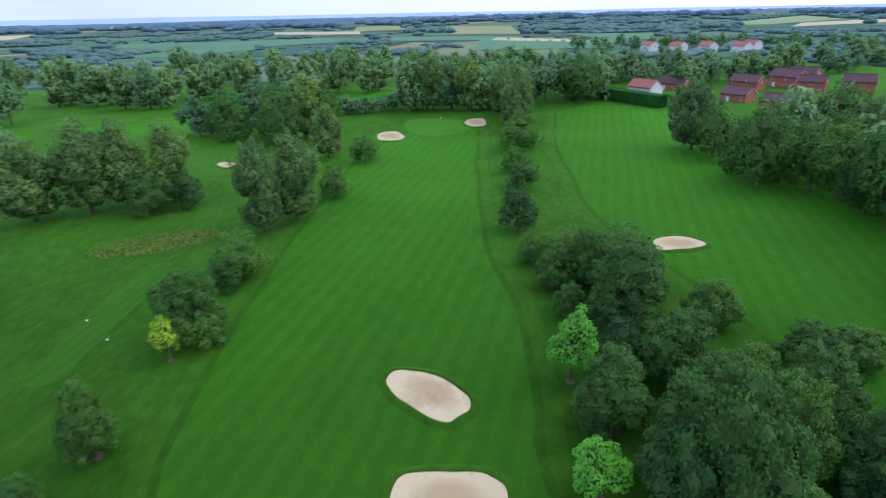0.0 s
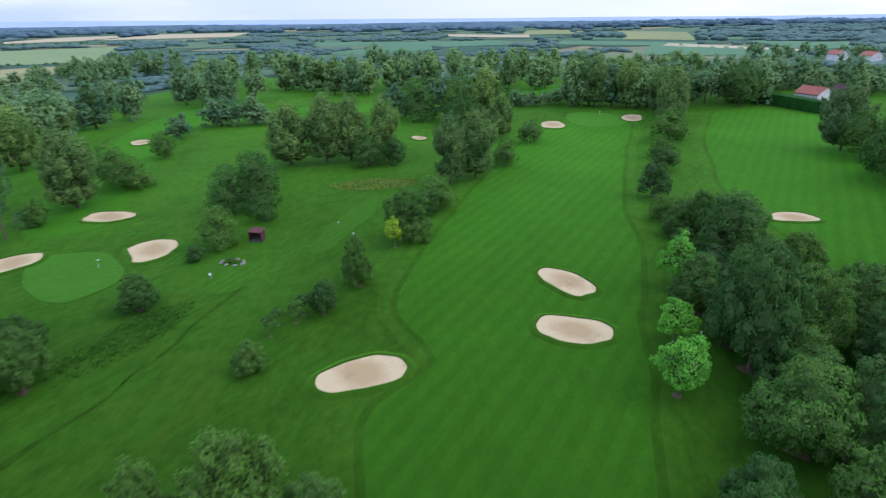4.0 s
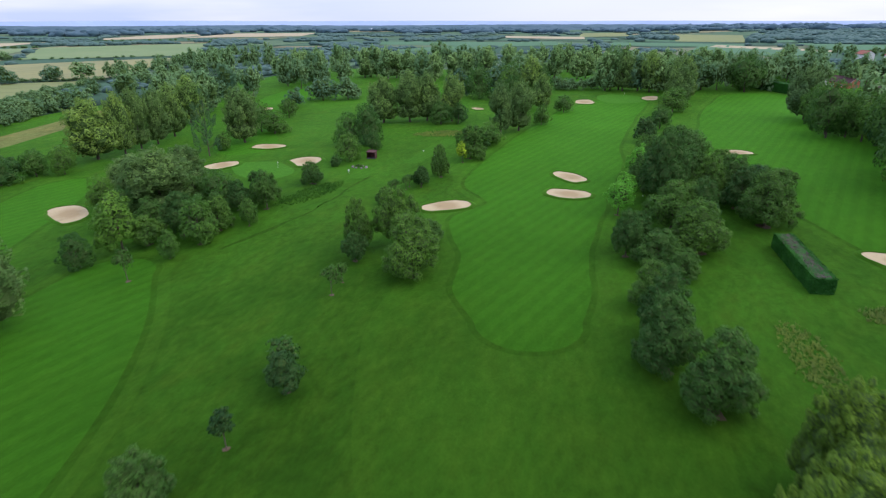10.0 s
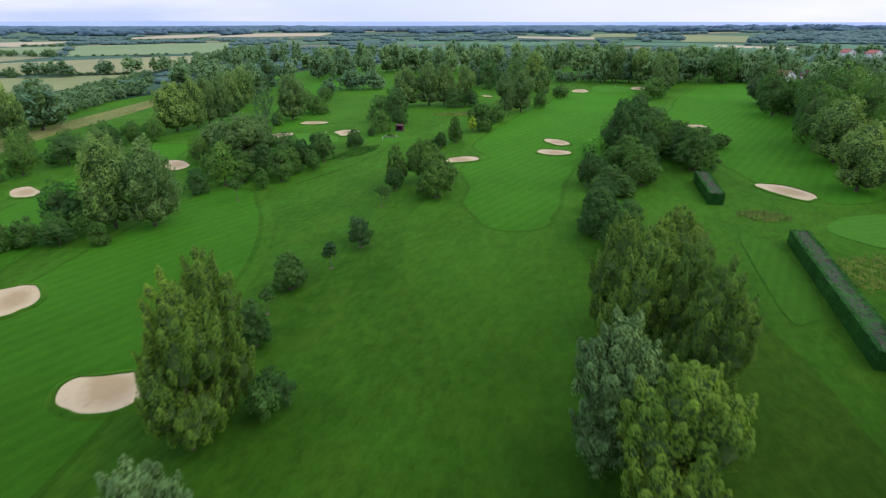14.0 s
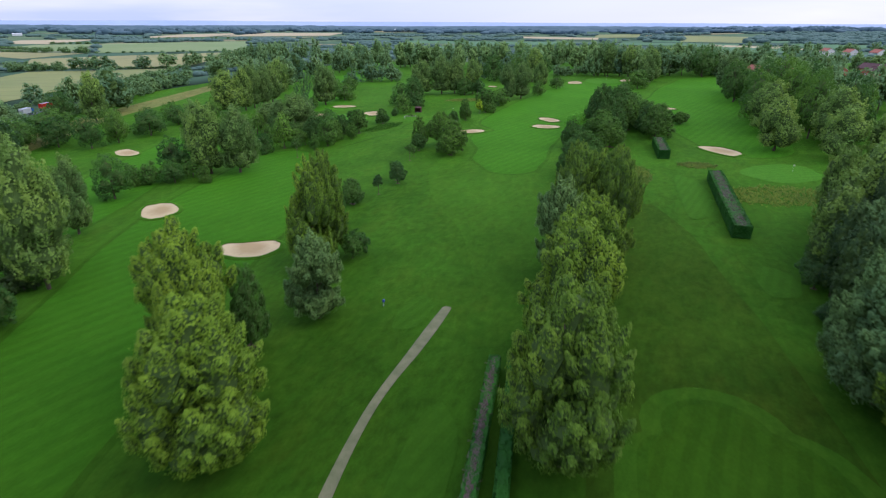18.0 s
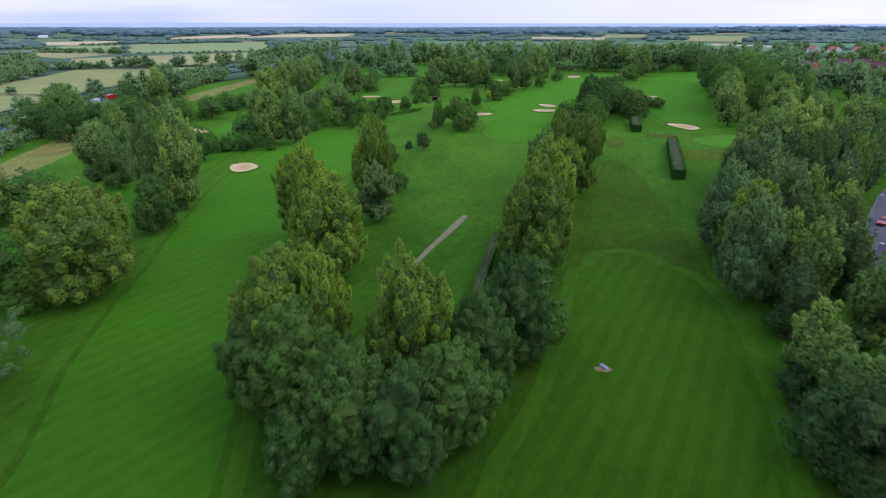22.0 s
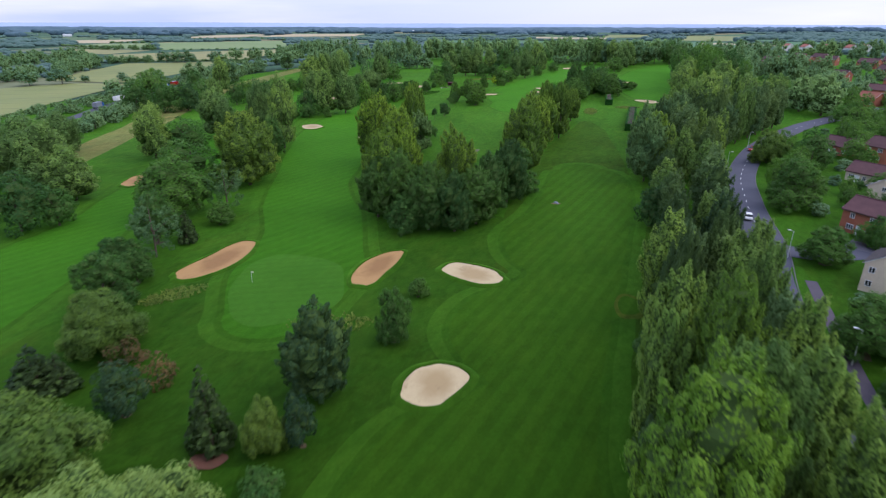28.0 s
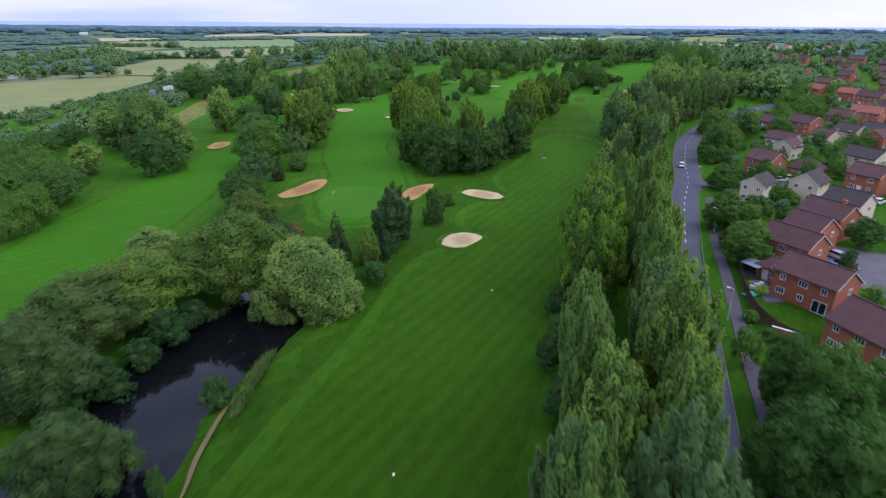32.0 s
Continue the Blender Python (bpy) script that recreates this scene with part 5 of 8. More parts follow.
tree("sapling", -23.2, -51.8, 5.9, 2.9)
tree("poplar", -4.9, -149.2, 22.7, 6.6)
tree("poplar", 11.5, -164.0, 22.1, 7.2)
tree("broadleaf", -1.0, -142.5, 13.9, 3.2)
tree("poplar", 45.6, -92.8, 22.7, 4.4)
tree("poplar", 44.8, -129.8, 23.3, 6.9)
tree("poplar", 48.1, -149.9, 23.4, 6.6)
tree("poplar_dark", 53.0, -178.8, 17.0, 5.0)
tree("broadleaf", 19.9, -180.8, 12.4, 5.5)
tree("poplar", 26.4, -195.8, 21.9, 6.6)
tree("poplar", 31.5, -192.9, 21.3, 4.8)
tree("poplar", 43.8, -192.4, 23.1, 5.9)
tree("poplar_dark", 51.4, -187.2, 15.5, 5.2)
tree("poplar_dark", 42.7, -204.5, 16.5, 5.6)
tree("poplar_dark", 51.6, -197.0, 14.0, 5.4)
tree("poplar_dark", 48.8, -203.5, 14.5, 4.8)
tree("poplar", 3.0, -156.0, 25.7, 5.2)
tree("poplar", -8.6, -115.5, 23.2, 5.1)
tree("poplar_mid", -52.1, -139.9, 29.4, 6.3)
tree("poplar_mid", -75.4, -117.1, 20.0, 4.6)
tree("broadleaf", -44.6, -155.5, 14.6, 5.5)
tree("poplar_mid", -90.1, -131.1, 18.3, 6.0)
tree("conifer", -57.0, -141.6, 10.8, 3.3)
tree("poplar_mid", -86.5, -62.5, 23.9, 7.0)
tree("broadleaf_mid", -92.6, -93.6, 13.3, 5.4)
tree("bush", -99.3, -82.0, 7.6, 3.2)
tree("bush", -96.1, -78.0, 7.3, 3.8)
tree("bush", -92.4, -73.1, 7.2, 3.8)
tree("bush", -88.7, -68.0, 7.1, 3.9)
tree("poplar_far", -255.8, 34.4, 23.0, 8.6)
tree("broadleaf_mid", -165.1, -46.7, 13.8, 5.8)
tree("broadleaf_mid", -163.6, -35.4, 14.5, 5.5)
tree("broadleaf_mid", -173.2, 5.4, 9.6, 6.4)
tree("broadleaf_mid", -181.5, -74.3, 16.3, 10.3)
tree("broadleaf_mid", -198.1, -40.0, 14.8, 10.2)
tree("broadleaf_mid", -199.9, -53.2, 12.7, 8.7)
tree("poplar_mid", -97.4, -129.8, 21.6, 7.7)
tree("poplar_mid", -63.6, -139.6, 27.4, 5.1)
tree("poplar_mid", -62.5, -132.8, 22.5, 6.2)
tree("poplar_olive", -26.9, -187.1, 23.0, 9.6)
tree("sparse", -14.6, -208.9, 13.1, 4.7)
tree("broadleaf", -34.0, -192.7, 7.5, 5.1)
tree("broadleaf", -7.5, -218.2, 5.7, 3.7)
tree("poplar_mid", -88.0, -170.2, 20.1, 6.9)
tree("slate", 56.8, -266.4, 14.2, 4.9)
tree("broadleaf", 59.7, -250.9, 9.3, 2.9)
tree("blue", 61.0, -275.0, 7.2, 2.1)
tree("olive", 57.5, -277.5, 7.4, 2.8)
tree("conifer", 51.4, -279.1, 11.0, 2.6)
tree("blue", 36.7, -279.2, 7.9, 3.2)
tree("conifer", 20.5, -280.1, 6.7, 3.5)
tree("conifer", 23.6, -278.8, 5.8, 2.3)
tree("olive", 19.3, -269.8, 9.8, 6.9)
tree("broadleaf", 7.0, -259.9, 10.4, 6.0)
tree("broadleaf", 2.7, -250.4, 6.7, 3.4)
tree("conifer", -6.3, -229.6, 7.1, 2.0)
tree("sparse", -4.9, -239.8, 13.4, 5.4)
tree("broadleaf", -22.9, -218.5, 16.2, 9.9)
tree("bush", 62.0, -282.6, 3.6, 2.5)
tree("poplar_olive", -36.5, -177.7, 19.0, 8.6)
tree("poplar_mid", -93.5, -165.4, 20.7, 6.8)
tree("broadleaf_mid", -80.2, -161.3, 14.9, 7.6)
tree("poplar_mid", -64.6, -217.4, 16.7, 6.7)
tree("poplar_mid", -86.9, -215.9, 24.2, 9.1)
tree("poplar_mid", -130.5, -177.0, 18.0, 8.1)
tree("bare", 34.6, -272.4, 5.0, 2.9)
tree("bare", 26.4, -271.0, 4.6, 3.0)
tree("broadleaf", 56.1, -236.0, 3.6, 2.0)
tree("willow", 57.6, -296.4, 15.2, 10.2)
tree("olive", 41.2, -297.2, 16.1, 10.5)
tree("willow", 22.2, -298.7, 10.1, 7.5)
tree("olive", 33.9, -311.3, 11.6, 9.6)
tree("willow_dull", 33.5, -321.8, 11.7, 9.4)
tree("willow_dull", 43.3, -333.9, 13.3, 7.7)
tree("willow_dull", 60.0, -340.4, 11.7, 6.4)
tree("bush", 63.2, -323.7, 5.2, 2.3)
tree("bush", 69.4, -338.0, 4.5, 1.2)
tree("bush", 64.3, -285.6, 4.9, 2.3)
tree("poplar_mid", -101.8, -214.7, 19.7, 10.7)
tree("poplar_mid", -74.7, -216.5, 23.8, 9.0)
tree("broadleaf_mid", -47.0, -193.1, 13.9, 9.6)
tree("broadleaf", -11.5, -233.6, 12.6, 5.0)
tree("broadleaf", -5.1, -248.1, 7.6, 4.6)
tree("conifer", -4.9, -231.3, 7.2, 2.0)
tree("broadleaf_mid", -49.2, -282.3, 13.7, 7.7)
tree("broadleaf_mid", -46.5, -273.6, 12.5, 8.0)
tree("broadleaf_mid", -28.0, -298.6, 9.6, 4.6)
tree("broadleaf_mid", -66.8, -267.6, 12.2, 7.8)
tree("poplar_mid", -72.5, -247.8, 11.5, 5.8)
tree("broadleaf_mid", -143.8, -229.1, 9.5, 6.6)
tree("broadleaf_mid", -119.9, -232.0, 10.0, 6.7)
tree("broadleaf_mid", -128.0, -217.7, 10.4, 7.2)
tree("broadleaf_mid", -224.1, -57.4, 22.3, 12.4)
tree("broadleaf_mid", -207.2, -83.2, 18.4, 8.5)
tree("grey", 74.6, 168.6, 22.5, 7.9)
tree("broadleaf_mid", 76.5, 158.4, 15.8, 6.6)
tree("broadleaf_mid", 76.5, 137.7, 17.5, 7.1)
tree("broadleaf_mid", 81.9, 133.6, 16.7, 6.6)
tree("broadleaf_mid", 85.2, 126.6, 17.3, 6.6)
tree("broadleaf_mid", 87.6, 120.3, 17.8, 7.1)
tree("broadleaf_mid", 87.6, 111.4, 16.8, 6.2)
tree("broadleaf_mid", 95.1, 149.5, 14.3, 6.1)
tree("broadleaf_mid", 103.1, 148.2, 14.9, 6.1)
tree("poplar_mid", 107.0, 142.2, 19.2, 6.6)
tree("broadleaf_mid", 75.4, 130.8, 21.6, 7.0)
tree("broadleaf_mid", 87.2, 104.0, 25.6, 8.3)
tree("broadleaf_mid", 91.0, 84.0, 27.2, 8.5)
tree("broadleaf_mid", 112.8, 159.8, 19.8, 8.6)
tree("broadleaf_mid", 97.0, 97.0, 22.9, 8.1)
tree("broadleaf_mid", 83.9, 78.5, 25.2, 8.4)
tree("broadleaf_mid", 92.5, 66.0, 25.0, 7.9)
tree("broadleaf_mid", 96.6, 42.0, 25.5, 7.2)
tree("broadleaf_mid", 105.0, 107.9, 21.8, 8.1)
tree("broadleaf_mid", 106.9, 39.2, 25.1, 7.4)
tree("poplar_mid", 91.5, -68.1, 21.9, 7.0)
tree("grey", 89.0, -94.4, 20.3, 6.8)
tree("poplar_mid", 96.6, -73.6, 24.8, 7.2)
tree("grey", 81.7, -125.7, 17.4, 6.1)
tree("poplar", 84.9, -133.2, 18.4, 5.5)
tree("broadleaf", 126.7, -249.8, 9.1, 5.2)
tree("broadleaf", 122.5, -229.6, 9.3, 5.5)
tree("broadleaf", 122.3, -195.1, 7.5, 4.7)
tree("broadleaf", 119.9, -160.2, 13.0, 7.1)
tree("olive", 116.9, -113.1, 10.8, 5.7)
tree("broadleaf_mid", 128.2, -117.8, 12.9, 5.5)
tree("broadleaf", 132.7, -181.8, 6.7, 2.5)
tree("broadleaf", 131.9, -304.6, 14.4, 4.7)
tree("broadleaf", 137.3, -300.8, 11.1, 4.4)
tree("broadleaf", 129.2, -297.8, 11.1, 3.5)
tree("broadleaf", 128.5, -313.4, 12.5, 4.8)
tree("broadleaf", 133.6, -314.9, 12.7, 5.0)
tree("bush", 125.4, -288.8, 6.4, 2.0)
tree("broadleaf", 148.4, -232.1, 6.8, 3.5)
tree("mid", 133.9, -202.0, 4.6, 3.0)
tree("mid", 137.2, -204.4, 3.8, 2.6)
tree("broadleaf_mid", 145.5, -163.1, 7.4, 3.5)
tree("broadleaf_mid", 149.6, -141.1, 7.7, 3.8)
tree("broadleaf_mid", 138.8, -157.7, 5.1, 2.2)
tree("broadleaf_mid", 165.8, -126.3, 5.9, 4.0)
tree("broadleaf", 143.5, -246.4, 4.6, 1.6)
tree("broadleaf", 124.2, -241.9, 5.0, 3.0)
tree("broadleaf", 129.3, -218.4, 5.7, 3.9)
tree("dark", 101.2, -292.7, 5.7, 3.0)
tree("dark", 100.9, -299.4, 5.4, 2.4)
tree("dark", 98.3, -284.5, 6.1, 2.3)
tree("grey", 83.8, -146.3, 19.8, 5.4)
tree("grey", 79.7, -121.3, 19.6, 4.6)
tree("dark", 90.0, -184.5, 9.4, 3.9)
tree("dark", 94.0, -201.0, 6.1, 3.4)
tree("poplar_mid", -106.8, 16.1, 14.5, 7.8)
tree("poplar_mid", -119.8, 9.0, 12.7, 7.7)
tree("broadleaf_mid", -88.0, 8.7, 10.5, 5.3)
tree("mid", -72.0, 0.3, 5.7, 2.2)
tree("broadleaf", 44.5, 34.7, 12.1, 4.3)
tree("broadleaf", 27.6, 29.7, 8.4, 5.8)
tree("broadleaf", 17.6, 4.1, 10.0, 3.5)
tree("broadleaf", -23.4, -1.0, 5.7, 3.9)
tree("broadleaf", 23.5, 36.4, 19.3, 6.6)
tree("broadleaf", 25.7, 21.2, 11.5, 6.3)
tree("broadleaf", 30.9, 21.5, 12.4, 4.7)
tree("broadleaf", 47.1, 62.1, 5.9, 4.1)
tree("broadleaf", 52.7, 61.7, 5.3, 3.7)
tree("broadleaf_far", -506.7, 197.1, 14.7, 10.0)
tree("broadleaf_far", -498.2, 204.2, 14.8, 9.1)
tree("broadleaf_far", -483.8, 208.3, 15.2, 10.0)
tree("broadleaf_far", -467.5, 237.6, 13.8, 9.4)
tree("broadleaf_far", -444.9, 249.1, 16.1, 11.1)
tree("poplar_far", -293.7, 159.7, 22.3, 8.2)
tree("poplar_far", -347.2, 179.3, 12.3, 5.6)
tree("poplar_bright", 101.2, -278.1, 24.8, 6.2)
tree("poplar", 103.4, -259.5, 23.0, 4.6)
tree("poplar_dark", 33.8, -201.5, 18.0, 6.4)
tree("poplar_dark", 26.8, -200.5, 15.5, 5.0)
tree("broadleaf", 38.6, -208.0, 9.5, 4.4)
tree("broadleaf", 51.7, -171.7, 13.3, 7.0)
tree("broadleaf_mid", -51.5, -240.1, 15.6, 7.7)
tree("broadleaf_mid", -46.5, -233.9, 10.3, 5.0)
wood("broadleaf_far", -199.4, 446.4, 24.7, 9.0)
wood("broadleaf_far", -182.6, 429.1, 21.9, 9.0)
wood("broadleaf_far", -165.4, 418.2, 20.8, 9.0)
wood("broadleaf_far", -151.6, 400.2, 21.7, 9.0)
wood("broadleaf_far", -140.0, 389.4, 20.9, 8.7)
wood("poplar_far", -126.5, 385.0, 21.5, 9.0)
wood("poplar_far", -110.1, 387.3, 22.4, 9.0)
wood("poplar_far", -87.5, 377.2, 20.2, 9.0)
wood("poplar_far", -79.6, 378.2, 22.9, 8.7)
wood("poplar_far", -65.6, 376.1, 22.4, 9.0)
wood("poplar_far", -57.4, 372.8, 23.2, 8.1)
wood("poplar_far", -45.2, 375.0, 21.0, 8.2)
wood("poplar_far", -36.2, 374.3, 22.9, 8.5)
wood("poplar_far", -19.3, 301.9, 23.9, 7.4)
wood("poplar_far", -13.7, 295.8, 24.2, 8.3)
wood("poplar_far", 13.7, 280.3, 20.3, 7.0)
wood("poplar_far", 22.0, 273.9, 18.6, 8.9)
wood("poplar_far", 1.6, 338.7, 17.2, 8.6)
wood("poplar_far", 7.3, 345.4, 18.2, 9.0)
wood("poplar_far", 17.4, 343.5, 19.3, 9.0)
wood("poplar_far", 31.8, 337.8, 17.5, 8.9)
wood("poplar_far", 40.2, 344.9, 20.0, 8.5)
wood("poplar_far", 48.2, 337.4, 19.4, 8.7)
wood("broadleaf_far", 52.6, 287.0, 20.9, 6.5)
wood("broadleaf_far", 56.3, 281.3, 21.9, 7.0)
wood("broadleaf_far", 64.7, 276.9, 22.2, 6.9)
wood("broadleaf_far", 81.0, 314.7, 17.0, 7.1)
wood("broadleaf_far", 88.8, 312.4, 17.1, 8.8)
wood("broadleaf_far", 98.9, 316.6, 17.9, 9.0)
wood("broadleaf_far", 108.0, 324.9, 17.1, 7.8)
wood("broadleaf_far", 123.8, 331.8, 17.0, 8.0)
wood("broadleaf_far", 132.9, 335.2, 15.8, 8.4)
wood("broadleaf_far", -366.8, 302.0, 20.3, 9.0)
wood("broadleaf_far", -362.2, 315.0, 23.8, 9.0)
wood("broadleaf_far", -363.6, 334.6, 23.9, 9.0)
wood("poplar_far", -300.0, 322.4, 17.5, 8.0)
wood("poplar_far", -300.7, 349.7, 22.2, 9.0)
wood("poplar_far", -294.5, 357.3, 21.4, 9.0)
wood("poplar_far", -300.3, 384.7, 22.2, 9.0)
wood("broadleaf_far", -212.6, 122.0, 18.0, 8.4)
wood("broadleaf_far", -212.7, 130.5, 21.5, 9.0)
wood("broadleaf_far", -264.2, 166.1, 17.5, 9.0)
wood("broadleaf_far", -266.7, 177.6, 18.7, 9.0)
wood("broadleaf_far", -267.1, 189.8, 16.3, 9.0)
wood("broadleaf_far", -264.9, 219.5, 18.4, 7.8)
wood("broadleaf_far", -268.0, 228.5, 16.3, 9.0)
wood("broadleaf_far", -312.8, 441.2, 14.9, 8.4)
wood("broadleaf_far", -323.6, 478.0, 16.5, 9.0)
wood("broadleaf_far", -330.2, 507.3, 18.3, 9.0)
wood("broadleaf_far", -43.8, 255.8, 8.8, 4.9)
wood("broadleaf_far", -39.1, 253.4, 7.6, 5.6)
wood("broadleaf_far", -34.9, 255.2, 7.4, 5.2)
wood("broadleaf_far", -27.8, 255.4, 7.3, 5.2)
wood("broadleaf_far", -23.5, 262.4, 8.0, 5.4)
wood("broadleaf_far", -415.9, 343.3, 22.5, 9.0)
wood("broadleaf_far", -406.6, 346.1, 22.1, 9.0)
wood("broadleaf_far", -406.4, 365.2, 21.9, 9.0)
wood("broadleaf_far", -405.4, 378.9, 19.9, 9.0)
wood("broadleaf_far", -393.3, 393.0, 21.6, 9.0)
wood("broadleaf_far", -382.2, 394.6, 24.7, 9.0)
wood("broadleaf_far", -374.5, 408.6, 25.0, 9.0)
wood("poplar_far", -251.0, 276.5, 21.6, 9.0)
wood("poplar_far", -251.3, 290.4, 23.9, 9.0)
wood("poplar_far", -250.4, 310.9, 21.3, 9.0)
wood("poplar_far", -249.8, 339.1, 26.0, 9.0)
wood("poplar_far", -210.3, 315.1, 23.6, 9.0)
wood("poplar_far", -203.8, 323.6, 24.1, 9.0)
wood("poplar_far", -182.2, 315.9, 22.1, 9.0)
wood("poplar_far", -176.4, 329.7, 20.1, 9.0)
wood("poplar_far", -164.2, 321.9, 23.4, 9.0)
wood("poplar_far", -154.8, 330.5, 20.6, 9.0)
wood("poplar_far", -136.3, 322.4, 18.9, 9.0)
wood("poplar_far", -127.7, 324.2, 20.0, 9.0)
wood("poplar_far", -111.5, 326.1, 23.3, 9.0)
wood("poplar_far", -93.7, 331.2, 21.7, 9.0)
wood("poplar_far", -83.3, 317.5, 21.1, 9.0)
wood("poplar_far", -70.2, 320.5, 19.0, 9.0)
wood("poplar_far", -59.1, 327.3, 22.7, 9.0)
wood("poplar_far", -41.2, 318.1, 19.7, 9.0)
wood("poplar_far", -36.4, 326.3, 21.6, 9.0)
wood("poplar_far", -14.6, 253.9, 22.1, 9.0)
wood("poplar_far", -7.3, 258.2, 21.9, 8.4)
wood("poplar_far", 15.4, 249.1, 19.3, 8.0)
wood("poplar_far", 20.0, 254.3, 18.4, 8.2)
wood("poplar_far", 31.1, 256.5, 21.4, 7.2)
wood("broadleaf_far", 46.5, 263.0, 18.3, 9.0)
wood("broadleaf_far", 59.2, 265.2, 21.8, 9.0)
wood("broadleaf_far", 69.6, 264.6, 21.1, 9.0)
wood("broadleaf_far", -347.3, 208.8, 12.7, 9.0)
wood("broadleaf_far", -358.8, 233.0, 11.9, 9.0)
wood("broadleaf_far", -357.1, 249.5, 14.5, 9.0)
wood("broadleaf_far", -368.3, 274.1, 13.9, 9.0)
wood("broadleaf_far", -298.2, 74.4, 9.6, 8.1)
wood("broadleaf_far", -302.3, 89.8, 10.7, 8.1)
wood("broadleaf_far", -301.4, 97.9, 11.5, 8.9)
wood("broadleaf_far", -303.9, 107.5, 10.0, 7.1)
wood("broadleaf_far", -311.4, 121.6, 12.5, 8.3)
wood("broadleaf_far", -312.8, 134.3, 11.1, 7.5)
wood("broadleaf_far", -311.5, 141.3, 11.7, 8.8)
wood("broadleaf_far", -274.5, 39.4, 11.3, 7.0)
wood("broadleaf_far", -278.0, 49.6, 11.3, 7.7)
wood("broadleaf_far", 89.4, 144.9, 22.3, 9.0)
wood("broadleaf_far", 103.1, 128.9, 19.7, 9.0)
wood("broadleaf_far", 113.0, 126.7, 23.3, 8.2)
wood("broadleaf_far", 120.9, 115.6, 18.6, 8.3)
wood("broadleaf_far", 132.2, 110.1, 21.0, 7.8)
wood("broadleaf_far", 140.3, 105.7, 19.4, 8.1)
wood("poplar_mid", 83.6, 18.4, 18.7, 7.9)
wood("poplar_mid", 100.7, 9.9, 17.0, 8.2)
wood("poplar_mid", 113.4, 13.7, 16.0, 8.1)
wood("poplar_mid", 125.9, 5.5, 16.4, 8.1)
wood("poplar_far", 136.3, 2.9, 14.6, 8.3)
wood("poplar_far", 143.3, 8.0, 16.0, 7.1)
wood("broadleaf_far", -252.1, 151.2, 21.0, 9.0)
wood("broadleaf_far", -238.9, 167.6, 19.9, 9.0)
wood("broadleaf_far", -229.6, 200.4, 22.5, 9.0)
wood("broadleaf_far", -219.6, 239.5, 21.7, 9.0)
wood("broadleaf_far", -208.9, 248.1, 24.0, 9.0)
wood("broadleaf_far", -199.3, 262.1, 20.7, 9.0)
wood("broadleaf_far", -134.5, -237.3, 10.8, 6.6)
wood("broadleaf_far", -140.8, -219.3, 9.8, 7.4)
wood("broadleaf_far", -144.2, -202.7, 12.6, 9.0)
wood("broadleaf_far", -149.7, -192.3, 12.3, 7.1)
wood("poplar_mid", 83.8, 48.9, 20.5, 9.0)
wood("poplar_mid", 102.0, 29.9, 21.0, 9.0)
wood("poplar_far", 136.1, -4.8, 17.1, 8.1)
wood("poplar_far", 143.6, -14.5, 19.0, 9.0)
wood("broadleaf_far", 120.7, 140.1, 14.6, 9.0)
wood("broadleaf_far", 132.3, 137.1, 16.8, 9.0)
wood("broadleaf_far", 152.0, 154.1, 16.1, 9.0)
wood("broadleaf_far", 163.4, 155.1, 14.6, 9.0)
wood("broadleaf_far", -275.1, -46.3, 13.7, 9.0)
wood("broadleaf_far", -276.3, -29.5, 13.8, 7.7)
wood("broadleaf_far", -276.7, -18.9, 16.6, 9.0)
wood("broadleaf_far", -279.9, 0.1, 17.4, 9.0)
wood("broadleaf_far", -290.1, 18.7, 17.2, 8.5)
wood("broadleaf_far", -294.8, 37.8, 17.4, 9.0)
wood("broadleaf_far", -295.5, 50.2, 17.6, 9.0)
wood("broadleaf_mid", 80.8, 65.8, 22.7, 9.0)
wood("broadleaf_mid", 98.3, 59.2, 23.3, 7.2)
wood("broadleaf_mid", 112.5, 50.3, 19.9, 6.7)



def along(rows, y):
    """The x at y of a line of (x, y), from south to north."""
    for (ax, ay), (bx, by) in zip(rows, rows[1:]):
        if ay <= y <= by:
            return ax + (bx - ax) * (y - ay) / (by - ay)
    return rows[0][0] if y < rows[0][1] else rows[-1][0]


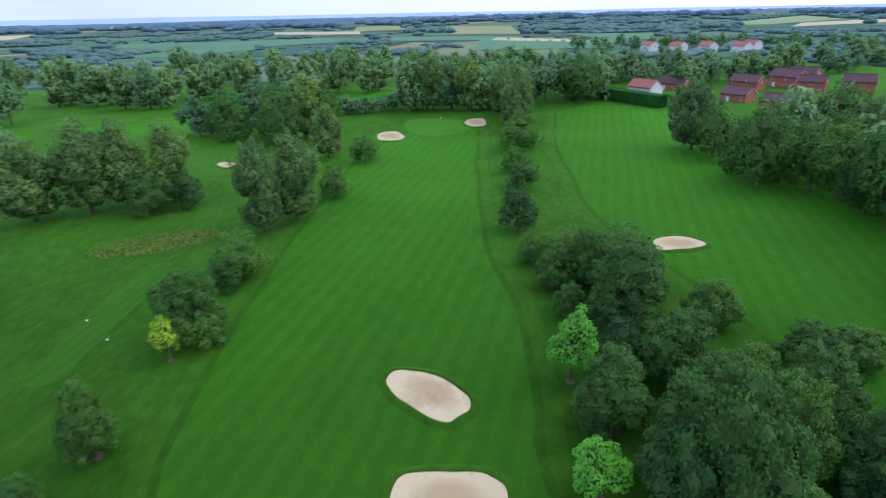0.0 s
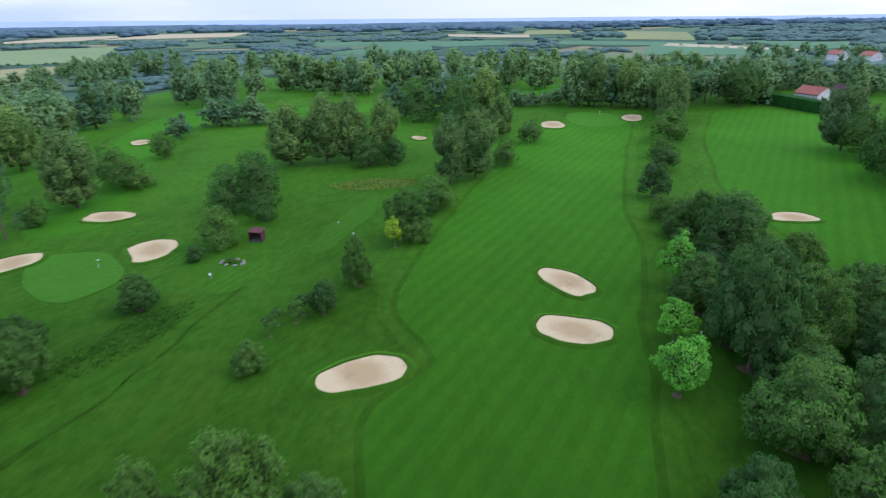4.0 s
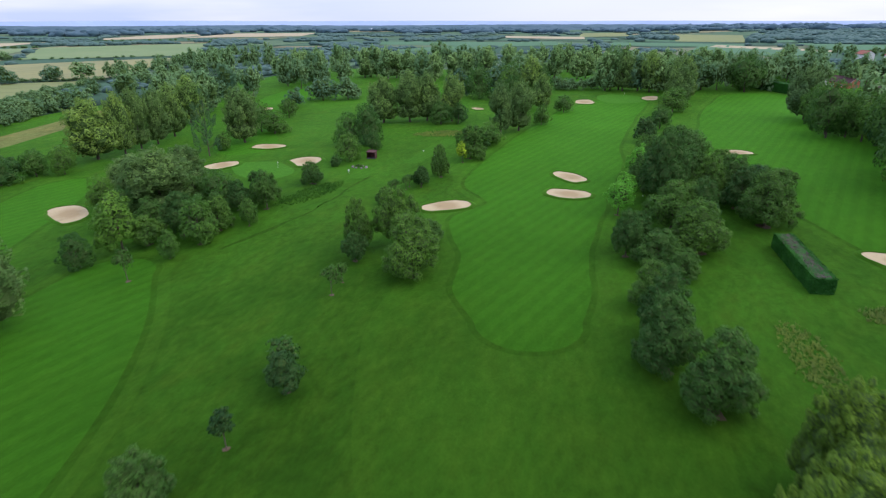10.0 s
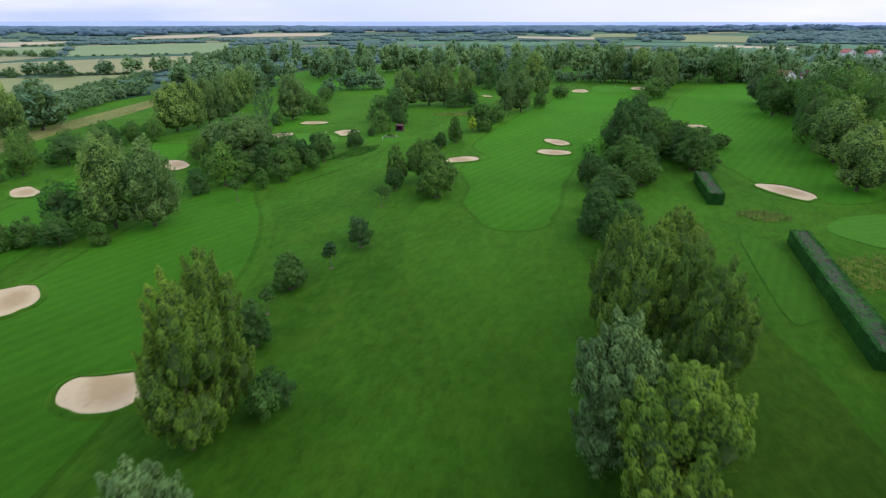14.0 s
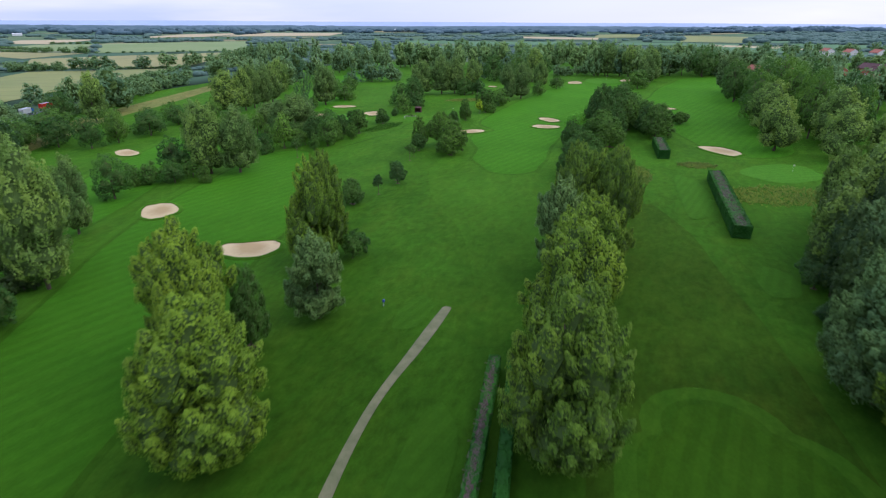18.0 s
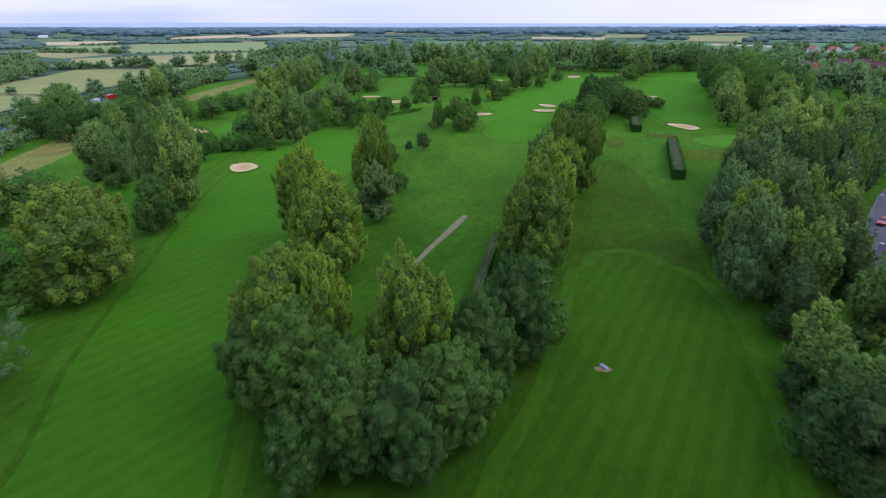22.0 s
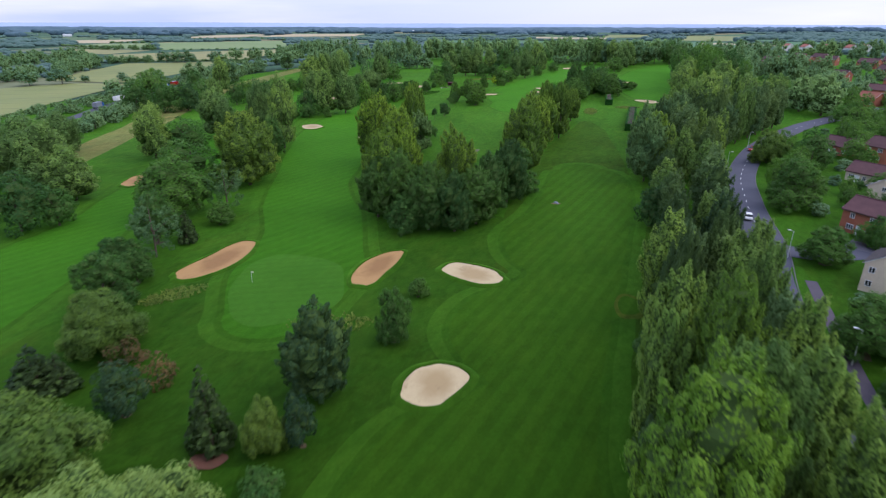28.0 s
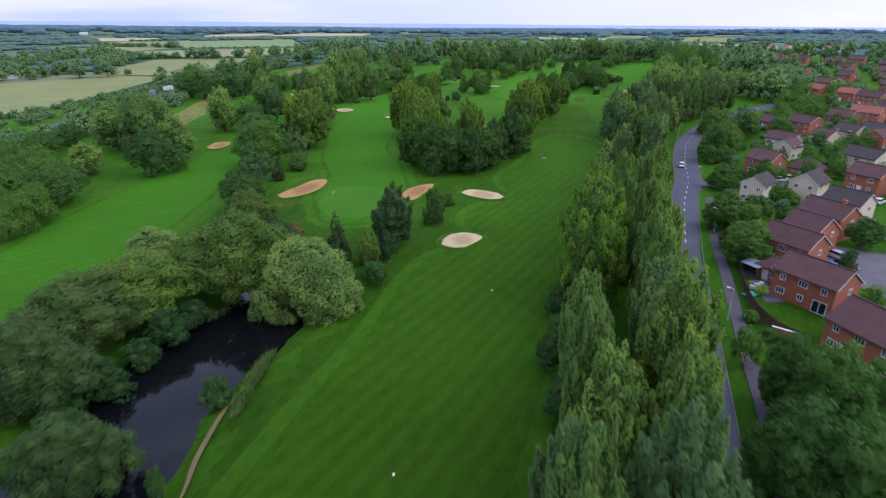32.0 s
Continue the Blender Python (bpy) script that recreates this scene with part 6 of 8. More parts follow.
BELT_W = [(117, -375), (109, -320), (101, -285), (97, -267), (95.5, -240), (94, -215), (91, -185), (86, -134), (80, -100), (83, -72), (90, -44)]
BELT_E = [(125, -375), (118.5, -320), (113.5, -285), (110.5, -262), (107, -238), (103.5, -212), (102, -190), (100.5, -150), (100, -130), (104, -100), (118, -60), (128, -40)]
y = -382.0
while y < -48:
    w, e = along(BELT_W, y) + 1.5, along(BELT_E, y) - 1.0
    n = max(1, round((e - w) / 7.0))
    for k in range(n + 1):
        x = w + (e - w) * k / n + PICK.uniform(-1.2, 1.2)
        edge = k == 0
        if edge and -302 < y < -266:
            # low fill trees; shade at the row's foot is in their leaf colour
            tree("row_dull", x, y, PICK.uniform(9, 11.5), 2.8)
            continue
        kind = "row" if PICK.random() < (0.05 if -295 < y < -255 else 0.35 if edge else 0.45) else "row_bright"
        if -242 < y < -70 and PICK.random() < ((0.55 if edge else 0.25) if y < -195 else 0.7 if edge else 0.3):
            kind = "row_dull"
        if y > -195:
            kind += "_mid"
        tall = 11.5 if -225 < y < -100 else 15
        tree(kind, x, y + PICK.uniform(-2, 2), tall + PICK.uniform(0, 5.5) + (1.0 if not edge else 0) + (2.0 if y < -270 else 0), PICK.uniform(2.9, 4.3))
        if edge and PICK.random() < 0.7:
            tree("dark", x - PICK.uniform(1.0, 2.2), y + PICK.uniform(-3, 3), PICK.uniform(3.5, 6.5), PICK.uniform(2.0, 3.2))
    y += 7.2


def belt(kinds, rows, wide, gap, h, r):
    """Trees of mixed kinds in a band along a line."""
    for (ax, ay), (bx, by) in zip(rows, rows[1:]):
        ln = math.hypot(bx - ax, by - ay)
        for k in range(max(1, int(ln / gap))):
            u = (k + PICK.random()) / max(1, int(ln / gap))
            off = PICK.uniform(-wide, wide)
            x, y = ax + (bx - ax) * u - (by - ay) / ln * off, ay + (by - ay) * u + (bx - ax) / ln * off
            s = PICK.uniform(0.75, 1.25)
            wood(PICK.choice(kinds), x, y, h * s, r * PICK.uniform(0.8, 1.2))


FAR_KINDS = ("broadleaf_far", "broadleaf_far", "broadleaf_far", "poplar_far")
belt(("broadleaf_far",), [(-190, -255), (-215, -170), (-250, -90), (-288, 10), (-322, 90), (-392, 180)], 6, 6.5, 5.5, 4.2)
belt(("broadleaf_mid",), [(-150, -250), (-118, -255), (-82, -262), (-55, -275), (-32, -300)], 9, 4.6, 10.5, 5.6)
belt(("broadleaf_far",), [(-235, -190), (-280, -60), (-345, 100), (-430, 250)], 3, 4.5, 4.5, 3.4)
belt(("bush_far", "broadleaf_far"), [(-170, -150), (-200, -102), (-232, -58), (-258, 0), (-284, 62), (-318, 140)], 7, 2.9, 6.5, 4.2)
belt(("broadleaf_far",), [(-590, 182), (-432, 254)], 1.5, 4.5, 3.0, 3.2)
belt(("broadleaf_far",), [(-575, 172), (-525, 194)], 3, 5, 8.5, 6)
belt(("broadleaf_far",), [(-475, -90), (-472, 14), (-532, 100), (-592, 172)], 20, 5, 12.5, 7.5)
belt(("broadleaf_far",), [(-570, -60), (-640, 90), (-715, 235)], 36, 6, 13, 8)
belt(("broadleaf_far",), [(-940, 372), (-862, 382)], 2, 7, 4.5, 5)
belt(("broadleaf_far",), [(-862, 382), (-766, 400)], 4, 9, 10, 7)
belt(("broadleaf_far",), [(-766, 402), (-600, 552)], 1, 14, 2.6, 4)
belt(("broadleaf_far",), [(-1075, 440), (-900, 424)], 2, 9, 5, 6)
belt(("broadleaf_far",), [(-1140, 585), (-1062, 640)], 2, 9, 5, 6)
belt(("broadleaf_far",), [(-1345, 900), (-1085, 1120), (-940, 940)], 3, 24, 5, 6)
belt(("broadleaf_far",), [(-430, 265), (-470, 420), (-560, 560)], 16, 9, 14, 7)
belt(FAR_KINDS, [(96, 290), (150, 310), (230, 330)], 14, 7, 14, 6.5)
belt(FAR_KINDS, [(-20, 340), (60, 345), (110, 330)], 10, 7, 17, 6.5)
belt(("broadleaf_mid",), [(126, -120), (150, -60), (170, 20)], 10, 6.4, 9, 4.8)
belt(("broadleaf_far", "broadleaf_far", "bush_far"), [(170, 20), (160, 120), (150, 200)], 10, 6.0, 9, 4.6)
belt(("broadleaf_far",), [(104, 60), (112, 130), (112, 190)], 12, 5.5, 14, 6)
belt(("broadleaf_mid",), [(150, -200), (165, -140), (185, -80)], 26, 3.8, 6, 3.0)
belt(("broadleaf_far", "bush_far"), [(185, -80), (200, 0), (205, 120), (215, 260)], 26, 3.8, 6, 3.0)
belt(("broadleaf_far", "bush_far"), [(240, -150), (240, 0), (250, 280)], 22, 7, 9, 4.6)
belt(("broadleaf_far",), [(260, 330), (330, 430), (230, 520), (120, 560)], 30, 8, 11, 6)
belt(("broadleaf_mid", "mid"), [(128, -225), (127, -240)], 2, 5, 6, 3.2)
belt(("broadleaf_mid",), [(119, -150), (123, -128), (126, -108)], 4, 6, 9, 4.5)

# ---- farmland and distance ----
VANTAGE = (40.0, -150.0, 48.0)
OPEN_VIEWS = []


def bearing(x, y, z):
    dx, dy = x - VANTAGE[0], y - VANTAGE[1]
    d = math.hypot(dx, dy)
    return math.atan2(-dx, dy), (z - VANTAGE[2]) / d


def inside(p, poly):
    hit = False
    for (ax, ay), (bx, by) in zip(poly, poly[1:] + poly[:1]):
        if (ay > p[1]) != (by > p[1]) and p[0] < (bx - ax) * (p[1] - ay) / (by - ay) + ax:
            hit = not hit
    return hit


def field(a, b, c, d, mat, label):
    """A four-cornered field laid on the land."""
    n, verts, faces = 10, [], []
    for j in range(n + 1):
        for i in range(n + 1):
            u, v = i / n, j / n
            x = (a[0] * (1 - u) + b[0] * u) * (1 - v) + (d[0] * (1 - u) + c[0] * u) * v
            y = (a[1] * (1 - u) + b[1] * u) * (1 - v) + (d[1] * (1 - u) + c[1] * u) * v
            verts.append((x, y, height(x, y) + 0.45))
    for j in range(n):
        for i in range(n):
            k = j * (n + 1) + i
            faces.append((k, k + 1, k + n + 2, k + n + 1))
    OPEN_VIEWS.append([bearing(x, y, height(x, y)) for x, y in (a, b, c, d)])
    return tagged(new("field", smooth_shade(mesh_of("field", verts, faces, mat))), label, "field", kind="structure")


C_LABEL = "pale ripe cereal field edged by hedges"
field((-237, -190), (-345, 20), (-404, 8), (-470, -125), WHEAT, C_LABEL)
field((-350, 27), (-430, 248), (-548, 172), (-450, 15), WHEAT, C_LABEL)
field((-592, 190), (-436, 258), (-580, 528), (-722, 287), TAN_CROP, "tan field of ripe corn beyond the oaks")
field((-851, 306), (-735, 285), (-768, 392), (-935, 364), TAN_CROP, "tan field of ripe corn beyond the oaks")
field((-764, 408), (-605, 562), (-940, 930), (-1066, 650), PASTURE, "pale green pasture on open farmland")
field((-1060, 446), (-836, 418), (-1056, 630), (-1125, 560), PASTURE, "pale green pasture on open farmland")
field((-1257, 555), (-1135, 585), (-1330, 850), (-1410, 700), STUBBLE, "narrow strip of pale stubble field")
field((-1383, 932), (-1330, 1200), (-1673, 1851), (-1682, 1483), STUBBLE, "narrow strip of pale stubble field")
field((-1330, 1250), (-1125, 1562), (-1400, 2080), (-1640, 1860), STUBBLE, "narrow strip of pale stubble field")
field((-411, 709), (-312, 723), (-252, 823), (-349, 1078), CROP, "green crop field beyond the course")
field((-272, 890), (-196, 932), (-163, 1060), (-310, 1164), CROP, "green crop field beyond the course")
field((-250, 1248), (17, 1049), (189, 929), (201, 1032), CROP, "green crop field beyond the course")
field((32, 602), (154, 548), (182, 673), (53, 831), CROP, "green crop field beyond the course")
field((64, 785), (179, 627), (187, 656), (78, 858), STUBBLE, "narrow strip of pale stubble field")
field((431, 1031), (535, 993), (839, 1256), (1068, 1803), PASTURE, "pale green pasture on open farmland")
field((502, 870), (715, 973), (871, 1192), (619, 1042), STUBBLE, "narrow strip of pale stubble field")
field((187, 669), (233, 656), (277, 783), (181, 888), CROP, "green crop field beyond the course")
field((-445, 1551), (-180, 1332), (-218, 1593), (-501, 1780), STUBBLE, "narrow strip of pale stubble field")
field((20, 1054), (124, 942), (162, 1437), (10, 1722), WHEAT, "pale ripe cereal field edged by hedges")
field((-232, 1598), (-96, 1588), (-155, 2216), (-318, 2196), WHEAT, "pale ripe cereal field edged by hedges")
field((-545, 977), (-172, 940), (-214, 1158), (-623, 1157), CROP, "green crop field beyond the course")
field((-90, 917), (106, 759), (114, 866), (-87, 1073), CROP, "green crop field beyond the course")


# Haze is painted into these colours, bluer the farther off they stand.
FAR_WOOD = speckled("hazed_far_woodland", (0.052, 0.104, 0.092), (0.086, 0.152, 0.122), 0.03, 0.95, 14, 0)
FARTHER = speckled("hazed_farther_woodland", (0.036, 0.080, 0.106), (0.090, 0.150, 0.178), 0.014, 0.95, 14, 0)
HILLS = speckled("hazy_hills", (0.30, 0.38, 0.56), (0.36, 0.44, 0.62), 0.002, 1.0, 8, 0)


def clump(verts, faces, rng, x, y, r, h):
    base, z0, n = len(verts), height(x, y) - 0.3, 7
    for z, k in ((0.0, 0.75), (0.35, 1.05), (0.72, 0.8)):
        for i in range(n):
            g = 2 * math.pi * i / n + z * 2
            j = 0.75 + 0.5 * rng.random()
            verts.append((x + r * k * j * math.cos(g), y + r * k * j * math.sin(g), z0 + h * z * (0.85 + 0.3 * rng.random())))
    verts.append((x, y, z0 + h))
    for q in range(2):
        for i in range(n):
            faces.append((base + q * n + i, base + q * n + (i + 1) % n, base + (q + 1) * n + (i + 1) % n, base + (q + 1) * n + i))
    faces.extend((base + 2 * n + i, base + 2 * n + (i + 1) % n, base + 3 * n) for i in range(n))


def far_woods(name, count, near, far, size, mat, label, seed):
    rng = np.random.default_rng(seed)
    verts, faces, placed, tries = [], [], 0, 0
    while placed < count and tries < count * 8:
        tries += 1
        d = near * (far / near) ** rng.random()
        g = radians(-52 + 134 * rng.random())
        gx0, gy0 = VANTAGE[0] - d * math.sin(g), VANTAGE[1] + d * math.cos(g)
        if noise.noise((gx0 * 0.0035, gy0 * 0.0035, seed)) < -0.05 and rng.random() < 0.8:
            continue
        turn, run = rng.random() * math.pi, int(3 + 9 * rng.random())
        for k in range(run):
            x, y = gx0 + math.cos(turn) * size * 1.1 * k, gy0 + math.sin(turn) * size * 1.1 * k
            r, h = size * (0.6 + 0.6 * rng.random()), size * (0.55 + 0.45 * rng.random())
            if -300 < x < 230 and y < 420:
                continue
            z = height(x, y)
            if any(inside(bearing(x, y, z + q), v) for v in OPEN_VIEWS for q in (0.0, h * 0.55, h)):
                continue
            clump(verts, faces, rng, x, y, r, h)
            placed += 1
    return tagged(new(name, smooth_shade(mesh_of(name, verts, faces, mat))), label, "woodland", kind="stuff")


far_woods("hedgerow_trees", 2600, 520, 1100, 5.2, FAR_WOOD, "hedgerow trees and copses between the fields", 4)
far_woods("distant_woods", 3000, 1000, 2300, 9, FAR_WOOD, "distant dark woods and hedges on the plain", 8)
far_woods("farthest_woods", 1600, 2200, 4200, 22, FARTHER, "farthest woods below the skyline, tinted blue for haze", 15)


def skyline(name, radius, low, high, tilt, mat, label, seed, rough):
    verts, faces, n = [], [], 420
    for i in range(n + 1):
        g = radians(-75 + 175 * i / n)
        x, y = VANTAGE[0] - radius * math.sin(g), VANTAGE[1] + radius * math.cos(g)
        k = 0.5 + 0.5 * noise.noise((g * 3.2, seed, 0)) + rough * noise.noise((g * 60, seed, 2))
        crest = low + (high - low) * k + tilt * (0.5 - i / n)
        for z, push in ((0, -220), (crest * 0.7, -60), (crest, 0), (crest * 0.9, 120)):
            verts.append((x - push * math.sin(g), y + push * math.cos(g), z))
    for i in range(n):
        for k in range(3):
            faces.append((i * 4 + k, (i + 1) * 4 + k, (i + 1) * 4 + k + 1, i * 4 + k + 1))
    return tagged(new(name, smooth_shade(mesh_of(name, verts, faces, mat))), label, "hills", kind="structure")


skyline("backdrop_woods", 3700, 24, 42, 16, FARTHER, "low wooded skyline beyond the plain, tinted blue for haze", 3, 0.18)
skyline("backdrop_hills", 4450, 46, 62, 6, HILLS, "pale blue hills on the horizon, haze put into their colour", 9, 0.05)

# ---- hedges ----
def hedge(x0, y0, x1, y1, w, h, label, top=True):
    """A clipped hedge: leafy sides, and a bare woody top where it was cut."""
    rng = np.random.default_rng(int(abs(x0 * 7 + y0 * 3)))
    root = new("clipped_hedge")
    mx, my = (x0 + x1) / 2, (y0 + y1) / 2
    turn = math.atan2(y1 - y0, x1 - x0)
    length = math.hypot(x1 - x0, y1 - y0)
    root.matrix_basis = pose(mx, my, height(mx, my), 0, 0, math.degrees(turn))
    c, s = math.cos(turn), math.sin(turn)

    def land(u, v):
        return height(mx + u * c - v * s, my + u * s + v * c) - height(mx, my)

    verts, faces = [], []
    n = max(4, int(length / 1.5))
    prof = ((-w / 2, -0.2), (-w / 2 * 1.04, h * 0.5), (-w / 2 * 0.95, h * 0.94), (-w * 0.3, h - 0.12), (w * 0.3, h - 0.12), (w / 2 * 0.95, h * 0.94), (w / 2 * 1.04, h * 0.5), (w / 2, -0.2))
    for i in range(n + 1):
        u = -length / 2 + length * i / n
        for v, z in prof:
            verts.append((u, v + 0.08 * rng.normal(), land(u, v) + z + 0.05 * rng.normal()))
    m = len(prof)
    for i in range(n):
        faces += [(i * m + k, i * m + k + 1, (i + 1) * m + k + 1, (i + 1) * m + k) for k in range(m - 1)]
    faces += [tuple(range(m)), tuple(range(n * m + m - 1, n * m - 1, -1))]
    leaf = 0.20
    count = int(length * h * 52)
    for _ in range(count):
        u = rng.uniform(-length / 2, length / 2)
        side = rng.integers(0, 6)
        if side < 4:
            v, z, nr = (w / 2 if side < 2 else -w / 2), rng.uniform(0, h), (0, 1 if side < 2 else -1, 0.2)
        elif side == 4:
            v, z, nr = rng.uniform(-w / 2, w / 2), rng.uniform(0, h), (0.2, 0, 0.2)
            u = (length / 2 if rng.random() < 0.5 else -length / 2)
        else:
            edge = 0.30 if top else 0.0
            v = (1 if rng.random() < 0.5 else -1) * rng.uniform(edge, 0.5) * w
            z, nr = h - 0.05, (0, 0, 1)
        nr = Vector(nr) + Vector(rng.normal(size=3) * 0.3)
        a = nr.cross(Vector(rng.normal(size=3))).normalized() * leaf * rng.uniform(0.6, 1.2)
        b = nr.cross(a).normalized() * leaf * 0.8
        p = Vector((u, v, land(u, v) + z)) + nr.normalized() * 0.07
        k = len(verts)
        verts += [tuple(p - a), tuple(p - b), tuple(p + a), tuple(p + b)]
        faces.append((k, k + 1, k + 2, k + 3))
    part("foliage", mesh_of("foliage", verts, faces, L_CLIPPED), None, root)
    if top:
        tv, tf = [], []
        for _ in range(int(length * 26)):
            u, v = rng.uniform(-length / 2 + 0.3, length / 2 - 0.3), rng.uniform(-0.3, 0.3) * w
            p = Vector((u, v, land(u, v) + h - 0.16))
            q = p + Vector((rng.normal() * 0.35, rng.normal() * 0.35, 0.10 + 0.22 * rng.random()))
            limb(tv, tf, p, q, 0.055, 0.02, 3)
        part("cut_top", mesh_of("cut_top", tv, tf, HEDGE_TOP), None, root, "bare brown cut branches")
    return tagged(root, label, "hedge", "hedges by the tees")


hedge(46.6, 17.5, 50.0, -3.0, 3.6, 3.0, "short clipped green hedge with a bare brown top")
hedge(64.8, -25.0, 69.6, -71.0, 3.6, 2.9, "long clipped green hedge with a bare brown top")
hedge(35.6, -135.0, 43.6, -172.0, 1.5, 2.2, "low green hedge beside a tee")
hedge(38.2, -134.5, 47.2, -172.0, 1.4, 2.2, "low green hedge under poplars", False)
hedge(68.0, 276.0, 90.0, 236.0, 5.0, 5.0, "tall dense dark green hedge hiding a garden", False)

# ---- houses ----
BRICK = speckled("red_brick", (0.31, 0.102, 0.056), (0.41, 0.138, 0.075), 0.5, 0.9, 14, 0.3, 0.01, vary=0.15)
CREAM = speckled("cream_render", (0.58, 0.48, 0.35), (0.66, 0.55, 0.41), 0.4, 0.9, 10, 0.2, 0.01, vary=0.08)
RENDER_WHITE = speckled("white_render", (0.66, 0.63, 0.58), (0.76, 0.73, 0.68), 0.4, 0.9, 10, 0.2, 0.01)
TILES = speckled("brown_roof_tiles", (0.064, 0.027, 0.029), (0.094, 0.041, 0.042), 0.6, 0.85, 9, 0.6, 0.03, vary=0.2)
TILES_GREY = speckled("grey_brown_roof_tiles", (0.038, 0.029, 0.030), (0.056, 0.043, 0.041), 0.6, 0.85, 9, 0.6, 0.03, vary=0.15)
TILES_RED = speckled("red_roof_tiles", (0.26, 0.085, 0.055), (0.34, 0.115, 0.075), 0.6, 0.85, 9, 0.6, 0.03, vary=0.15)
UPVC = speckled("white_frames", (0.68, 0.68, 0.68), (0.78, 0.78, 0.78), 2.0, 0.4, 4, 0)
WOOD_FENCE = speckled("brown_fence_wood", (0.085, 0.045, 0.032), (0.13, 0.07, 0.048), 1.5, 0.85, 7, vary=0.2)
METAL = speckled("galvanised_steel", (0.42, 0.44, 0.45), (0.55, 0.56, 0.57), 3.0, 0.45, 5, 0)
PANE, pane_tree, pane_p = material("window_glass")
pane_p.inputs["Base Color"].default_value = (0.015, 0.018, 0.022, 1)
pane_p.inputs["Roughness"].default_value = 0.05
pane_p.inputs["Metallic"].default_value = 0.0


def box_into(verts, faces, x0, x1, y0, y1, z0, z1):
    b = len(verts)
    verts += [(x, y, z) for z in (z0, z1) for y in (y0, y1) for x in (x0, x1)]
    faces += [tuple(b + i for i in f) for f in ((0, 2, 3, 1), (4, 5, 7, 6), (0, 1, 5, 4), (2, 6, 7, 3), (0, 4, 6, 2), (1, 3, 7, 5))]


WINDOWS = {}


def window_meshes(w, h, bars):
    key = (w, h, bars)
    if key not in WINDOWS:
        v, f = [], []
        t = 0.09
        box_into(v, f, -w / 2, w / 2, -0.09, 0.02, 0, t)
        box_into(v, f, -w / 2, w / 2, -0.09, 0.02, h - t, h)
        for k in range(bars + 2):
            x = -w / 2 + (w - t) * k / (bars + 1)
            box_into(v, f, x, x + t, -0.085, 0.018, t, h - t)
        pv2, pf2 = [], []
        box_into(pv2, pf2, -w / 2 + 0.03, w / 2 - 0.03, -0.03, 0.0, 0.03, h - 0.03)
        WINDOWS[key] = mesh_of("window", v, f, UPVC), mesh_of("pane", pv2, pf2, PANE)
    return WINDOWS[key]


PLOTS = []


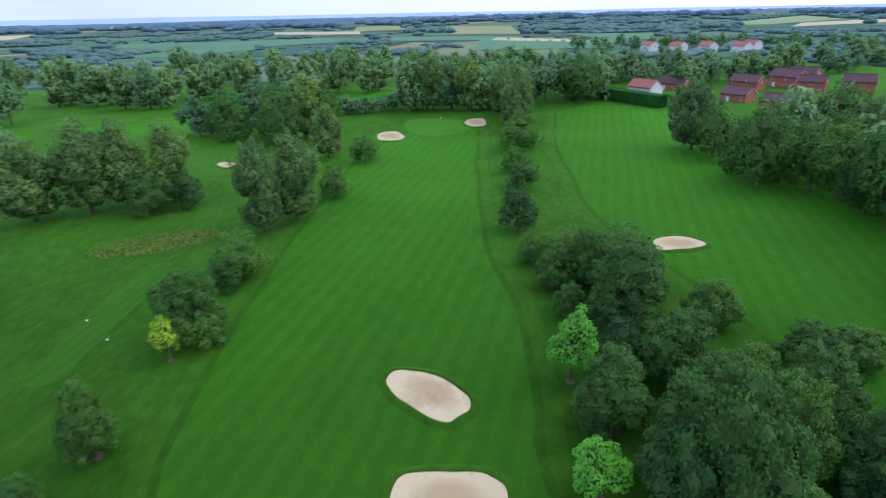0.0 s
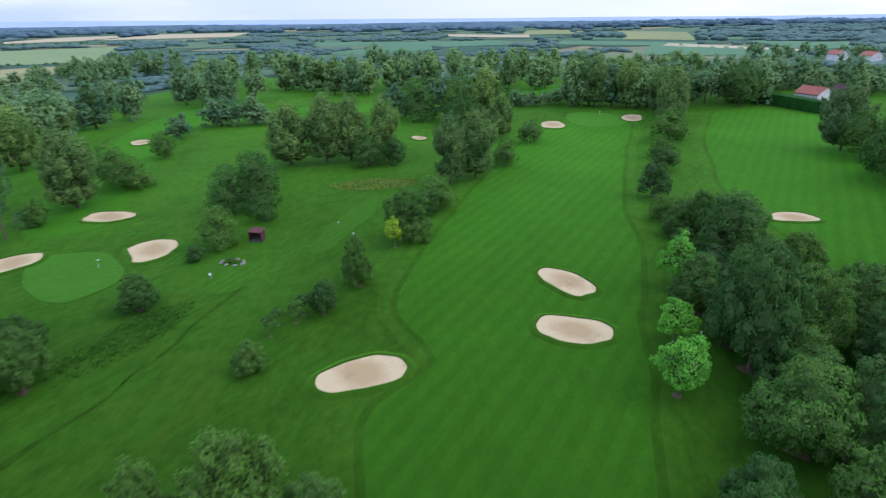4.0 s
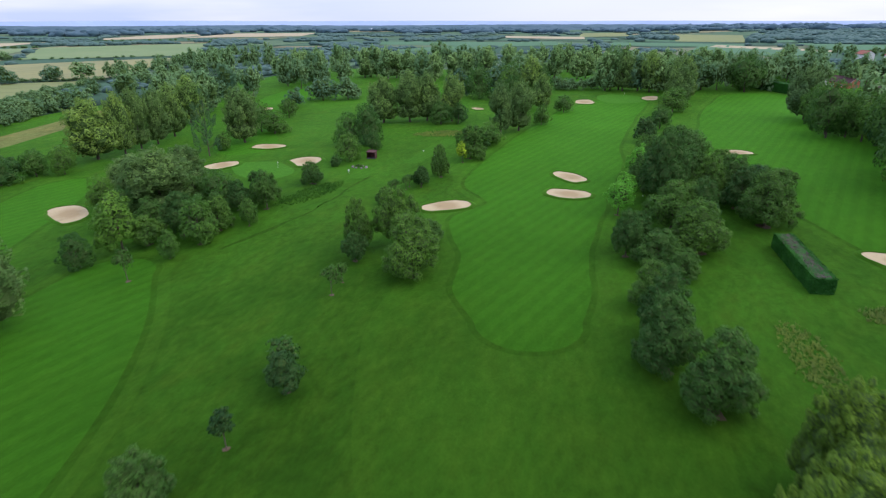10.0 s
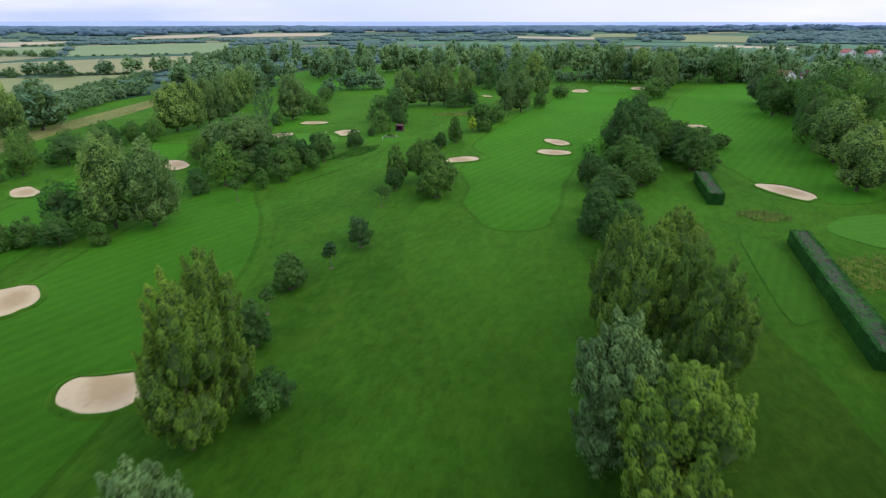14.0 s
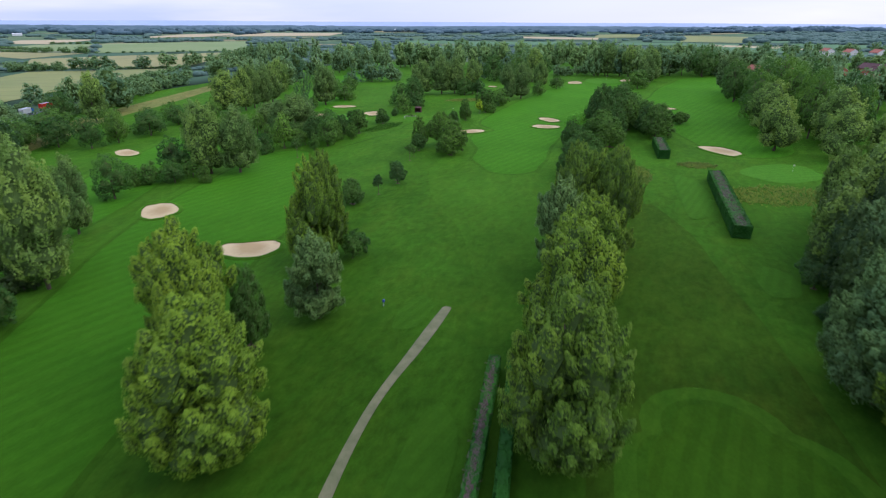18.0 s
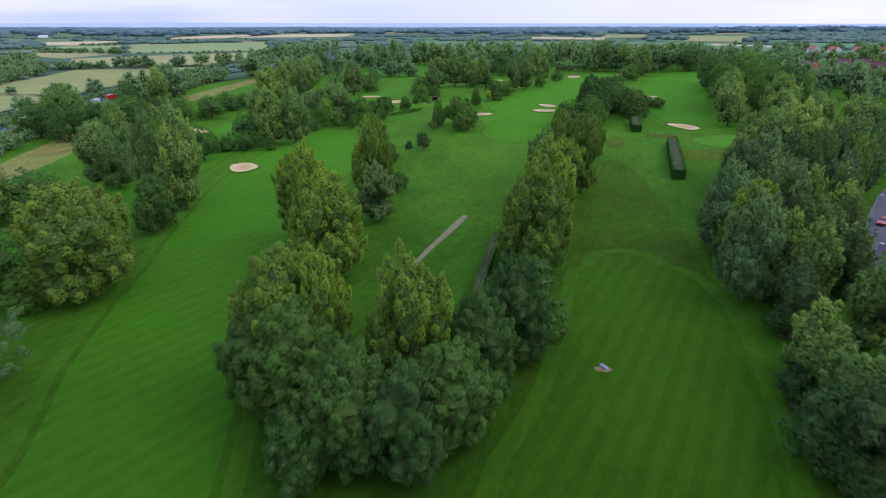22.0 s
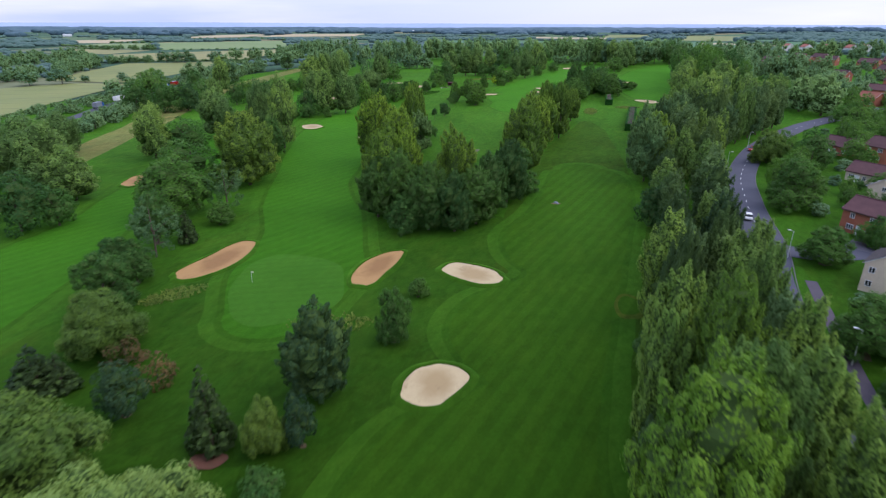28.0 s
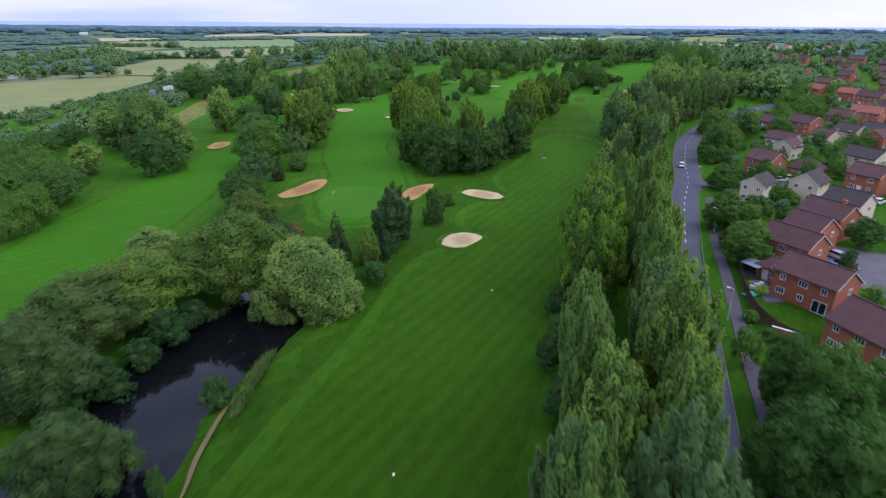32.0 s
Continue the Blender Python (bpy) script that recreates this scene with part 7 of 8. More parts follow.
def house(x, y, turn, length=9.5, depth=7.0, eaves=5.0, wall=None, roof=None, label="", chimney=False, detail=True, hip=False):
    """A house whose front wall runs through x, y; it lies behind that line, its ridge along it."""
    wall, roof = wall or BRICK, roof or TILES
    root = new("house")
    root.matrix_basis = pose(x, y, height(x, y), 0, 0, turn) @ Matrix.Translation((0, depth / 2, 0))
    L, D, rise = length / 2, depth / 2, depth * 0.34
    mid = root.matrix_basis.translation
    PLOTS.append((mid.x, mid.y, math.hypot(L, D) * 0.86))
    v = [(-L, -D, -0.8), (L, -D, -0.8), (L, D, -0.8), (-L, D, -0.8), (-L, -D, eaves), (L, -D, eaves), (L, D, eaves), (-L, D, eaves), (-L, 0, eaves + rise), (L, 0, eaves + rise)]
    f = [(0, 1, 5, 4), (2, 3, 7, 6), (1, 2, 6, 9, 5), (3, 0, 4, 8, 7)]
    if hip:
        v[8], v[9] = (-L + D * 0.9, 0, eaves + rise - 0.1), (L - D * 0.9, 0, eaves + rise - 0.1)
        f = [(0, 1, 5, 4), (2, 3, 7, 6), (1, 2, 6, 5), (3, 0, 4, 7), (4, 5, 6, 7)]
    part("wall", mesh_of("wall", v, f, wall), None, root)
    o = 0.35
    if hip:
        rv = [(-L - o, -D - o, eaves - 0.05), (L + o, -D - o, eaves - 0.05), (L + o, D + o, eaves - 0.05), (-L - o, D + o, eaves - 0.05), (-L + D * 0.8, 0, eaves + rise + 0.15), (L - D * 0.8, 0, eaves + rise + 0.15)]
        rf = [(0, 1, 5, 4), (1, 2, 5), (2, 3, 4, 5), (3, 0, 4), (3, 2, 1, 0)]
        roof_ob = part("roof", mesh_of("roof", rv, rf, roof), None, root)
    else:
        rv, rf = [], []
        slope = rise / D
        for sgn in (-1, 1):
            b = len(rv)
            e = (sgn * (D + o), eaves - slope * o + 0.05)
            top = (0.0, eaves + rise + 0.05)
            for xx in (-L - 0.25, L + 0.25):
                rv += [(xx, e[0], e[1]), (xx, top[0], top[1]), (xx, e[0], e[1] + 0.16), (xx, top[0], top[1] + 0.18)]
            quad = [(0, 4, 5, 1), (2, 3, 7, 6), (0, 2, 6, 4), (0, 1, 3, 2), (4, 6, 7, 5)]
            rf += [tuple(b + k for k in (q if sgn < 0 else q[::-1])) for q in quad]
        roof_ob = part("roof", mesh_of("roof", rv, rf, roof), None, root)
        gv, gf = [], []
        limb(gv, gf, (-L - 0.27, 0, eaves + rise + 0.24), (L + 0.27, 0, eaves + rise + 0.24), 0.14, 0.14, 6)
        part("ridge_tiles", mesh_of("ridge_tiles", gv, gf, roof), None, root)
        for xx in (-L - 0.30, L + 0.26):
            for sgn in (-1, 1):
                bv = []
                ex, ez = sgn * (D + o), eaves - slope * o + 0.05
                for dx in (0, 0.04):
                    bv += [(xx + dx, ex, ez - 0.05), (xx + dx, 0, eaves + rise), (xx + dx, 0, eaves + rise + 0.13), (xx + dx, ex, ez + 0.08)]
                part("bargeboard", mesh_of("bargeboard", bv, [(0, 1, 2, 3), (7, 6, 5, 4), (0, 4, 5, 1), (3, 2, 6, 7), (0, 3, 7, 4), (1, 5, 6, 2)], UPVC), None, root, "white bargeboard")
    fv, ff = [], []
    for sgn in (-1, 1):
        yy = sgn * (D + o)
        box_into(fv, ff, -L, L, min(yy, yy + 0.1 * sgn), max(yy, yy + 0.1 * sgn), eaves - 0.32, eaves - 0.18)
    part("gutter", mesh_of("gutter", fv, ff, WOOD_FENCE), None, root, "dark brown gutter")
    if chimney:
        cv, cf = [], []
        cx = L * 0.55
        box_into(cv, cf, cx - 0.35, cx + 0.35, -0.3, 0.3, eaves + rise * 0.6, eaves + rise + 0.9)
        box_into(cv, cf, cx - 0.42, cx + 0.42, -0.37, 0.37, eaves + rise + 0.9, eaves + rise + 1.02)
        stack = part("chimney", mesh_of("chimney", cv, cf, wall), None, root)
        qv, qf = [], []
        limb(qv, qf, (cx, 0, eaves + rise + 1.0), (cx, 0, eaves + rise + 1.4), 0.13, 0.11, 8)
        part("chimney_pot", mesh_of("chimney_pot", qv, qf, TILES_RED), None, stack)
    storeys = (0.9, 3.35) if eaves > 4 else (0.9,)
    slots = max(2, int(length / 2.9))
    spots = []
    for sgn in (-1, 1):
        for fl, z in enumerate(storeys):
            for k in range(slots):
                xx = -L + length * (k + 0.5) / slots
                wide = 1.5 if (k + fl) % 2 == 0 else 0.95
                if "garden" in label and sgn < 0 and fl == 0 and k == slots - 1:
                    continue
                spots.append((xx, sgn * (D + 0.01), z, 0 if sgn < 0 else 180, wide, 1.15, 2 if wide > 1.2 else 1))
    if not hip and eaves > 4:
        for z in storeys if "gable" in label else storeys[-1:]:
            for yy in (-1.6, 1.6) if "gable" in label else (0.5,):
                spots.append((L + 0.01, yy, z, 90, 0.95, 1.1, 1))
                spots.append((-L - 0.01, -yy, z, -90, 0.95, 1.1, 1))
    for i, (xx, yy, z, rot, w, h, bars) in enumerate(spots):
        if not detail and i % 2:
            continue
        fm, pm = window_meshes(w, h, bars)
        win = new("window", fm)
        win.parent = root
        win.matrix_basis = pose(xx, yy, z, 0, 0, rot)
        pane = new("pane", pm)
        pane.parent = win
    if "garden" in label:
        fm, pm = window_meshes(2.3, 2.1, 1)
        win = new("patio_door", fm)
        win.parent = root
        win.matrix_basis = pose(L - 1.9, -D - 0.012, 0.05, 0, 0, 0)
        pane = new("pane", pm)
        pane.parent = win
        return tagged(root, label, "house", "houses of the estate")
    dv, df = [], []
    box_into(dv, df, -0.5, 0.5, -0.06, 0.0, 0.0, 2.05)
    box_into(dv, df, -0.58, -0.5, -0.09, 0.0, 0.0, 2.12)
    box_into(dv, df, 0.5, 0.58, -0.09, 0.0, 0.0, 2.12)
    door = part("door", mesh_of("door", dv, df, UPVC), None, root, "white panelled door")
    door.matrix_basis = pose(-L + length * 0.95 / slots, -D - 0.01, 0, 0, 0, 0)
    return tagged(root, label or "two-storey red brick house with a brown tiled roof", "house", "houses of the estate")


CREAM_LABEL = "cream rendered house with a grey brown tiled roof"
house(134.0, -265.5, -37, 10.2, 7.0, 5.0, label="red brick house with white windows facing a fenced garden")
house(132.1, -248.9, -36, 9.6, 7.0, 5.0)
house(135.6, -238.6, -37, 7.4, 8.0, 4.6, label="red brick house joined to its neighbour, white gable trim")
house(140.4, -227.2, -40, 9.6, 7.0, 5.0, chimney=True)
house(129.6, -256.4, -45, 4.6, 4.0, 2.5, chimney=False, hip=True, label="low brick garage with a brown hipped roof")
house(139.0, -282.5, -48, 10.5, 8.0, 4.8)
house(146.2, -215.2, -36, 8.4, 6.6, 5.0, CREAM, TILES_GREY, CREAM_LABEL)
house(130.8, -176.3, -42, 8.6, 6.8, 5.0, label="red brick house with a white bay window")
house(142.2, -175.6, -36, 8.2, 7.4, 2.9, chimney=False, hip=True, label="low red brick bungalow with a hipped brown roof")
house(155.0, -187.0, -40, 8.6, 6.8, 5.0)
house(157.7, -162.8, -46, 10.6, 6.8, 5.0, CREAM, TILES_GREY, CREAM_LABEL)
house(139.4, -130.9, -38, 9.8, 6.6, 2.9, CREAM, TILES, "low cream bungalow with a brown tiled roof")
house(137.5, -94.2, -45, 9.6, 6.8, 3.0, label="low red brick house with a brown roof")
house(147.6, -103.9, -48, 10.4, 7.0, 5.0, label="red brick house with white garage doors")
house(163.3, -85.3, -35, 9.0, 7.0, 5.0)
house(161.2, -114.9, -41, 8.6, 7.0, 4.2, CREAM, TILES_GREY, CREAM_LABEL)
house(168.6, -116.4, -50, 8.0, 7.0, 5.0, CREAM, TILES_GREY, CREAM_LABEL)
house(174.5, -71.5, -32, 11.6, 7.0, 5.0, BRICK, TILES_RED, "red brick house with an orange red roof")
house(184.8, -17.9, -45, 12.0, 7.4, 5.0)
house(153.0, -120.0, -50, 8.0, 6.6, 3.0, CREAM, TILES, CREAM_LABEL)
house(164.0, -182.0, -45, 9.0, 7.0, 5.0, CREAM, TILES_GREY, CREAM_LABEL)
house(181.0, -96.0, -42, 9.4, 7.0, 5.0)
house(132.5, -204.5, 66, 8.0, 5.6, 5.0, CREAM, TILES_GREY, "cream rendered house with its gable to the road")
house(145.0, -198.5, 66, 8.6, 6.8, 5.0, CREAM, TILES_GREY, "cream rendered house with its gable to the road")
house(143.6, -149.0, 58, 8.0, 6.0, 4.2, CREAM, TILES, "cream rendered house with a brown roof")
house(173.5, -124.5, 50, 8.0, 6.4, 4.6)
house(165.4, 19.8, -45, 9.0, 7.0, 4.0, BRICK, TILES_RED, "red brick house with an orange red roof", detail=False)
house(174.7, 52.0, -32, 10.5, 7.0, 4.0, detail=False)
house(201.1, 222.6, -42, 14.0, 8.0, 4.6, detail=False)
house(180.2, 252.0, -30, 12.0, 8.0, 4.6, detail=False)
house(220.1, 132.7, -50, 12.0, 8.0, 4.6, detail=False)
house(168.7, 124.8, -48, 10.0, 7.0, 4.6, detail=False)
house(162.9, 257.9, -40, 11.0, 7.0, 4.6, detail=False)
house(177.7, -2.0, -38, 9.0, 7.0, 4.6, BRICK, TILES_RED, "red brick house with an orange red roof", detail=False)
house(186.0, -48.0, -28, 9.0, 7.0, 4.6, detail=False)
house(221.2, 243.1, -28, 12.4, 8.0, 4.6, detail=False)
for hx, hy, ht in ((196, -8, -42), (205, 40, -38), (190, 90, -48), (212, 80, -40), (200, 160, -45), (232, 190, -40), (192, -62, -40), (200, -110, -42), (188, -140, -44), (178, -160, -40)):
    house(hx, hy, ht, 10.0, 7.2, 4.8, detail=False)
house(91.3, 271.3, -58, 13.0, 9.0, 3.6, RENDER_WHITE, TILES_RED, "white house with a low orange tiled roof behind a hedge", detail=False)
house(109.7, 280.7, -46, 12.7, 8.0, 3.2, detail=False)
house(138.9, 270.3, -54, 13.2, 8.0, 4.2, detail=False)
house(124.6, 214.2, -49, 12.8, 8.0, 4.2, detail=False)
house(159.5, 275.0, -61, 13.8, 9.0, 5.0, detail=False)
house(121.7, 243.0, -57, 11.3, 8.0, 3.2, detail=False)
house(177.5, 290.0, -50, 12.4, 8.0, 4.2, detail=False)
house(128.7, 191.6, -45, 9.0, 7.0, 3.2, BRICK, TILES_RED, "red brick bungalow with an orange tiled roof", detail=False)
for hx, hy in ((186, 480), (206, 471), (225, 455), (240, 470), (170, 500)):
    house(hx, hy, -74, 14, 8, 5, RENDER_WHITE, TILES_RED, "white far-off house with a reddish roof among trees", detail=False)

# gardens: shrubs, small trees and hedging between the houses
garden = random.Random(21)
KEEP_CLEAR = ((137, -182, 9), (150, -245, 12), (143, -88, 7), (130, -262, 5), (158, -196, 4), (173, -150, 4), (152, -212, 4), (129, -187, 6), (146, -193, 6), (131.6, -272, 6))


def free_spot(x, y, r):
    """Whether a plant of that radius fits between houses, courts and roads."""
    if any(math.hypot(x - a, y - b) < c + r for a, b, c in PLOTS) or any(math.hypot(x - a, y - b) < c + r for a, b, c in KEEP_CLEAR):
        return False
    for line, gap in ((ROAD, 9.5), (SIDE, 4.5)):
        for (ax, ay, _), (bx, by, _) in zip(line, line[1:]):
            u = max(0.0, min(1.0, ((x - ax) * (bx - ax) + (y - ay) * (by - ay)) / ((bx - ax) ** 2 + (by - ay) ** 2)))
            if math.hypot(x - ax - u * (bx - ax), y - ay - u * (by - ay)) < gap + r:
                return False
    return True


planted = 0
while planted < 240:
    y = garden.uniform(-292, 40)
    x = along([(131, -300), (125, -230), (124, -150), (138, -60), (160, 40)], y) + garden.uniform(0, 62)
    r = garden.uniform(0.9, 2.3)
    if not free_spot(x, y, r * 0.8):
        continue
    if garden.random() < 0.62:
        tree("bush_far" if garden.random() < 0.7 else "bush", x, y, r * garden.uniform(1.1, 1.7), r)
    else:
        tree("broadleaf_mid" if garden.random() < 0.8 else "mid", x, y, r * garden.uniform(2.0, 2.8), r * 1.1)
    PLOTS.append((x, y, r * 0.75))
    planted += 1

# ---- estate ground, fences, lamps and vehicles ----
def patch(name, pts, mat, label, category, lift=0.10):
    """A small paved or planted area with straight edges, laid on the land."""
    verts = [(x, y, height(x, y) + lift) for x, y in pts]
    return tagged(new(name, mesh_of(name, verts, [tuple(range(len(pts)))], mat)), label, category, kind="structure")


patch("driveway", [(127, -184), (133, -172), (143, -182), (150, -196), (140, -192)], DRIVE, "grey paved court between houses", "driveway")
patch("parking_court", [(139, -236), (144, -233), (160, -236), (158, -262), (146, -256), (140, -246)], DRIVE, "grey paved parking court with cars", "driveway")
turf("estate_road", [(150, -262, 3), (153, -245, 3), (157, -225, 3), (164, -200, 3), (170, -170, 3), (178, -130, 3), (186, -90, 3), (192, -40, 3), (198, 30, 3)], ASPHALT, "narrow asphalt road through the estate", "road", lift=0.08)
patch("patio", [(126.8, -258), (129.5, -257), (132.2, -265.2), (129.3, -266.4)], DRIVE, "pale paved patio behind a house", "patio")

# lines on the road
run = spline(ROAD, 60)
DASH = bpy.data.meshes.new("centre_dash")
bm = bmesh.new()
bmesh.ops.create_grid(bm, x_segments=1, y_segments=2, size=0.5)
for v in bm.verts:
    v.co = Vector((v.co.x * 0.16, v.co.y * 2.6, 0))
bm.to_mesh(DASH)
bm.free()
DASH.materials.append(PAINT)
marks = tagged(new("road_marking"), "dashed white centre line on the road", "road marking", kind="structure")
dist, nxt = 0.0, 0.0
for a, b in zip(run, run[1:]):
    step = math.hypot(b[0] - a[0], b[1] - a[1])
    dist += step
    if dist >= nxt:
        d = new("centre_dash", DASH)
        d.parent = marks
        d.matrix_basis = pose(a[0], a[1], height(a[0], a[1]) + 0.085, 0, 0, math.degrees(math.atan2(-(b[0] - a[0]), b[1] - a[1])))
        nxt = dist + 5.4
KERB = speckled("concrete_kerb", (0.11, 0.105, 0.10), (0.16, 0.155, 0.15), 1.0, 0.9, 8)
for side in (-1, 1):
    kv, kf = [], []
    for i, (p, q) in enumerate(zip(run[::6], run[6::6])):
        d = np.array((q[0] - p[0], q[1] - p[1]))
        d /= np.linalg.norm(d)
        nx, ny = -d[1] * side, d[0] * side
        for off, up in ((p[2], 0.02), (p[2], 0.19), (p[2] + 0.15, 0.19), (p[2] + 0.15, 0.0)):
            x, y = p[0] + nx * off, p[1] + ny * off
            kv.append((x, y, height(x, y) + up))
    m = len(kv) // 4
    kf = [(i * 4 + k, i * 4 + k + 1, (i + 1) * 4 + k + 1, (i + 1) * 4 + k) for i in range(m - 1) for k in range(3)]
    tagged(new("kerb", mesh_of("kerb", kv, kf, KERB)), "low concrete kerb along the road", "kerb", kind="structure")
turf("verge", [(117.4, -200, 1.2), (119.0, -236, 1.3), (121.2, -262, 1.2), (123.2, -280, 1.0)], TEE, "narrow grass verge between road and footway", "verge", lift=0.10, across=3)


def street_lamp(x, y, turn, h=5.6):
    root = new("street_lamp")
    root.matrix_basis = pose(x, y, height(x, y), 0, 0, turn)
    v, f = [], []
    limb(v, f, (0, 0, -0.2), (0, 0, 1.3), 0.095, 0.095, 10)
    part("base", smooth_shade(mesh_of("base", v, f, METAL)), None, root)
    v, f = [], []
    limb(v, f, (0, 0, 1.3), (0, 0, h), 0.062, 0.045, 10)
    part("column", smooth_shade(mesh_of("column", v, f, METAL)), None, root)
    v, f = [], []
    limb(v, f, (0, 0, h - 0.05), (0.55, 0, h + 0.12), 0.035, 0.03, 8)
    part("arm", smooth_shade(mesh_of("arm", v, f, METAL)), None, root)
    v, f = [], []
    box_into(v, f, 0.45, 1.05, -0.13, 0.13, h + 0.05, h + 0.2)
    lantern = part("lantern", mesh_of("lantern", v, f, UPVC), None, root, "pale grey lantern head")
    bev = lantern.modifiers.new("soft", "BEVEL")
    bev.width, bev.segments = 0.04, 2
    return tagged(root, "grey steel street lamp beside the footway", "street lamp", "street lamps")


street_lamp(123.4, -275.5, 180)
street_lamp(116.2, -194.6, 180)
street_lamp(105.6, -126.0, 0)
street_lamp(112.4, -92.0, -30)
street_lamp(120.6, -233.0, 180)

# the garden fence, panel by panel
fence = tagged(new("garden_fence"), "curved brown wooden panel fence round a garden", "fence")
f_run = spline([(125.4, -246), (125.6, -254), (126.1, -263), (127.6, -271), (130.4, -276.5), (134, -279)], 3)
PANEL = {}
for a, b in zip(f_run, f_run[1:]):
    ln = math.hypot(b[0] - a[0], b[1] - a[1])
    for k in range(max(1, round(ln / 1.8))):
        n = max(1, round(ln / 1.8))
        x, y = a[0] + (b[0] - a[0]) * (k + 0.5) / n, a[1] + (b[1] - a[1]) * (k + 0.5) / n
        w = round(ln / n, 1)
        if w not in PANEL:
            bv3, bf3, rv3, rf3, pv3, pf3 = [], [], [], [], [], []
            box_into(bv3, bf3, -w / 16 + 0.01, w / 16 - 0.01, -0.012, 0.012, 0.05, 1.75)
            box_into(rv3, rf3, -w / 2, w / 2, -0.05, -0.012, -0.04, 0.04)
            box_into(pv3, pf3, -0.05, 0.05, -0.06, 0.06, -0.3, 1.85)
            PANEL[w] = mesh_of("board", bv3, bf3, WOOD_FENCE), mesh_of("rail", rv3, rf3, WOOD_FENCE), mesh_of("post", pv3, pf3, WOOD_FENCE)
        place = pose(x, y, height(x, y), 0, 0, math.degrees(math.atan2(b[1] - a[1], b[0] - a[0])))
        pieces = [("board", 0, (-w / 2 + w * (i + 0.5) / 8, 0.012 * (i % 2), 0)) for i in range(8)]
        pieces += [("rail", 1, (0, 0, 0.39)), ("rail", 1, (0, 0, 1.44)), ("post", 2, (-w / 2, 0, 0))]
        for name, which, at in pieces:
            o = new(name, PANEL[w][which])
            o.parent = fence
            o.matrix_basis = place @ Matrix.Translation(at)


def shed(x, y, turn, w, d, h, wall, roof, label, name="shed"):
    root = new(name)
    root.matrix_basis = pose(x, y, height(x, y), 0, 0, turn)
    v, f = [], []
    t = 0.08
    box_into(v, f, -w / 2, w / 2, d / 2 - t, d / 2, -0.3, h)
    part("back_wall", mesh_of("back_wall", v, f, wall), None, root)
    for s in (-1, 1):
        v, f = [], []
        x0 = s * w / 2
        box_into(v, f, min(x0, x0 - s * t), max(x0, x0 - s * t), -d / 2, d / 2 - t, -0.3, h)
        part("side_wall", mesh_of("side_wall", v, f, wall), None, root)
    v, f = [], []
    b = [(-w / 2 - 0.15, -d / 2 - 0.25, h + 0.05), (w / 2 + 0.15, -d / 2 - 0.25, h + 0.05), (w / 2 + 0.15, d / 2 + 0.15, h + 0.35), (-w / 2 - 0.15, d / 2 + 0.15, h + 0.35)]
    v = b + [(p[0], p[1], p[2] + 0.08) for p in b]
    f = [(3, 2, 1, 0), (4, 5, 6, 7), (0, 1, 5, 4), (1, 2, 6, 5), (2, 3, 7, 6), (3, 0, 4, 7)]
    part("roof", mesh_of("roof", v, f, roof), None, root)
    v, f = [], []
    box_into(v, f, -w / 2, w / 2, -d / 2, d / 2 - t, -0.3, 0.08)
    part("floor", mesh_of("floor", v, f, DRIVE), None, root)
    v, f = [], []
    box_into(v, f, -w / 2 + t, w / 2 - t, d / 2 - 0.55, d / 2 - t, 0.42, 0.48)
    part("bench_seat", mesh_of("bench_seat", v, f, WOOD_FENCE), None, root)
    return root


RED_WOOD = speckled("dark_red_boards", (0.065, 0.020, 0.018), (0.10, 0.03, 0.026), 1.5, 0.8, 7)
tagged(shed(-72.5, 66.6, 8, 3.0, 2.2, 2.2, RED_WOOD, RED_WOOD, ""), "small open dark red wooden shelter by a tee", "shelter").name = "golf_shelter"
BLUE_ROOF = speckled("blue_grey_roof_sheet", (0.16, 0.21, 0.28), (0.22, 0.28, 0.35), 1.0, 0.6, 8)
tagged(shed(127.6, -254.6, -38, 3.4, 2.6, 2.1, WOOD_FENCE, BLUE_ROOF, ""), "wooden garden shed with a blue grey sheet roof", "shed").name = "garden_shed"

# rockery by the round tee
STONE = speckled("pale_stone", (0.16, 0.15, 0.13), (0.26, 0.24, 0.20), 1.2, 0.9, 6)
rock_rng = random.Random(8)
for k in range(9):
    bm = bmesh.new()
    bmesh.ops.create_icosphere(bm, subdivisions=2, radius=0.42)
    for v in bm.verts:
        v.co *= 0.75 + 0.5 * noise.noise(v.co * 2.3 + Vector((k, 0, 0))) + 0.25
        v.co.z *= 0.6
    me = bpy.data.meshes.new("stone")
    bm.to_mesh(me)
    bm.free()
    me.materials.append(STONE)
    rock = new("stone", me)
    x, y = -70.6 + 2.6 * math.cos(k * 0.75), 54.4 + 1.5 * math.sin(k * 0.75)
    rock.matrix_basis = pose(x, y, height(x, y) + 0.12, 0, 0, k * 40)
    tagged(rock, "pale rounded stone edging a small flower bed", "stone", "stones of the flower bed")
for x, y, r in ((-70.9, 54.6, 0.9), (-70.0, 54.2, 0.7), (-71.6, 54.1, 0.6)):
    tree("bush", x, y, 1.1, r)


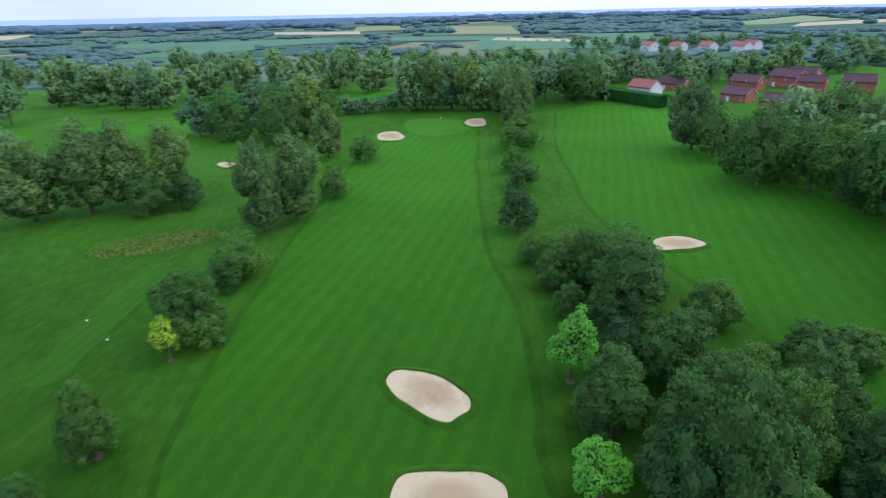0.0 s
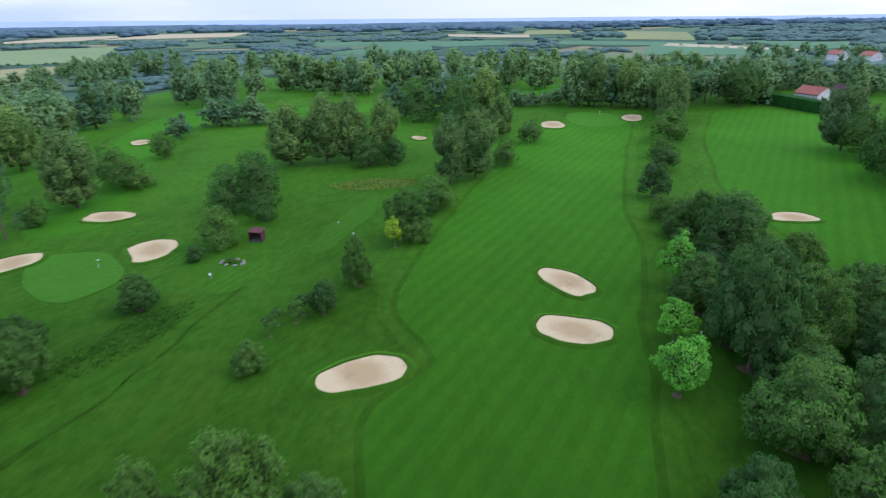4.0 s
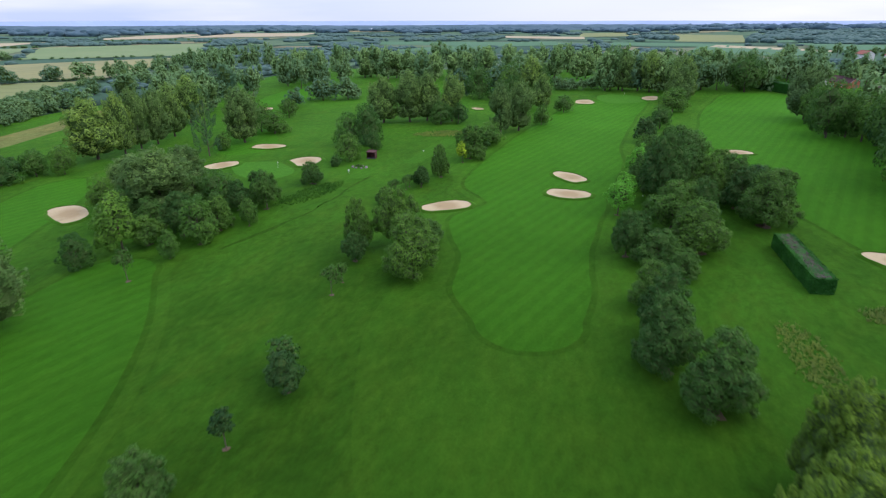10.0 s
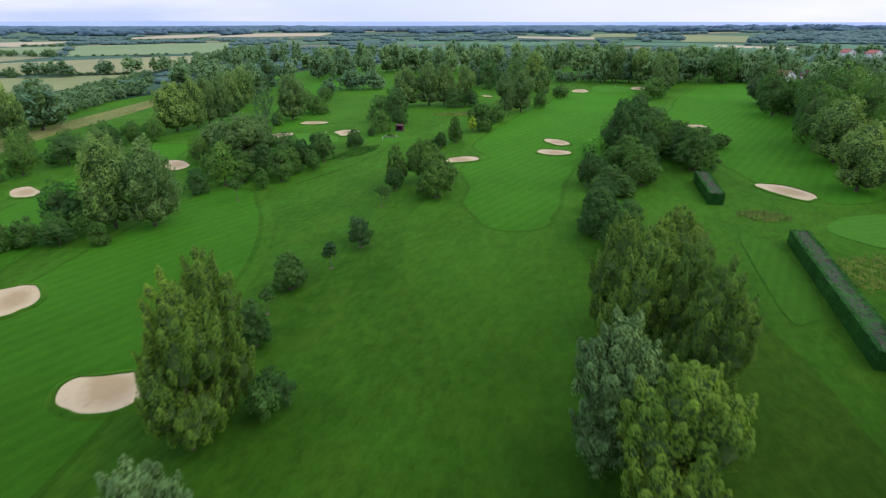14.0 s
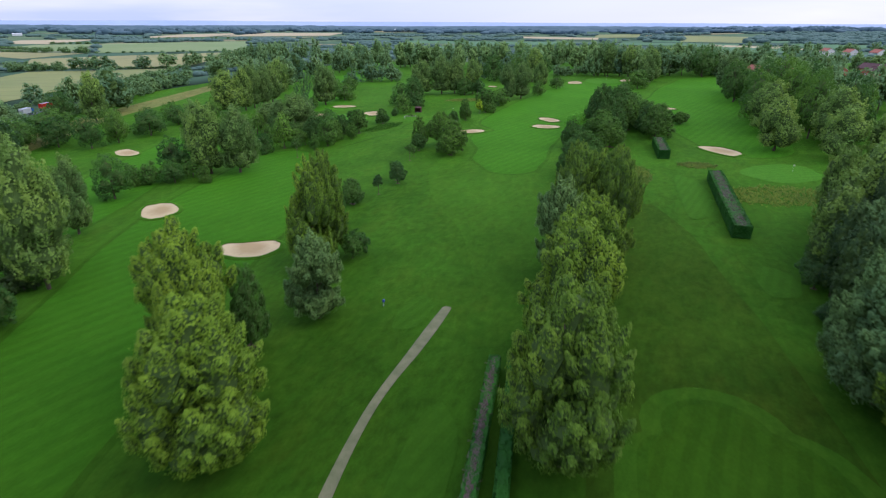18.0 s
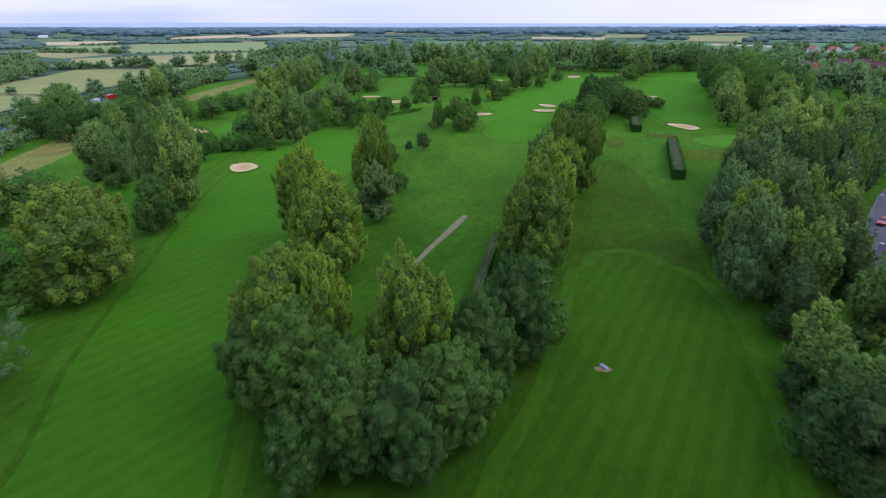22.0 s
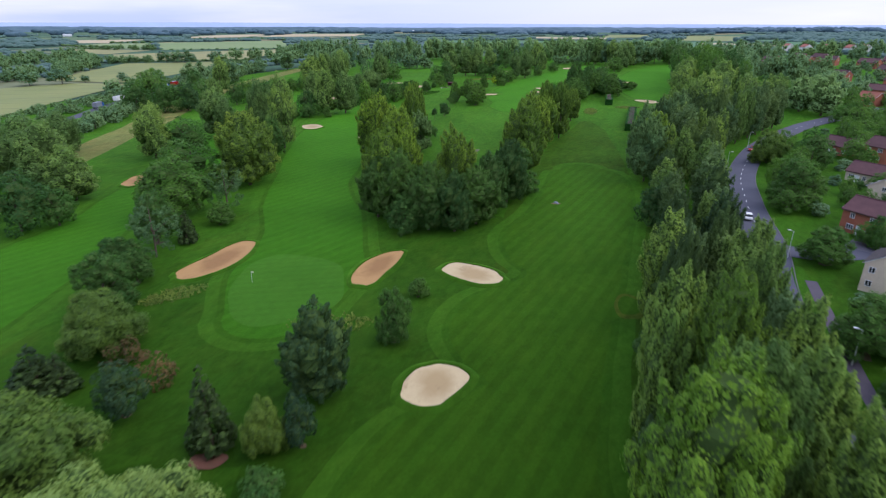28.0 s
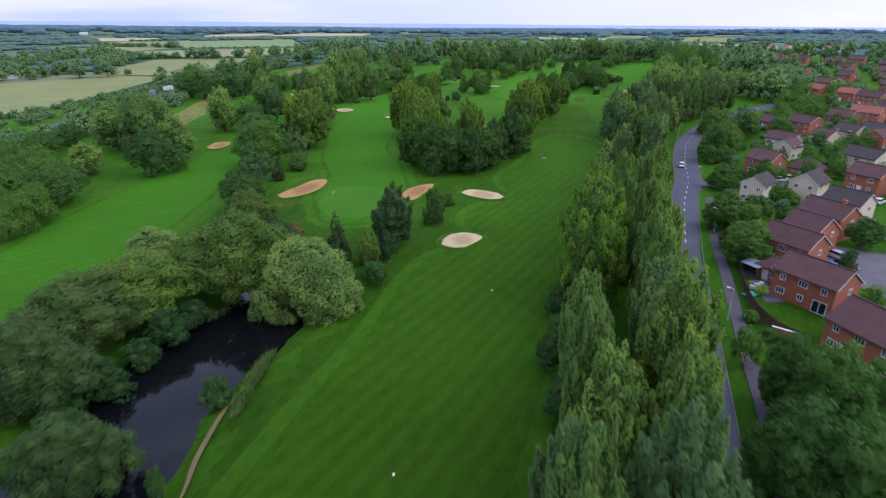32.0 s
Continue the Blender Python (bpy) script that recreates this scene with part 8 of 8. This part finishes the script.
def flag(x, y):
    root = new("golf_flag")
    root.matrix_basis = pose(x, y, height(x, y) + 0.1, 0, 0, 30)
    v, f = [], []
    limb(v, f, (0, 0, -0.1), (0, 0, 2.3), 0.022, 0.018, 8)
    part("pole", mesh_of("pole", v, f, UPVC), None, root)
    v, f = [], []
    for i in range(6):
        for z in (1.95, 2.25):
            v.append((0.02 + 0.08 * i, 0.04 * math.sin(i * 1.3), z - 0.012 * i))
    f = [(2 * i, 2 * i + 2, 2 * i + 3, 2 * i + 1) for i in range(5)]
    cloth = part("flag", mesh_of("flag", v, f, FLAG), None, root, "plain pale flag cloth")
    cloth.modifiers.new("thick", "SOLIDIFY").thickness = 0.01
    return tagged(root, "golf flag on a white pole in a green", "flag", "flags on the greens")


FLAG = speckled("pale_flag", (0.72, 0.70, 0.55), (0.8, 0.78, 0.62), 3, 0.8, 4, 0)
for x, y in ((23.9, -242.3), (-1.4, 226.0), (-97, 46), (86, -10), (-60, -188)):
    flag(x, y)


def tee_marker(x, y, mat, label):
    root = new("tee_marker")
    root.location = (x, y, height(x, y) + 0.1)
    v, f = [], []
    limb(v, f, (0, 0, 0), (0, 0, 0.75), 0.05, 0.05, 8)
    part("post", mesh_of("post", v, f, METAL), None, root)
    bm = bmesh.new()
    bmesh.ops.create_cone(bm, cap_ends=True, segments=14, radius1=0.24, radius2=0.2, depth=0.42, matrix=Matrix.Translation((0, 0, 0.95)))
    part("ball_washer", bm, mat, root)
    return tagged(root, label, "ball washer", "ball washers by the tees")


BLUE_PAINT = speckled("blue_paint", (0.03, 0.06, 0.22), (0.05, 0.09, 0.28), 3, 0.4, 4, 0)
tee_marker(11.9, -124.0, BLUE_PAINT, "small blue ball washer on a post by a tee")
tee_marker(-70.2, 46.6, UPVC, "small white ball washer on a post by a tee")
for x, y in ((85.1, -279.9), (91.1, -326.0), (18.6, 45.0), (-52.0, 74.0), (-58.6, 80.0)):
    bm = bmesh.new()
    bmesh.ops.create_icosphere(bm, subdivisions=2, radius=0.17)
    me = bpy.data.meshes.new("marker")
    bm.to_mesh(me)
    bm.free()
    me.materials.append(UPVC)
    mk = new("fairway_marker", me)
    mk.location = (x, y, height(x, y) + 0.18)
    tagged(mk, "small white distance marker on the mown grass", "marker", "markers on the fairways")
SLEEPER = speckled("blue_grey_cover", (0.16, 0.18, 0.22), (0.24, 0.26, 0.30), 1.5, 0.7, 6)
bm = bmesh.new()
bmesh.ops.create_uvsphere(bm, u_segments=18, v_segments=10, radius=1.0)
for v in bm.verts:
    v.co = Vector((v.co.x * 0.85, v.co.y * 0.4, max(-0.2, v.co.z * 0.38) + 0.1 * noise.noise(v.co * 2)))
me = bpy.data.meshes.new("boulder")
bm.to_mesh(me)
bm.free()
me.materials.append(SLEEPER)
bl = new("boulder", smooth_shade(me))
bl.matrix_basis = pose(65.4, -175.1, height(65.4, -175.1) + 0.1, 0, 0, -35)
tagged(bl, "low blue grey boulder on the mown fairway", "boulder")
tagged(pad("bare_patch", 65.4, -175.6, 1.2, 0.6, 10, BARE_PATH, "", "", lift=0.08), "patch of bare worn earth on the fairway", "earth")


# ---- vehicles ----
TYRE = speckled("tyre_rubber", (0.018, 0.018, 0.018), (0.03, 0.03, 0.03), 4, 0.9, 4, 0)


def paint(name, c):
    m, t, p = material(name)
    p.inputs["Base Color"].default_value = (*c, 1)
    p.inputs["Roughness"].default_value = 0.25
    p.inputs["Coat Weight"].default_value = 0.6
    t.links.new(ramp(t, noise_fac(t, position(t), 2.0), (0.3, scaled(c, 0.9)), (0.7, c)), p.inputs["Base Color"])
    return m


def wheel(parent, x, y, r=0.31, w=0.2):
    bm = bmesh.new()
    bmesh.ops.create_cone(bm, cap_ends=True, segments=18, radius1=r, radius2=r, depth=w, matrix=pose(x, y, r, 90, 0, 0))
    tyre = part("wheel", bm, TYRE, parent)
    bm = bmesh.new()
    bmesh.ops.create_cone(bm, cap_ends=True, segments=14, radius1=r * 0.6, radius2=r * 0.6, depth=w + 0.02, matrix=pose(x, y, r, 90, 0, 0))
    part("hub", bm, METAL, tyre)


def loft(profile, half, pinch):
    """A body from its side profile, narrowed towards the top."""
    v, f = [], []
    zs = [p[1] for p in profile]
    lo, hi = min(zs), max(zs)
    for s in (-1, 1):
        for x, z in profile:
            v.append((x, s * half * (1 - pinch * (z - lo) / (hi - lo)), z))
    n = len(profile)
    f = [(i, (i + 1) % n, n + (i + 1) % n, n + i) for i in range(n)] + [tuple(range(n))[::-1], tuple(range(n, 2 * n))]
    return v, f


def car(x, y, turn, mat, tone, lift=0.09):
    root = new("car")
    root.matrix_basis = pose(x, y, height(x, y) + lift, 0, 0, turn)
    v, f = loft([(-2.1, 0.28), (-2.15, 0.62), (-2.0, 0.92), (1.0, 0.95), (1.95, 0.78), (2.12, 0.55), (2.08, 0.28)], 0.87, 0.08)
    body = part("body", mesh_of("body", v, f, mat), None, root)
    bev = body.modifiers.new("soft", "BEVEL")
    bev.width, bev.segments = 0.07, 2
    v, f = loft([(-1.85, 0.92), (-1.55, 1.36), (-1.3, 1.44), (0.05, 1.46), (0.3, 1.40), (1.05, 0.93)], 0.80, 0.22)
    part("glazing", mesh_of("glazing", v, f, PANE), None, root, "dark tinted glass")
    v, f = loft([(-1.5, 1.40), (-1.3, 1.465), (0.05, 1.485), (0.28, 1.42)], 0.66, 0.1)
    part("roof", mesh_of("roof", v, f, mat), None, root)
    for sx in (-1.3, 1.3):
        for sy in (-0.80, 0.80):
            wheel(root, sx, sy)
    for s in (-0.6, 0.6):
        v, f = [], []
        box_into(v, f, 2.02, 2.13, s - 0.18, s + 0.18, 0.6, 0.74)
        part("headlight", mesh_of("headlight", v, f, UPVC), None, root)
    v, f = [], []
    box_into(v, f, -2.19, -2.12, -0.24, 0.24, 0.5, 0.61)
    part("number_plate", mesh_of("number_plate", v, f, UPVC), None, root)
    return tagged(root, f"{tone} hatchback car standing on the asphalt", "car", "cars of the estate")


WHITE_CAR, SILVER, BLACK_CAR = paint("white_car_paint", (0.75, 0.75, 0.75)), paint("silver_car_paint", (0.45, 0.47, 0.50)), paint("black_car_paint", (0.02, 0.02, 0.025))
TEAL, RED_CAR, BLUE_CAR = paint("teal_car_paint", (0.02, 0.16, 0.20)), paint("red_car_paint", (0.35, 0.02, 0.02)), paint("blue_car_paint", (0.03, 0.10, 0.38))
car(110.0, -172.0, 92, WHITE_CAR, "white")
car(113.6, -96.0, 250, RED_CAR, "dark red")
car(143.2, -240.4, -48, SILVER, "silver", 0.12)
car(143.6, -245.2, -44, BLACK_CAR, "black", 0.12)
car(141.4, -247.4, -44, BLUE_CAR, "blue", 0.12)
car(137.2, -181.4, 40, SILVER, "silver", 0.12)
car(139.8, -178.6, 40, WHITE_CAR, "white", 0.12)
car(131.8, -177.8, -40, WHITE_CAR, "pale", 0.12)
car(152.0, -212.0, -40, BLACK_CAR, "black", 0.12)
car(139.0, -86.0, -30, WHITE_CAR, "white", 0.12)
car(143.0, -88.5, -30, TEAL, "teal", 0.12)
car(147.0, -90.0, -30, SILVER, "silver", 0.12)
car(158.0, -196.0, 60, WHITE_CAR, "white", 0.12)
car(173.0, -150.0, 70, BLUE_CAR, "blue", 0.12)

turf("lane", [(-190, -190, 4), (-222, -115, 4), (-248, -74, 4), (-282, -2, 4), (-305, 40, 4), (-340, 130, 4), (-370, 200, 4)], ASPHALT, "asphalt road between hedges beside the farmland", "road", lift=0.06)


def lorry(x, y, turn, cab, box, tone, length=11.0):
    root = new("lorry")
    root.matrix_basis = pose(x, y, height(x, y) + 0.07, 0, 0, turn)
    v, f = [], []
    box_into(v, f, -length / 2, length / 2 - 2.6, -1.25, 1.25, 1.1, 3.9)
    trailer = part("trailer", mesh_of("trailer", v, f, box), None, root)
    bev = trailer.modifiers.new("soft", "BEVEL")
    bev.width = 0.06
    v, f = [], []
    box_into(v, f, -length / 2, length / 2 - 0.3, -0.5, 0.5, 0.7, 1.1)
    part("chassis", mesh_of("chassis", v, f, TYRE), None, root)
    v, f = loft([(length / 2 - 2.3, 0.6), (length / 2 - 2.3, 3.3), (length / 2 - 0.6, 3.2), (length / 2 - 0.1, 1.9), (length / 2, 0.6)], 1.22, 0.06)
    part("cab", mesh_of("cab", v, f, cab), None, root)
    v, f = loft([(length / 2 - 0.52, 2.95), (length / 2 - 0.03, 1.95), (length / 2 - 0.08, 1.9), (length / 2 - 0.6, 2.95)], 1.1, 0.05)
    part("windscreen", mesh_of("windscreen", v, f, PANE), None, root)
    for sx in (-length / 2 + 1.2, -length / 2 + 2.5, length / 2 - 1.3):
        for sy in (-1.05, 1.05):
            wheel(root, sx, sy, 0.5, 0.3)
    return tagged(root, f"{tone} lorry on the road between hedges", "lorry", "lorries on the far road")


lorry(-243, -82, 120, BLUE_CAR, SLEEPER, "blue cabbed", 10)
lorry(-258, -56, 118, WHITE_CAR, WHITE_CAR, "white", 13)
lorry(-284, 3, 118, BLUE_CAR, SILVER, "blue and silver", 10)
lorry(-293, 20, 118, RED_CAR, RED_CAR, "red", 11)

# a flat far building and a few farm roofs
SHED_METAL = speckled("pale_metal_cladding", (0.55, 0.57, 0.60), (0.68, 0.70, 0.72), 0.2, 0.6, 10, 0)


def hall(x, y, turn, l, w, h, label):
    root = new("warehouse")
    root.matrix_basis = pose(x, y, height(x, y), 0, 0, turn)
    v, f = [], []
    box_into(v, f, -l / 2, l / 2, -w / 2, w / 2, -1, h)
    part("wall", mesh_of("wall", v, f, SHED_METAL), None, root)
    b = [(-l / 2, -w / 2 - 0.4, h), (l / 2, -w / 2 - 0.4, h), (l / 2, 0, h + w * 0.1), (-l / 2, 0, h + w * 0.1), (l / 2, w / 2 + 0.4, h), (-l / 2, w / 2 + 0.4, h)]
    part("roof", mesh_of("roof", b, [(0, 1, 2, 3), (3, 2, 4, 5), (0, 3, 5), (1, 4, 2)], SHED_METAL), None, root)
    return tagged(root, label, "warehouse", "far buildings")


hall(-486, -42, 60, 16, 9, 4, "low white farm shed at the field edge")
hall(-1400, 2600, 40, 60, 30, 9, "long white warehouse far off on the plain")
hall(-1750, 3000, 40, 90, 30, 9, "long white warehouse far off on the plain")
hall(-2300, 1500, 60, 34, 20, 7, "long white warehouse far off on the plain")
hall(-1900, 1000, 60, 26, 16, 6, "long white warehouse far off on the plain")

# the fenced back garden
rng = np.random.default_rng(77)
tv, tf = [], []
for j in range(7):
    for i in range(9):
        u, v = i / 8 - 0.5, j / 6 - 0.5
        z = 0.55 * max(0.0, 1 - (u * 2) ** 2) * max(0.0, 1 - (v * 2) ** 2) + 0.16 * rng.random()
        tv.append((u * 2.6 + 0.1 * rng.normal(), v * 1.7 + 0.1 * rng.normal(), z))
for j in range(6):
    for i in range(8):
        k = j * 9 + i
        tf.append((k, k + 1, k + 10, k + 9))
TARP = speckled("green_tarpaulin", (0.01, 0.22, 0.16), (0.02, 0.32, 0.24), 1.5, 0.45, 5, 0.2)
tarp = new("tarpaulin", mesh_of("tarpaulin", tv, tf, TARP))
tarp.matrix_basis = pose(127.0, -264.2, height(127, -264.2) + 0.12, 0, 0, 50)
tagged(tarp, "crumpled bright green tarpaulin heaped behind a garden fence", "tarpaulin")
tree("yellow", 128.8, -263.6, 1.9, 1.2)
for bx, by, bt in ((128.2, -260.2, 20), (128.9, -259.3, 65), (127.4, -261.4, -10)):
    cv, cf = [], []
    box_into(cv, cf, -0.45, 0.45, -0.3, 0.3, 0.0, 0.5)
    box_into(cv, cf, -0.47, 0.47, -0.32, 0.32, 0.5, 0.56)
    crate = new("storage_box", mesh_of("storage_box", cv, cf, METAL))
    crate.matrix_basis = pose(bx, by, height(bx, by) + 0.1, 0, 0, bt)
    tagged(crate, "grey lidded storage box on a cluttered patio", "box", "boxes on the patio")
wv, wf = [], []
box_into(wv, wf, -1.5, 1.5, -0.11, 0.11, -0.2, 1.5)
wall_root = new("garden_wall")
wall_root.matrix_basis = pose(130.8, -278.2, height(130.8, -278.2), 0, 0, -14)
part("brickwork", mesh_of("brickwork", wv, wf, BRICK), None, wall_root)
wv, wf = [], []
box_into(wv, wf, -1.55, 1.55, -0.16, 0.16, 1.5, 1.58)
part("coping", mesh_of("coping", wv, wf, UPVC), None, wall_root, "pale coping stones")
tagged(wall_root, "red brick garden wall with a pale coping", "wall")
tree("bush", 129.0, -279.6, 2.2, 1.6)
tree("bush", 126.6, -274.0, 2.0, 1.5)

plant_woods()
drop_unused()
